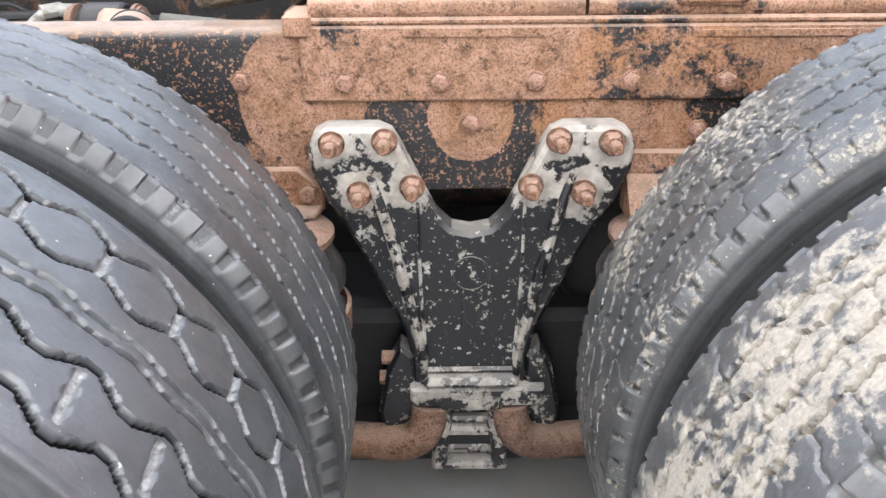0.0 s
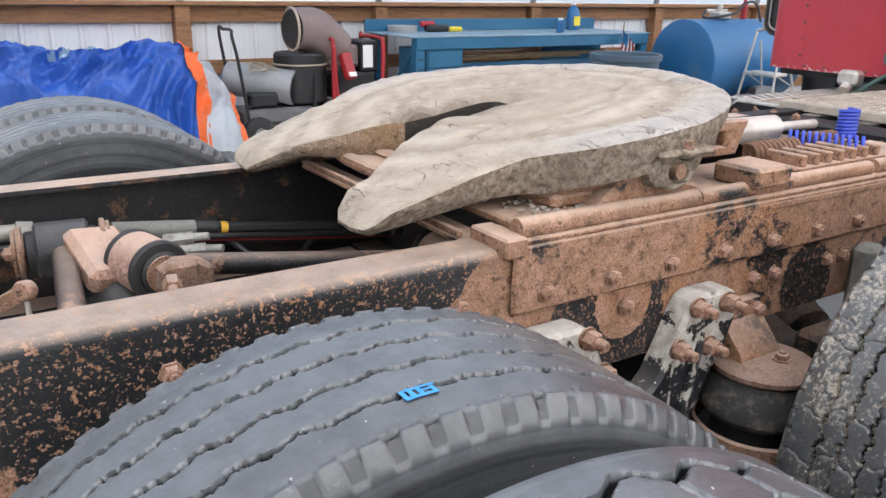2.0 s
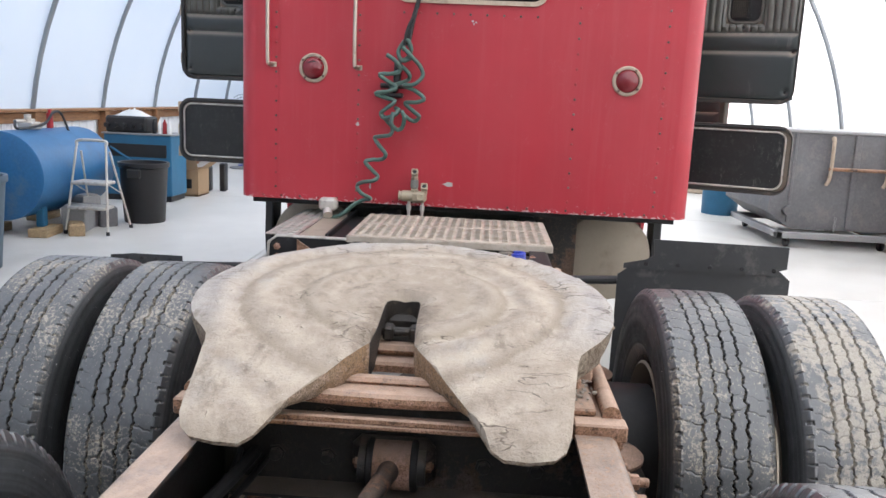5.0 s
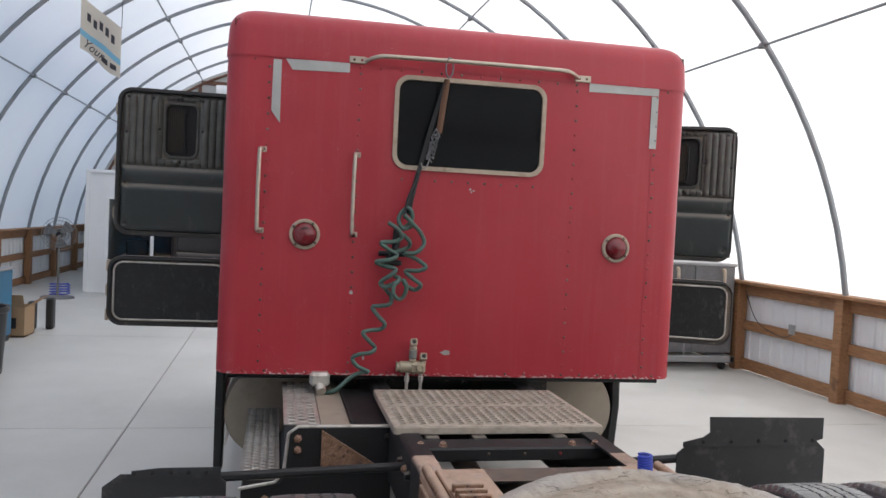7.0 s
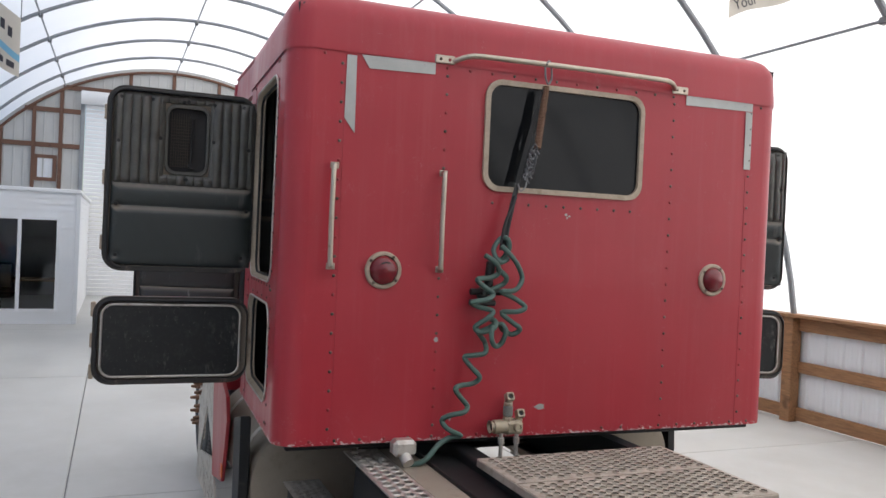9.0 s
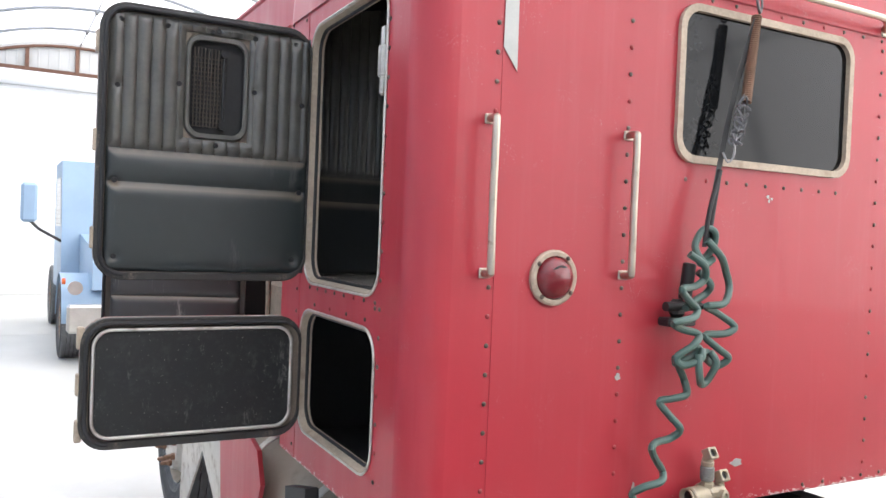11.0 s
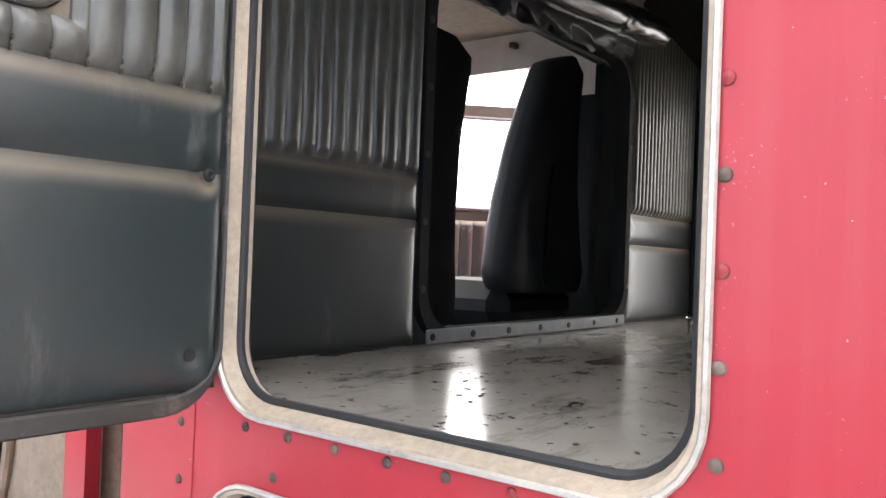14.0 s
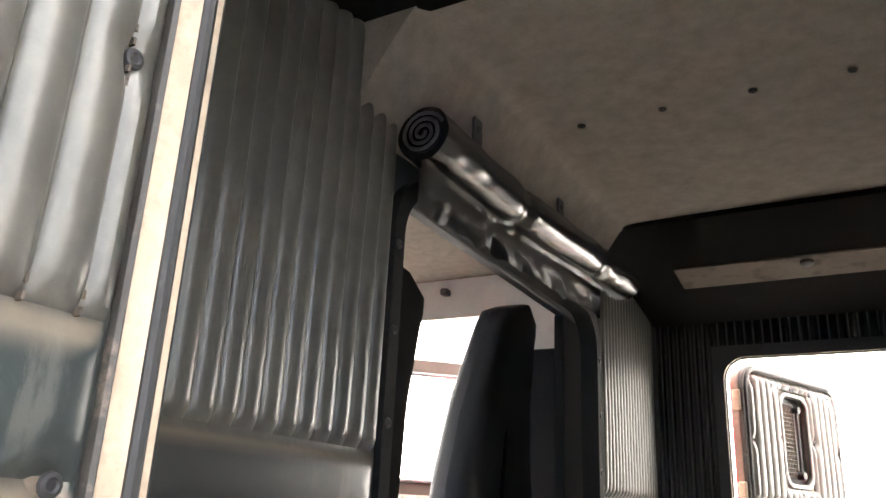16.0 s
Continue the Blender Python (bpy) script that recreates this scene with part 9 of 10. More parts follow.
for s, x, y, z in ((1, 5.30, 3.25, 1.98), (-1, 5.20, 0.05, 2.12)):
    mo = part("door_mirror", mesh_of("door_mirror", Build().box(x, y - 0.10, z, x + 0.04, y + 0.10, z + 0.40, 0.02), "chrome"), None, truck, "tall chrome door mirror")
    part("mirror_glass", Build().box(x - 0.008, y - 0.085, z + 0.02, x - 0.003, y + 0.085, z + 0.38, 0.0), M["mirror"], mo)
    part("mirror_arm", Build().tube(smooth_path([(x + 0.02, y, z), (x + 0.02, y, z - 0.08), (x + 0.05, C + s * 1.15, 1.82)], 4), 0.012, 8), "chrome", mo)

# tanks, steps, battery box and walkway behind the cab
for s, x0 in ((1, 3.28), (-1, 3.28)):
    yc = C + s * 0.93
    tk = part("fuel_tank", Build().lathe([(0, 0.0), (0.0, 0.24), (0.012, 0.275), (0.03, 0.285), (1.25, 0.285), (1.28, 0.24), (1.28, 0.0)], (x0, yc, 0.665), (1, 0, 0), 44), "tank", truck, "dusty round fuel tank")
    for x in (x0 + 0.25, x0 + 0.95):
        part("tank_strap", Build().lathe([(0, 0.287), (0.003, 0.291), (0.05, 0.291), (0.053, 0.287)], (x, yc, 0.665), (1, 0, 0), 44), "alu", tk)
    part("tank_bracket", Build().box(3.16, C + s * (RAIL_OUT + 0.004), 0.42, 3.19, C + s * 0.72, 0.97, 0.006), "grime", truck, "rusty bracket that carries the tank")
    part("quarter_skirt", Build().prism([(3.34, 0.30), (3.46, 0.30), (3.50, 0.95), (3.30, 1.0), (3.28, 0.70)], 0.05, Matrix.Translation((0, C + s * 1.24 + 0.025, 0)) @ FACE_XZ, c=0.01), "rubber", truck, "black rubber quarter skirt")
    part("cab_skirt", Build().prism([(3.80, 0.86), (3.94, 0.50), (4.35, 0.42), (4.45, 1.03), (4.05, 1.03), (3.86, 0.98)], 0.02, Matrix.Translation((0, C + s * 1.25 + 0.01, 0)) @ FACE_XZ, c=0.004), "red", truck, "red side skirt below the cab")
    part("side_marker", Build().box(3.90, C + s * 1.262 - 0.004, 0.53, 3.95, C + s * 1.262 + 0.004, 0.60, 0.003), "orange", truck, "small amber side marker")
    sp_ = Build().prism([(4.20, 0.20), (5.30, 0.14), (5.25, 0.70), (4.95, 0.92), (4.46, 1.02), (4.36, 0.42)], 0.012, Matrix.Translation((0, C + s * 1.245 + 0.006, 0)) @ FACE_XZ,
                       holes=[[(4.42, 0.50), (5.15, 0.36), (4.80, 0.74)]] + [[(4.36 + 0.085 * i + 0.04 * (j % 2) + 0.022 * math.cos(2 * math.pi * k / 8), 0.235 + 0.045 * j + 0.012 * math.sin(2 * math.pi * k / 8)) for k in range(8)] for i in range(10) for j in range(3)], c=0.0)
    part("cab_step", sp_, "alu", truck, "dusty aluminium cab step plate with perforations")


def perforated(w, d, nx, ny, rx, ry, stagger=True, thick=0.006, margin=0.02):
    """A plate with a grid of oval holes, in x (0..w), y (0..d)."""
    holes = []
    for j in range(ny):
        for i in range(nx):
            cx = margin + (w - 2 * margin) * (i + (0.75 if stagger and j % 2 else 0.25)) / nx
            cy = margin + (d - 2 * margin) * (j + 0.5) / ny
            holes.append([(cx + rx * math.cos(2 * math.pi * k / 8 + 0.39), cy + ry * math.sin(2 * math.pi * k / 8 + 0.39)) for k in range(8)])
    return Build().prism([(0, 0), (w, 0), (w, d), (0, d)], thick, holes=holes), holes


def ring_lips(holes, h, r=0.0035):
    b = Build()
    for o in holes:
        cx, cy = sum(p[0] for p in o) / 8, sum(p[1] for p in o) / 8
        b.lathe([(0, 1.16 * abs(o[0][0] - cx) + r), (h, abs(o[0][0] - cx) * 1.06)], (cx, cy, 0.006), (0, 0, 1), 8)
    return b


DECK_Z = 0.992
deck_b, dh = perforated(0.34, 0.905, 8, 21, 0.0128, 0.0128)
deck = part("walkway_plate", Build().box(1.702, C - 0.452, DECK_Z - 0.03, 1.708, C + 0.452, DECK_Z, 0.002).box(2.398, C - 0.452, DECK_Z - 0.03, 2.404, C + 0.452, DECK_Z, 0.002).box(1.71, C - 0.456, DECK_Z - 0.03, 2.396, C - 0.450, DECK_Z, 0.002).box(1.71, C + 0.450, DECK_Z - 0.03, 2.396, C + 0.456, DECK_Z, 0.002), "tread_plate", truck, "dusty perforated aluminium walkway plate")
pm, lm = mesh_of("grip_panel", deck_b, "tread_plate"), mesh_of("grip_lip", ring_lips(dh, 0.006), "tread_plate")
for x in (1.708, 2.056):
    part("grip_panel", pm, None, deck, m=Matrix.Translation((x, C - 0.4525, DECK_Z - 0.004)))
    tagged(part("grip_lip", lm, None, deck, m=Matrix.Translation((x, C - 0.4525, DECK_Z - 0.004))), "raised lips of the grip holes", kind="stuff")
for y in (C - 0.25, C + 0.1, C + 0.3):
    part("plate_bearer", Build().box(1.66, y - 0.03, DECK_Z - 0.06, 1.74, y + 0.03, DECK_Z - 0.032, 0.004), "cross", deck)
wx = Build().box(1.53, C - 0.42, 0.90, 1.66, C + 0.42, 0.955, 0.008)
fc = part("front_crossmember", wx, "shell", truck, "black bolted cross-member")
bolts(fc, [(1.56, C + d, 0.955) for d in (-0.36, -0.26, 0.28, 0.37)], (0, 0, 1))
bolts(fc, [(1.53, C + d, 0.93) for d in (-0.2, -0.05, 0.1)], (-1, 0, 0), RIVET, "hole_plug")

# left steps over the battery box
sb, sh = perforated(0.86, 0.155, 15, 3, 0.0185, 0.0165, margin=0.012)
tb, th = perforated(1.20, 0.17, 26, 4, 0.0145, 0.0135, margin=0.012)
st_m, st_l = mesh_of("step_grip", sb, "alu"), mesh_of("step_lip", ring_lips(sh, 0.004), "alu")
box = Build().prism([(2.12, 0.45), (2.76, 0.45), (2.76, 0.66), (2.60, 0.685), (2.575, 0.72), (2.565, 0.89), (2.54, 0.925), (2.12, 0.925)], 0.78, Matrix.Translation((1.95, 0, 0)) @ FACE_YZ, c=0.004)
bb = part("battery_box", box, "shell", truck, "black battery box with stepped aluminium lid")
part("lid_edge", Build().tube([(1.955, 2.14, 0.93), (1.955, 2.53, 0.93), (1.955, 2.57, 0.90), (1.955, 2.585, 0.73), (1.955, 2.62, 0.69), (1.955, 2.77, 0.665)], 0.008, 8), "alu", bb)
lo_m, lo_l = mesh_of("lower_grip", tb, "alu"), mesh_of("lower_lip", ring_lips(th, 0.004), "alu")
part("upper_step", st_m, None, bb, "perforated aluminium step", m=Matrix.Translation((1.97, 2.437, 0.932)))
tagged(part("upper_lip", st_l, None, bb, m=Matrix.Translation((1.97, 2.437, 0.932))), "raised lips of the step holes", kind="stuff")
part("lower_step", lo_m, None, bb, "perforated aluminium step", m=Matrix.Translation((2.0, 2.60, 0.70)))
tagged(part("lower_lip", lo_l, None, bb, m=Matrix.Translation((2.0, 2.60, 0.70))), "raised lips of the step holes", kind="stuff")
part("plain_lid", Build().box(1.965, 2.305, 0.928, 2.83, 2.434, 0.936, 0.003), "tank", bb, "dusty plain strip of the box lid")
part("lid_rib", Build().box(1.965, 2.288, 0.90, 2.83, 2.304, 0.950, 0.003), "shell", bb)
part("gusset", Build().prism([(0, 0), (0.3, 0.0), (0.3, 0.18), (0.05, 0.02)], 0.008, Matrix.Translation((1.93, 2.13, 0.74)) @ Matrix.Rotation(radians(90), 4, "Z") @ FACE_XZ), "rust", truck)
bolts(bb, [(1.948, 2.53, 0.88), (1.948, 2.53, 0.83), (1.948, 2.66, 0.62)], (-1, 0, 0))
part("lower_support", Build().box(2.0, 2.60, 0.40, 3.18, 2.755, 0.695, 0.01), "cross", bb)

# mud flaps ahead of the drive wheels
for s in (-1, 1):
    ya2, yb2 = (0.315, 0.89) if s < 0 else (2.82, 3.13)
    x = 1.52
    hz = 0.955 if s < 0 else 0.86
    out = [(ya2 + 0.03, hz), (yb2 - 0.02, hz), (yb2 + 0.08, hz), (yb2 + 0.08, hz + 0.02), (yb2 - 0.01, hz + 0.04), (yb2 - 0.04, hz + 0.06), (yb2 - 0.035, hz + 0.125), (ya2, hz + 0.12), (ya2 + 0.0, hz + 0.03), (ya2 + 0.03, hz + 0.02)]
    if s > 0:
        out = [(ya2, hz), (yb2, hz), (yb2, hz + 0.03), (yb2 - 0.1, hz + 0.04), (ya2, hz + 0.04)]
    fl = part("mud_flap", Build().prism([(ya2 - 0.02, 0.30), (yb2 + 0.10, 0.30), (yb2 + 0.10, hz - 0.03), (yb2 + 0.04, hz + 0.015), (ya2 + 0.02, hz + 0.015), (ya2 - 0.02, hz - 0.02)], 0.010, Matrix.Translation((x, 0, 0)) @ FACE_YZ, c=0.002), "flap", truck, "black rubber mud flap on a steel plate")
    part("flap_plate", Build().prism(out, 0.006, Matrix.Translation((x - 0.01, 0, 0)) @ FACE_YZ), "flap", fl)
    bolts(fl, [(x - 0.01, ya2 + 0.05 + (yb2 - ya2 - 0.06) * k / 4, hz + 0.022) for k in range(5)], (-1, 0, 0), SCREW, "flap_bolt")
    part("flap_arm", Build().tube([(x + 0.03, C + s * RAIL_OUT, 0.88), (x + 0.03, ya2 if s < 0 else ya2 + 0.03, 0.93 if s < 0 else 0.85)], 0.018, 10), "shell", fl)

# ---- along the left wall ----
def drum(r0, r1, h, at, seg=36, wall=0.012, rim=0.0):
    """An open tub standing at a point."""
    prof = [(0, 0), (0, r0), (0.01, r0 + 0.004), (h - 0.06, r1), (h - 0.05, r1 + rim), (h, r1 + rim), (h + 0.006, r1 + rim - 0.006), (h, r1 - wall), (0.03, r0 - wall), (0.02, 0)]
    return Build().lathe(prof, at, (0, 0, 1), seg)


# tarpaulin heap
def tarp_point(u, v, lift=0.0):
    """u along the wall 0..1, v from the wall over the top to the floor 0..1."""
    x = -0.95 + 2.0 * u
    hgt = 0.86 - 0.10 * u ** 3 + 0.05 * math.sin(u * 9 + 1)
    a = math.pi * v
    y = 7.72 - 1.05 * v - 0.12 * math.sin(a)
    z = hgt * math.sin(min(math.pi, a * 0.93 + 0.22)) ** 0.55 if v < 0.98 else 0.012
    f = 0.08 * noise.noise((u * 4.5, v * 5, 0.2)) + 0.06 * (1 - 2.2 * abs(noise.noise((u * 11 + v * 4, v * 5, 2.2)))) + 0.045 * (0.5 - abs(noise.noise((u * 22, v * 9 + u * 12, 4.0)))) + 0.02 * abs(noise.noise((u * 40 - v * 20, v * 18, 8.0)))
    return (x + 0.08 * noise.noise((u * 5, v * 7, 6)), y - f * 1.3 - lift, max(0.012, z + f * 0.9 + lift))


tarp = thing("tarpaulin", "crumpled blue tarpaulin heap with orange edge and silver lining", "tarpaulin")
part("blue_sheet", Build().grid(130, 70, lambda i, j: tarp_point(i / 129 * 0.9, j / 69)), "tarp", tarp, sharp=70)
part("orange_edge", Build().grid(7, 44, lambda i, j: tarp_point(0.86 + 0.055 * i / 6, j / 43, 0.018)).grid(24, 4, lambda i, j: tarp_point(0.62 + 0.26 * i / 23, 0.22 + 0.05 * j / 3, 0.02)), "orange", tarp, sharp=70)
part("silver_lining", Build().grid(16, 40, lambda i, j: (lambda p: (p[0], p[1] - 0.02, max(0.01, p[2] * (0.94 - 0.30 * (i / 15) ** 2))))(tarp_point(0.90 + 0.13 * i / 15, 0.15 + 0.85 * j / 39))), "silver", tarp, sharp=70)
part("second_edge", Build().grid(4, 40, lambda i, j: (lambda p: (p[0], p[1] - 0.03, max(0.012, p[2] * 0.63)))(tarp_point(1.02 + 0.025 * i / 3, 0.15 + 0.85 * j / 39))), "orange", tarp, sharp=70)
for k in range(4):
    part("print_bar", Build().grid(4, 5, lambda i, j: tarp_point(0.36 + 0.045 * k + 0.03 * i / 3, 0.47 + 0.10 * j / 4 - 0.01 * k, 0.008)), "pale_blue", tarp)

# torpedo heater on its two-wheeled cart
heater = thing("torpedo_heater", "grey torpedo heater on a two-wheeled black cart", "space heater")
hy = 7.15
barrel = part("barrel", Build().lathe([(0, 0.06), (0.0, 0.13), (0.02, 0.15), (0.55, 0.15), (0.60, 0.155), (0.62, 0.15), (0.62, 0.125), (0.50, 0.12), (0.50, 0)], (1.24, hy + 0.24, 0.58), (0.78, -0.62, -0.12), 32), "steel_grey", heater)
part("nose_cone", Build().lathe([(0, 0.0), (0.0, 0.07), (0.03, 0.085), (0.09, 0.115), (0.10, 0.11), (0.04, 0.07)], (1.645, hy - 0.075, 0.518), (0.78, -0.62, -0.12), 28), "steel_dark", heater)
part("fuel_box", Build().box(1.25, hy - 0.18, 0.20, 1.95, hy + 0.18, 0.34, 0.03), "steel_dark", heater)
part("control_box", Build().box(1.30, hy - 0.20, 0.36, 1.55, hy - 0.05, 0.48, 0.02), "black", heater)
for y in (hy - 0.22, hy + 0.22):
    part("wheel", Build().lathe([(-0.03, 0.05), (-0.03, 0.12), (-0.02, 0.14), (0.02, 0.14), (0.03, 0.12), (0.03, 0.05)], (1.36, y, 0.14), (0, 1, 0), 28, closed=True), "rubber", heater)
    part("wheel_disc", Build().cyl((1.36, y - 0.015, 0.14), (1.36, y + 0.015, 0.14), 0.09, seg=20), "steel_grey", heater)
part("axle", Build().cyl((1.36, hy - 0.22, 0.14), (1.36, hy + 0.22, 0.14), 0.012), "black", heater)
part("handle", Build().tube(smooth_path([(1.30, hy - 0.17, 0.16), (1.22, hy - 0.17, 0.75), (1.18, hy - 0.17, 0.95), (1.20, hy - 0.10, 1.0), (1.20, hy + 0.10, 1.0), (1.18, hy + 0.17, 0.95), (1.30, hy + 0.17, 0.16)], 5), 0.014, 10), "black", heater)
part("front_loop", Build().tube(smooth_path([(1.86, hy - 0.20, 0.02), (1.90, hy - 0.20, 0.55), (1.88, hy - 0.15, 0.60), (1.80, hy + 0.15, 0.60), (1.86, hy + 0.20, 0.55), (1.90, hy + 0.20, 0.02)], 5), 0.014, 10), "black", heater)
cordb = []
for k in range(40):
    cordb.append((1.36 + 0.05 * math.sin(k * 1.3) + 0.005 * k, hy + 0.05 + 0.18 * math.cos(k * 0.8), 0.70 + 0.02 * math.sin(k * 0.8 + 1) - 0.015 * abs(math.cos(k * 0.8))))
part("cord", Build().tube(smooth_path(cordb, 3), 0.006, 6), "brass", heater)

# red and black pressure washer
washer = thing("pressure_washer", "red and black hot pressure washer with a flared flue hood", "pressure washer")
wx0, wy0 = 2.08, 6.95
for x in (wx0, wx0 + 0.50):
    part("frame_post", Build().tube(smooth_path([(x, wy0, 0.0), (x, wy0, 0.5), (x, wy0, 0.86), (x, wy0 + 0.05, 0.92), (x, wy0 + 0.4, 0.92), (x, wy0 + 0.45, 0.86), (x, wy0 + 0.45, 0.0)], 4), 0.019, 10), "machine_red", washer)
part("frame_loop", Build().tube(smooth_path([(wx0, wy0 - 0.02, 0.86), (wx0 + 0.02, wy0 - 0.02, 0.48), (wx0 + 0.08, wy0 - 0.02, 0.42), (wx0 + 0.42, wy0 - 0.02, 0.44), (wx0 + 0.48, wy0 - 0.02, 0.50), (wx0 + 0.5, wy0 - 0.02, 0.86)], 5), 0.017, 10), "machine_red", washer)
part("lower_tank", Build().box(wx0 + 0.03, wy0 + 0.03, 0.05, wx0 + 0.47, wy0 + 0.42, 0.34, 0.03), "black", washer)
part("engine", Build().box(wx0 + 0.04, wy0 + 0.04, 0.38, wx0 + 0.46, wy0 + 0.40, 0.62, 0.03), "black", washer)
part("control_panel", Build().box(wx0 + 0.30, wy0 + 0.05, 0.62, wx0 + 0.48, wy0 + 0.40, 0.90, 0.015), "black", washer)
part("rating_plate", Build().box(wx0 + 0.32, wy0 + 0.042, 0.66, wx0 + 0.42, wy0 + 0.049, 0.86, 0.001), "white", washer)
part("burner_hood", Build().box(wx0 + 0.02, wy0 + 0.1, 0.66, wx0 + 0.32, wy0 + 0.42, 0.86, 0.03), "hood_pink", washer)
part("gun_holder", Build().box(-0.05, -0.05, -0.12, 0.05, 0.03, 0.12, 0.012, m=pose(wx0 + 0.13, wy0 - 0.01, 0.68, -25, 0, 12)), "machine_red", washer)
part("holder_tag", Build().box(-0.04, -0.056, -0.11, 0.04, -0.051, -0.07, 0.001, m=pose(wx0 + 0.13, wy0 - 0.01, 0.68, -25, 0, 12)), "white", washer)
flue = Build()
fl_path = smooth_path([(wx0 + 0.16, wy0 + 0.26, 0.80), (wx0 - 0.08, wy0 + 0.24, 0.98), (wx0 - 0.30, wy0 + 0.20, 1.0)], 6)
flue.tube(fl_path, [0.20 - 0.02 * abs(i - 6) / 6 for i in range(len(fl_path))], 28, cap=False)
part("flue_elbow", flue, "hood_pink", washer)
part("flue_rim", Build().tube([(fl_path[-1].x - 0.005, fl_path[-1].y + 0.185 * math.cos(a), fl_path[-1].z + 0.185 * math.sin(a)) for a in [2 * math.pi * k / 28 for k in range(28)]], 0.012, 6, closed=True), "tan", washer)
inner_fl = Build()
inner_fl.tube([p + Vector((0.002, 0, 0)) for p in fl_path], [0.19 - 0.02 * abs(i - 6) / 6 for i in range(len(fl_path))], 28, cap=True)
part("flue_inside", inner_fl, "black", washer)
part("coil_drum", Build().lathe([(0, 0), (0, 0.22), (0.02, 0.235), (0.42, 0.235), (0.44, 0.22), (0.44, 0)], (wx0 - 0.22, wy0 + 0.24, 0.36), (0, 0, 1), 32), "black", washer)
part("drum_band", Build().tube([(wx0 - 0.22 + 0.24 * math.cos(a), wy0 + 0.24 + 0.24 * math.sin(a), 0.70) for a in [2 * math.pi * k / 32 for k in range(32)]], 0.008, 6, closed=True), "tan", washer)
part("drum_leg", Build().box(wx0 - 0.40, wy0 + 0.1, 0.0, wx0 - 0.04, wy0 + 0.4, 0.36, 0.02), "black", washer)

bucket = thing("bucket", "tall white plastic bucket on the floor", "bucket", b=drum(0.10, 0.115, 0.44, (2.68, 6.86, 0), rim=0.004), mat="white")

# work bench
bench = thing("work_bench", "long blue steel work bench with scuffed top and drawers", "work bench")
BX0, BX1, BY0, BY1, BH = 2.84, 5.82, 6.78, 7.70, 0.94
part("bench_top", Build().box(BX0 - 0.06, BY0 - 0.02, BH - 0.012, BX1 + 0.03, BY1, BH, 0.003), "bench_top", bench)
part("apron", Build().box(BX0, BY0 - 0.015, BH - 0.12, BX1, BY0 + 0.015, BH - 0.013, 0.006), "blue", bench)
part("back_board", Build().box(BX0 - 0.06, BY1 - 0.012, BH + 0.001, BX1 + 0.03, BY1 + 0.012, BH + 0.12, 0.004), "blue", bench)
for x in (BX0, BX1 - 0.09):
    for y in (BY0, BY1 - 0.09):
        leg = part("leg", Build().prism([(0, 0), (0.09, 0), (0.09, 0.006), (0.006, 0.006), (0.006, 0.09), (0, 0.09)], BH - 0.014, Matrix.Translation((x, y, 0))), "blue", bench)
        for k in range(9):
            part("slot", Build().cyl((x + 0.03, y - 0.0015, 0.10 + 0.09 * k), (x + 0.03, y + 0.001, 0.10 + 0.09 * k), 0.010, seg=10).cyl((x + 0.065, y - 0.0015, 0.10 + 0.09 * k), (x + 0.065, y + 0.001, 0.10 + 0.09 * k), 0.010, seg=10), "black", leg)
dr_u = part("drawer_unit", Build().box(BX0 + 0.12, BY0 + 0.005, 0.30, BX0 + 0.52, BY0 + 0.55, BH - 0.121, 0.006), "blue", bench)
for z0, z1 in ((0.31, 0.46), (0.47, 0.64), (0.65, 0.81)):
    d = part("drawer_front", Build().box(BX0 + 0.13, BY0 - 0.012, z0 + 0.004, BX0 + 0.51, BY0 + 0.004, z1 - 0.004, 0.005), "blue", dr_u)
part("stringer", Build().box(BX0 + 0.52, BY0 + 0.28, 0.56, BX1 - 0.05, BY0 + 0.33, 0.66, 0.005), "blue", bench)
part("back_panel", Build().box(BX1 - 0.95, BY1 - 0.25, 0.28, BX1 - 0.06, BY1 - 0.23, 0.80, 0.004), "blue", bench)
part("side_brace", Build().tube([(BX0 + 0.02, BY0 + 0.08, 0.80), (BX0 + 0.02, BY1 - 0.1, 0.16)], 0.018, 8), "blue", bench)
for k, (y, z) in enumerate(((7.2, 0.70), (7.35, 0.66), (7.5, 0.74))):
    thing("stored_board", "rough board laid under the work bench", "board", "boards under the bench", Build().box(BX0 + 0.62, y - 0.05, z, BX1 - 0.2 - 0.3 * k, y + 0.05, z + 0.03, 0.003), "wood_pale")
thing("stored_box", "grey box stored under the work bench", "box", b=Build().box(3.0, 7.2, 0.0, 3.42, 7.55, 0.30, 0.015), mat="steel_grey")
jug = thing("washer_fluid_jug", "blue washer fluid jug with white cap and yellow label", "jug")
jb = Build().lathe([(0, 0.0), (0, 0.065), (0.01, 0.072), (0.19, 0.072), (0.24, 0.045), (0.265, 0.02), (0.275, 0.02)], (5.30, 7.45, BH), (0, 0, 1), 24)
part("body", jb, "tank_blue", jug)
part("cap", Build().cyl((5.30, 7.45, BH + 0.272), (5.30, 7.45, BH + 0.302), 0.022, seg=16), "white", jug)
part("label", Build().box(5.255, 7.373, BH + 0.05, 5.345, 7.380, BH + 0.15, 0.001), "yellow", jug)
for k, (x, y) in enumerate(((4.72, 7.0), (4.80, 7.05))):
    c = thing("spray_can", "small blue and white spray can on the bench", "spray can", "spray cans", drum(0.024, 0.024, 0.12, (x, y, BH), 14), "tank_blue")
    part("nozzle", Build().cyl((x, y, BH + 0.11), (x, y, BH + 0.15), 0.014, seg=12), "white", c)
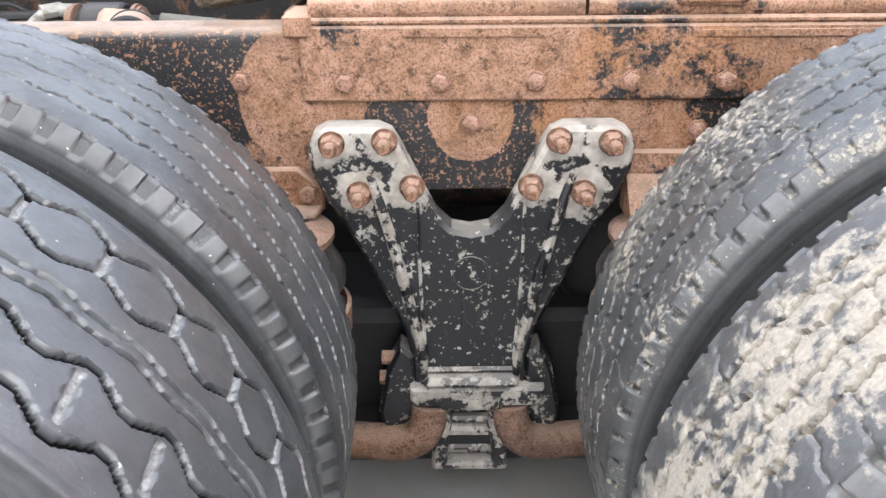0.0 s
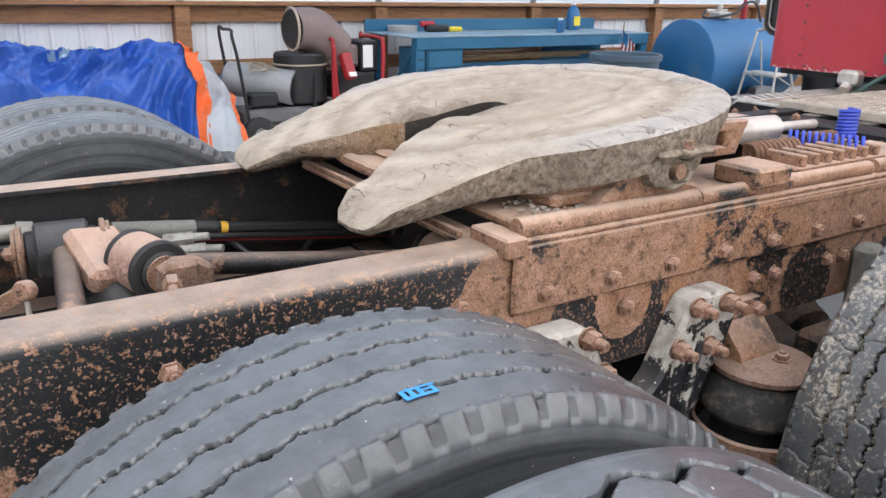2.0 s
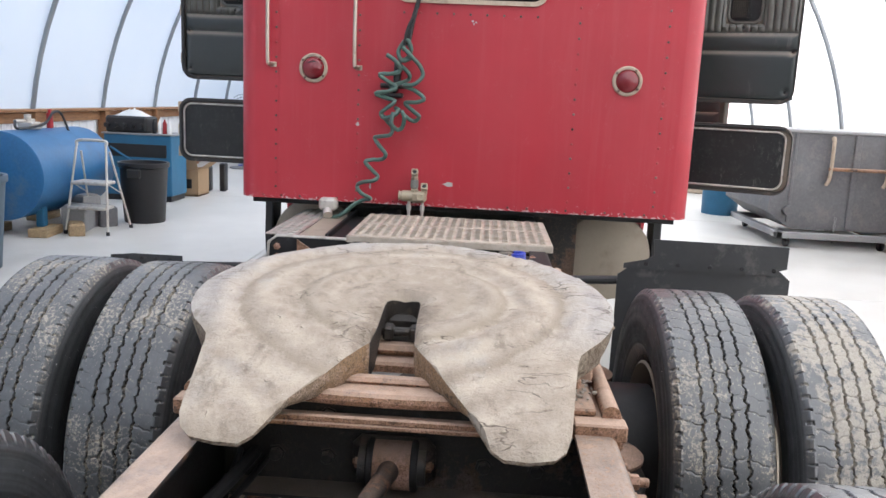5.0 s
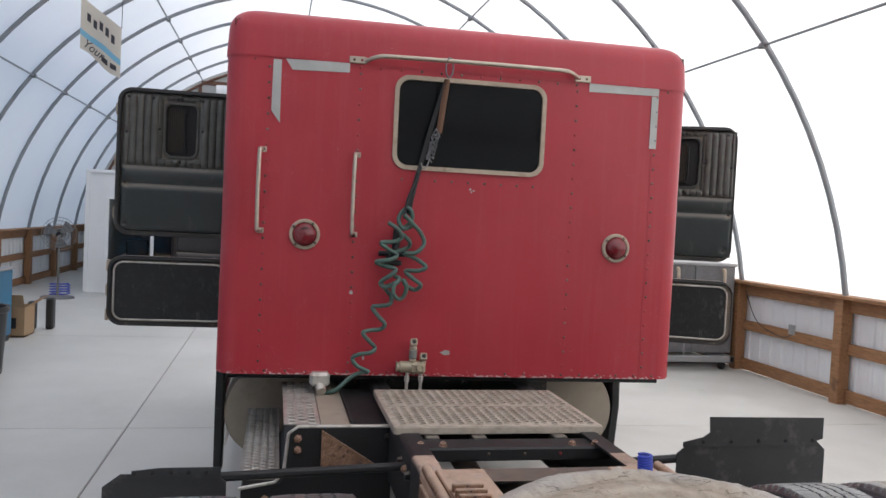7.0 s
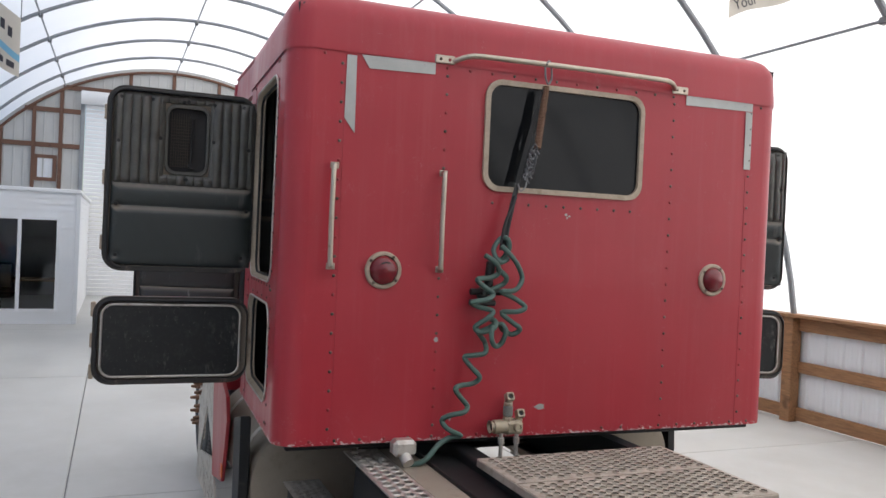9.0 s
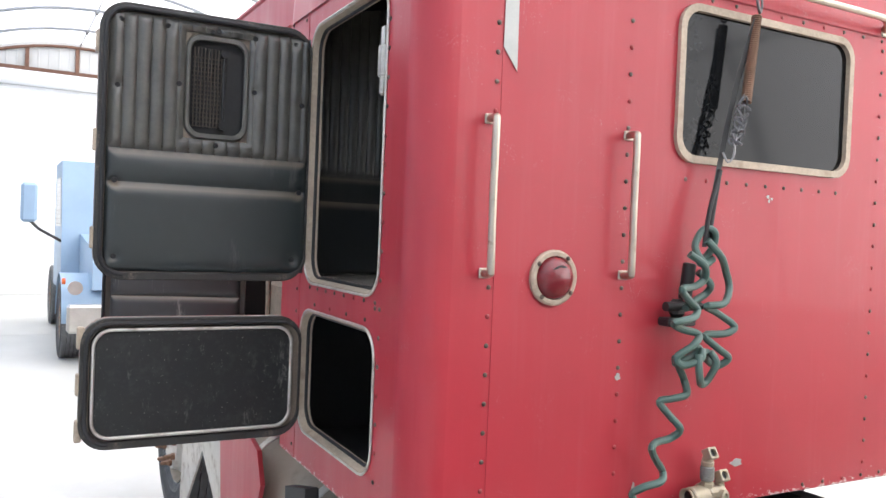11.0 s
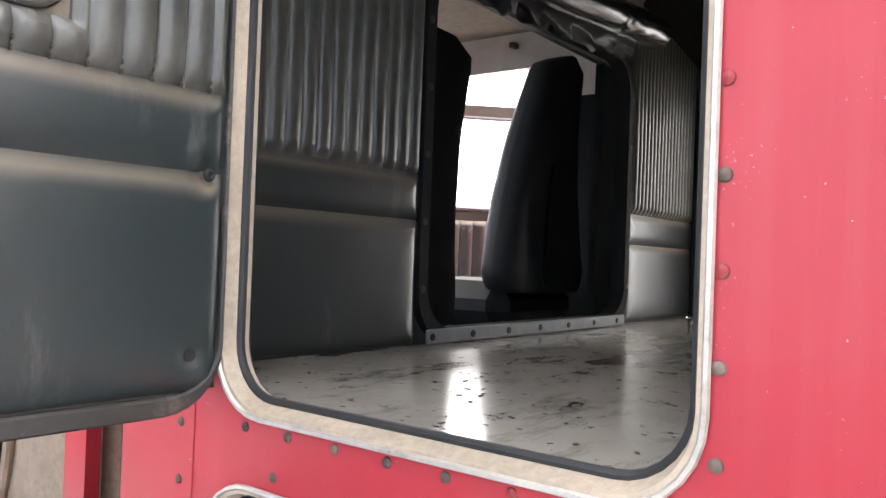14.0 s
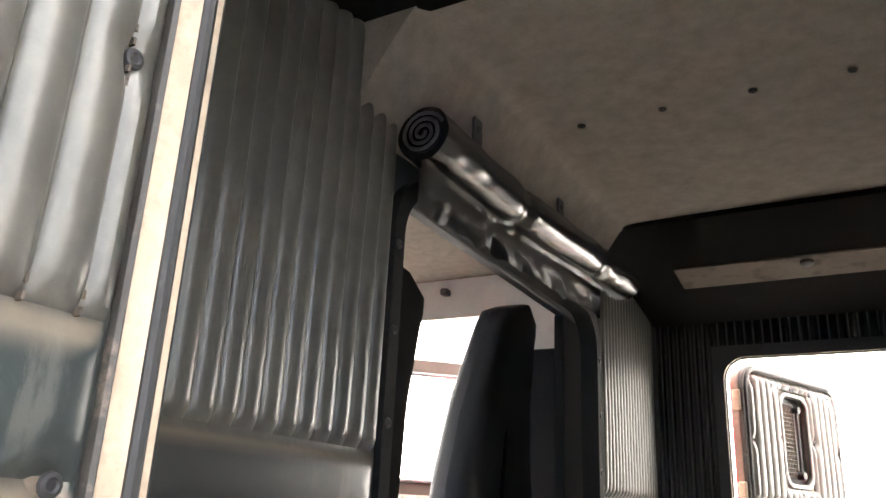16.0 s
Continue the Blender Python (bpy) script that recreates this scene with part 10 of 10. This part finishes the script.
thing("tool_tray", "grey plastic tool tray on the bench", "tray", b=drum(0.13, 0.15, 0.06, (3.1, 7.5, BH), 24), mat="steel_grey")
drill = thing("power_drill", "black and yellow power drill lying on the bench", "power tool")
part("body", Build().box(3.35, 7.42, BH, 3.62, 7.52, BH + 0.07, 0.02), "black", drill)
part("grip", Build().box(3.62, 7.42, BH, 3.78, 7.50, BH + 0.05, 0.015), "yellow", drill)
part("chuck", Build().cyl((3.30, 7.48, BH + 0.08), (3.45, 7.48, BH + 0.08), 0.03), "machine_red", drill)

# bins, flag, tank, ladder
def bin_(name, label, x, y, r0, r1, h, mat, group=""):
    b = thing(name, label, "bin", group)
    part("tub", drum(r0, r1, h, (x, y, 0), 40, rim=0.02), mat, b)
    for s in (-1, 1):
        part("handle", Build().box(x + s * (r1 + 0.005) - 0.03, y - 0.08, h - 0.17, x + s * (r1 + 0.005) + 0.03, y + 0.08, h - 0.06, 0.015), mat, b)
    return b


grey_bin = bin_("waste_bin", "large grey plastic waste bin", 4.68, 5.95, 0.26, 0.325, 0.80, "bin_grey")
part("name_bar", Build().box(4.28, 5.82, 0.67, 4.365, 5.70, 0.71, 0.002, m=Matrix.Translation((0.09, 0.0, 0))), "ink", grey_bin)
bin_("waste_bin", "ribbed black plastic waste bin", 7.55, 5.65, 0.23, 0.275, 0.71, "black")
flag = thing("small_flag", "small striped flag on a stick in the bin", "flag")
part("stick", Build().tube([(5.18, 6.55, 0.0), (5.42, 6.75, 1.05)], 0.008, 6), "wood_pale", flag)
for k in range(7):
    part("stripe", Build().grid(8, 2, lambda i, j: (5.36 + 0.012 * math.sin(i), 6.70 - 0.012 * k * 2 - 0.024 * j, 0.97 - 0.045 * i - 0.02 * k)), "machine_red" if k % 2 == 0 else "white", flag)
part("canton", Build().grid(4, 2, lambda i, j: (5.352 + 0.012 * math.sin(i), 6.70 - 0.08 * j, 0.98 - 0.04 * i - 0.06 * j)), "tank_blue", flag)

tankt = thing("fuel_storage_tank", "blue steel fuel storage tank with hand pump", "storage tank")
TY, TZ, TR = 6.52, 0.63, 0.46
part("drum", Build().lathe([(0, 0.0), (0, TR - 0.02), (0.012, TR), (1.55, TR), (1.562, TR - 0.02), (1.562, 0)], (6.1, TY, TZ), (1, 0, 0), 56), "tank_blue", tankt)
for x in (6.35, 7.35):
    for s in (-1, 1):
        part("leg", Build().box(x - 0.05, TY + s * 0.28 - 0.04, 0.09, x + 0.05, TY + s * 0.28 + 0.04, TZ - 0.3, 0.008), "blue", tankt)
pump = part("pump", Build().box(6.55, TY - 0.10, TZ + TR, 6.75, TY + 0.06, TZ + TR + 0.08, 0.015).cyl((6.65, TY, TZ + TR + 0.05), (6.65, TY, TZ + TR + 0.16), 0.035).cyl((6.45, TY + 0.02, TZ + TR + 0.09), (6.80, TY + 0.02, TZ + TR + 0.09), 0.018), "alu", tankt)
part("pump_handle", Build().cyl((7.05, TY - 0.02, TZ + TR), (7.05, TY - 0.02, TZ + TR + 0.17), 0.035).cyl((7.05, TY - 0.02, TZ + TR + 0.17), (7.05, TY - 0.02, TZ + TR + 0.21), 0.02), "machine_red", tankt)
part("hose", Build().tube(smooth_path([(6.45, TY + 0.02, TZ + TR + 0.09), (6.3, TY - 0.1, TZ + TR + 0.02), (6.7, TY - 0.15, TZ + TR + 0.06), (6.95, TY - 0.12, TZ + TR + 0.18), (7.15, TY - 0.1, TZ + TR + 0.16), (7.2, TY - 0.16, TZ + TR - 0.06)], 6), 0.014, 8), "rubber", tankt)
random.seed(7)
for k, (x, y, z, w, d, h, a) in enumerate(((6.35, 6.2, 0, 0.40, 0.2, 0.09, 5), (6.35, 6.8, 0, 0.40, 0.2, 0.09, -3), (7.35, 6.2, 0, 0.4, 0.2, 0.09, 4), (7.35, 6.8, 0, 0.4, 0.2, 0.09, 0))):
    thing("timber_block", "worn timber block under the fuel tank", "timber block", "timber blocks under the tank", Build().box(-w / 2, -d / 2, 0, w / 2, d / 2, h, 0.006), "wood_pale", pose(x, y, z, 0, 0, a))
for k, (x, y, w, d, h, a, mat) in enumerate(((6.75, 6.05, 0.4, 0.25, 0.28, 12, "steel_grey"), (6.98, 6.12, 0.25, 0.3, 0.36, -20, "steel_grey"), (6.5, 5.95, 0.35, 0.16, 0.12, 30, "wood_pale"), (7.1, 5.92, 0.25, 0.2, 0.22, 45, "steel_dark"))):
    thing("scrap_box", "grey scrap box by the fuel tank", "box", "boxes by the tank", Build().box(-w / 2, -d / 2, 0, w / 2, d / 2, h, 0.01).box(-w / 2 + 0.02, -d / 2 + 0.02, h, w / 2 - 0.02, d / 2 - 0.02, h + 0.012, 0.004), mat, pose(x, y, 0, 0, 0, a))

ladder = thing("step_ladder", "folding two-step aluminium ladder standing open", "step ladder")
LX, LY = 6.62, 5.82
for s in (-1, 1):
    part("front_rail", Build().tube([(LX - 0.15, LY + s * 0.235, 0), (LX + 0.02, LY + s * 0.16, 0.97)], 0.013, 8), "alu", ladder)
    part("rear_rail", Build().tube([(LX + 0.42, LY + s * 0.23, 0), (LX + 0.10, LY + s * 0.16, 0.88)], 0.012, 8), "alu", ladder)
    part("foot", Build().cyl((LX - 0.15, LY + s * 0.235, 0), (LX - 0.145, LY + s * 0.233, 0.04), 0.02), "black", ladder)
    part("foot", Build().cyl((LX + 0.42, LY + s * 0.23, 0), (LX + 0.41, LY + s * 0.228, 0.04), 0.02), "black", ladder)
    part("brace", Build().tube([(LX - 0.05, LY + s * 0.19, 0.55), (LX + 0.25, LY + s * 0.2, 0.42)], 0.007, 6), "alu", ladder)
part("top_handle", Build().tube(smooth_path([(LX + 0.02, LY - 0.16, 0.95), (LX + 0.03, LY - 0.14, 1.0), (LX + 0.03, LY + 0.14, 1.0), (LX + 0.02, LY + 0.16, 0.95)], 5), 0.016, 10), "alu", ladder)
part("step", Build().box(LX - 0.10, LY - 0.19, 0.53, LX + 0.16, LY + 0.19, 0.565, 0.008), "alu", ladder)
part("step", Build().box(LX - 0.16, LY - 0.205, 0.27, LX + 0.08, LY + 0.205, 0.305, 0.008), "alu", ladder)

cabinet = thing("steel_cabinet", "blue steel cabinet loaded with parts", "cabinet")
part("body", Build().box(9.2, 5.98, 0.08, 9.75, 6.95, 0.93, 0.01), "blue", cabinet)
part("shelf_gap", Build().box(9.192, 6.05, 0.62, 9.205, 6.88, 0.80, 0.004), "black", cabinet)
part("brace", Build().tube([(9.18, 6.1, 0.30), (9.18, 6.85, 0.75)], 0.018, 8), "blue", cabinet)
part("plinth", Build().box(9.22, 6.0, 0.0, 9.73, 6.93, 0.08, 0.0), "black", cabinet)
part("top_edge", Build().box(9.17, 5.96, 0.93, 9.77, 6.97, 0.95, 0.004), "steel_grey", cabinet)
eng = thing("engine_part", "greasy black engine part on the cabinet", "engine part")
part("block", Build().box(9.25, 6.35, 0.95, 9.65, 6.95, 1.18, 0.03), "rubber", eng)
for k in range(5):
    part("port", Build().cyl((9.24, 6.42 + 0.12 * k, 1.05), (9.18, 6.42 + 0.12 * k, 1.05), 0.035, seg=12), "rubber", eng)
thing("plastic_bag", "crumpled clear plastic bag on the engine part", "bag", b=Build().grid(16, 10, lambda i, j: (9.35 + 0.03 * j + 0.03 * noise.noise((i, j, 1)), 6.4 + 0.032 * i, 1.18 + 0.09 * math.sin(math.pi * i / 15) * math.sin(math.pi * j / 9) * (1 + 0.6 * noise.noise((i * 0.8, j * 0.8, 3))))), mat="white")
for k, (y, c) in enumerate(((6.06, "white"), (6.13, "machine_red"), (6.2, "white"), (6.28, "black"))):
    bt = thing("bottle", "small plastic bottle on the cabinet", "bottle", "bottles on the cabinet", Build().lathe([(0, 0), (0, 0.03), (0.14, 0.03), (0.18, 0.012), (0.2, 0.012), (0.2, 0)], (9.35, y, 0.95), (0, 0, 1), 14), c)
carton = thing("carton", "open brown cardboard box with a torn flap", "cardboard box")
part("box", Build().box(9.95, 5.88, 0, 10.4, 6.35, 0.02, 0).box(9.95, 5.88, 0, 9.958, 6.35, 0.40, 0).box(10.392, 5.88, 0, 10.4, 6.35, 0.40, 0).box(9.958, 5.88, 0, 10.392, 5.888, 0.40, 0).box(9.958, 6.342, 0, 10.392, 6.35, 0.40, 0), "card", carton)
part("window_hole", Build().box(9.942, 5.98, 0.12, 9.95, 6.24, 0.26, 0), "black", carton)
part("flap", Build().box(0, 0, 0, 0.45, 0.22, 0.006, 0.001, m=pose(9.95, 5.88, 0.40, -35, 0, 0) @ pose(0, -0.22, 0)), "card", carton)
part("flap", Build().box(0, 0, 0, 0.006, 0.47, 0.2, 0.001, m=pose(9.95, 5.88, 0.40, 0, -30, 0)), "card", carton)
thing("speaker_stand", "black plastic stand by the cardboard box", "stand", b=Build().box(10.7, 5.72, 0, 10.85, 5.82, 0.45, 0.02).box(10.65, 5.95, 0, 10.8, 6.05, 0.40, 0.02), mat="black")

# pedestal fan by the office
fan = thing("pedestal_fan", "tall grey pedestal fan beside the office", "fan")
FXX, FYY, FZZ = 14.7, 6.66, 1.22
part("base", Build().lathe([(0, 0), (0, 0.30), (0.03, 0.29), (0.05, 0.05), (0.05, 0)], (FXX, FYY, 0), (0, 0, 1), 28), "steel_dark", fan)
part("pole", Build().cyl((FXX, FYY, 0.04), (FXX, FYY, 1.2), 0.022), "steel_dark", fan)
part("motor", Build().cyl((FXX + 0.03, FYY, FZZ), (FXX + 0.20, FYY, FZZ), 0.08, c=0.02), "black", fan)
for rr in (0.10, 0.18, 0.25, 0.31):
    part("cage_ring", Build().tube([(FXX - 0.06 + 0.05 * (rr > 0.3), FYY + rr * math.cos(a), FZZ + rr * math.sin(a)) for a in [2 * math.pi * k / 32 for k in range(32)]], 0.005, 5, closed=True), "steel_grey", fan)
spk = Build()
for k in range(28):
    a = 2 * math.pi * k / 28
    spk.tube([(FXX - 0.065, FYY + 0.04 * math.cos(a), FZZ + 0.04 * math.sin(a)), (FXX - 0.06, FYY + 0.22 * math.cos(a), FZZ + 0.22 * math.sin(a)), (FXX - 0.01, FYY + 0.31 * math.cos(a), FZZ + 0.31 * math.sin(a))], 0.0025, 4)
part("cage_wire", spk, "steel_grey", fan)
for k in range(3):
    a = radians(120 * k + 20)
    part("blade", Build().grid(5, 5, lambda i, j: (FXX - 0.02 + 0.03 * (j / 4 - 0.5), FYY + (0.05 + 0.22 * i / 4) * math.cos(a + 0.9 * (j / 4 - 0.5)), FZZ + (0.05 + 0.22 * i / 4) * math.sin(a + 0.9 * (j / 4 - 0.5)))), "steel_dark", fan)
thing("hose_reel", "blue hose coil lying behind the fan", "hose", b=Build().tube([(15.1 + 0.18 * math.cos(k * 0.5), 6.72 + 0.18 * math.sin(k * 0.5), 0.013 + 0.004 * k) for k in range(60)], 0.012, 6), mat="hose_blue")

# grey tipping hopper and its dolly by the right wall
hopper = thing("tipping_hopper", "scuffed grey steel tipping hopper on castors", "hopper")
part("bin_body", Build().prism([(-3.5, 0.22), (-2.25, 0.22), (-1.95, 0.42), (-2.03, 1.42), (-3.5, 1.42)], 1.8, Matrix.Translation((8.3, 0, 0)) @ FACE_YZ, c=0.01), "steel_dark", hopper)
part("rim", Build().box(8.27, -3.52, 1.40, 10.13, -2.0, 1.44, 0.01), "steel_grey", hopper)
for y in (-2.62, -3.3):
    part("bracket", Build().tube(smooth_path([(8.27, y, 1.34), (8.22, y, 1.32), (8.22, y, 0.9), (8.24, y + 0.03, 0.78)], 4), 0.022, 8), "tan", hopper)
part("tie_bar", Build().tube([(8.22, -2.60, 0.98), (8.22, -3.32, 0.98)], 0.022, 8), "rust", hopper)
part("stiffener", Build().box(8.275, -2.98, 0.25, 8.298, -2.90, 1.4, 0.006), "steel_dark", hopper)
part("stiffener", Build().box(8.28, -2.22, 0.3, 8.298, -2.18, 1.4, 0.006), "steel_dark", hopper)
part("hinge_boss", Build().cyl((8.22, -2.18, 0.45), (8.30, -2.18, 0.45), 0.06), "steel_dark", hopper)
part("dolly_frame", Build().box(8.1, -3.45, 0.12, 10.0, -3.37, 0.2, 0.008).box(8.1, -2.1, 0.12, 10.0, -2.02, 0.2, 0.008).box(8.1, -3.45, 0.12, 8.18, -2.02, 0.2, 0.008).box(9.92, -3.45, 0.12, 10.0, -2.02, 0.2, 0.008).box(8.4, -2.6, 0.2, 9.8, -2.4, 0.22, 0.004), "steel_grey", hopper)
for x in (8.25, 9.85):
    for y in (-3.35, -2.2):
        part("castor", Build().cyl((x, y - 0.03, 0.06), (x, y + 0.03, 0.06), 0.06, seg=20, c=0.008).box(x - 0.02, y - 0.04, 0.06, x + 0.02, y + 0.04, 0.125, 0.004), "rubber", hopper)
ch = Build()
for k in range(7):
    ch.tube([(8.15 + (0.012 if k % 2 else 0) * math.cos(a), -2.72 + (0.0 if k % 2 else 0.012) * math.cos(a), 0.38 - 0.045 * k + 0.026 * math.sin(a)) for a in [2 * math.pi * q / 10 for q in range(10)]], 0.005, 5, closed=True)
part("chain", ch, "steel_grey", hopper)
thing("blue_drum", "blue plastic drum beside the hopper", "drum", b=drum(0.27, 0.29, 0.85, (11.2, -2.2, 0), rim=0.012), mat="blue")
for k in range(6):
    thing("stacked_part", "rusty spare part on the floor by the wall", "spare part", "spare parts by the wall", Build().box(-0.2, -0.15, 0, 0.2, 0.15, 0.16 + 0.05 * (k % 3), 0.02).cyl((0, 0, 0.1), (0, 0, 0.28 + 0.05 * (k % 3)), 0.08), ("rust", "steel_dark", "tan")[k % 3], pose(13.0 + 0.7 * k, -2.6 - 0.25 * (k % 2), 0, 0, 0, 33 * k))
box_e = thing("socket_outlet", "grey electrical box with cable on the timber girt", "electrical box", b=Build().box(7.02, WALL_R + 0.06, 0.66, 7.12, WALL_R + 0.10, 0.78, 0.008), mat="steel_grey")
part("cable", Build().tube(smooth_path([(7.05, WALL_R + 0.09, 0.66), (7.3, WALL_R + 0.07, 0.60), (7.8, WALL_R + 0.07, 0.72), (8.1, WALL_R + 0.07, 1.1)], 5), 0.006, 6), "black", box_e)

# pale blue truck parked further on
other = thing("parked_truck", "pale blue conventional truck parked behind", "truck")
part("hood", Build().prism([(12.0, 0.95), (13.9, 0.95), (13.9, 1.65), (12.3, 1.5), (12.0, 1.3)], 1.5, Matrix.Translation((0, 2.75, 0)) @ FACE_XZ, c=0.05), "pale_blue", other)
part("cab", Build().prism([(13.9, 0.8), (15.5, 0.8), (15.5, 2.75), (14.2, 2.75), (13.92, 1.7)], 1.9, Matrix.Translation((0, 3.0, 0)) @ FACE_XZ, c=0.05), "pale_blue", other)
part("side_window", Build().prism([(14.1, 1.75), (15.2, 1.75), (15.2, 2.5), (14.35, 2.5)], 0.004, Matrix.Translation((0, 3.005, 0)) @ FACE_XZ), "dark_pane", other)
part("bumper", Build().box(11.75, 1.0, 0.42, 11.95, 3.05, 0.78, 0.03), "chrome", other)
part("chassis", Build().box(11.9, 1.55, 0.5, 17.5, 2.45, 0.8, 0.02), "cross", other)
part("fender", Build().grid(13, 6, lambda i, j: (12.65 + 0.62 * math.cos(radians(180 * i / 12)), 2.62 + 0.48 * j / 5, 0.52 + 0.62 * math.sin(radians(180 * i / 12)))), "pale_blue", other)
part("headlamp", Build().cyl((12.02, 2.95, 0.98), (11.97, 2.95, 0.98), 0.09, seg=20), "chrome", other)
part("marker_lamp", Build().cyl((12.1, 3.06, 1.06), (12.1, 3.10, 1.06), 0.04, seg=14), "orange", other)
for x, y in ((12.65, 2.95), (16.6, 2.85), (12.65, 1.1), (16.6, 1.2)):
    w = part("wheel", RIM_MESH, None, other, m=pose(x, y, AXLE_Z))
    part("tyre", TYRES["rib"], None, w)
    part("hub_face", Build().lathe([(0.0, 0.262), (0.06, 0.25), (0.07, 0.14), (0.11, 0.12), (0.12, 0)], (0, 0, 0), (0, 1, 0), 24), "alu", w)
    for k in range(8):
        a = 2 * math.pi * k / 8
        part("lug_cover", cm, None, w, m=along((0.165 * math.cos(a), 0.066, 0.165 * math.sin(a)), (0, 1, 0)))
mr = part("mirror", Build().box(13.95, 3.33, 1.80, 14.07, 3.55, 2.38, 0.04), "pale_blue", other)
part("mirror_arm", Build().tube([(14.02, 3.42, 1.82), (14.0, 3.30, 1.70), (14.0, 2.98, 1.52)], 0.022, 8), "black", mr)


# cloth banners hung in the arches
def banner(x, y0, y1, z_top, drop, sag, word):
    b = thing("hanging_banner", "sun-bleached printed cloth banner hung in the arches", "banner", "hanging banners")
    rot = lambda u, v, e: (x + 0.02 * math.sin(u * 5) - e, y0 + (y1 - y0) * u, z_top - sag * u - drop * v + 0.02 * math.sin(u * 7) * v)
    part("cloth", Build().grid(14, 14, lambda i, j: rot(i / 13, j / 13, 0)), "cloth", b, sharp=70)
    part("band", Build().grid(14, 4, lambda i, j: rot(i / 13, 0.60 + 0.12 * j / 3 + 0.03 * math.sin(i * 0.6), 0.004)), "banner_blue", b, sharp=70)
    for k in range(5):
        part("script_bar", Build().grid(4, 3, lambda i, j: rot(0.15 + 0.15 * k + 0.09 * i / 3, 0.22 + 0.04 * math.sin(k * 2) + 0.16 * j / 2, 0.005)), "ink", b)
    txt = bpy.data.curves.new("printed_word", "FONT")
    txt.body, txt.size, txt.extrude = word, drop * 0.22, 0.0005
    txt.materials.append(M["ink"])
    ob = new("printed_word", txt)
    ob.parent = b
    L = math.hypot(y1 - y0, sag)
    ux = Vector((0, y1 - y0, -sag)).normalized()
    n = Vector((-1, 0, 0))
    uy = n.cross(ux)
    p = Vector(rot(0.06, 0.92, 0.026))
    ob.matrix_basis = Matrix.Translation(p) @ Matrix((ux, uy, n)).transposed().to_4x4()
    for k in range(2):
        part("word_bar", Build().grid(4, 2, lambda i, j: rot(0.52 + 0.22 * k + 0.16 * i / 3, 0.80 + 0.10 * j, 0.005)), "ink", b)
    for ends in ([rot(0, 0, 0), (x, y0 + (0.1 if y1 < y0 else -0.1), z_top + 0.5)], [rot(1, 0, 0), (x, y1, z_top - sag + 0.6)]):
        part("cord", Build().tube(ends, 0.004, 5), "black", b)


banner(8.2, 4.90, 4.46, 4.15, 0.58, 0.32, "Your")
banner(5.1, -1.42, -2.32, 4.58, 0.62, -0.36, "Your")
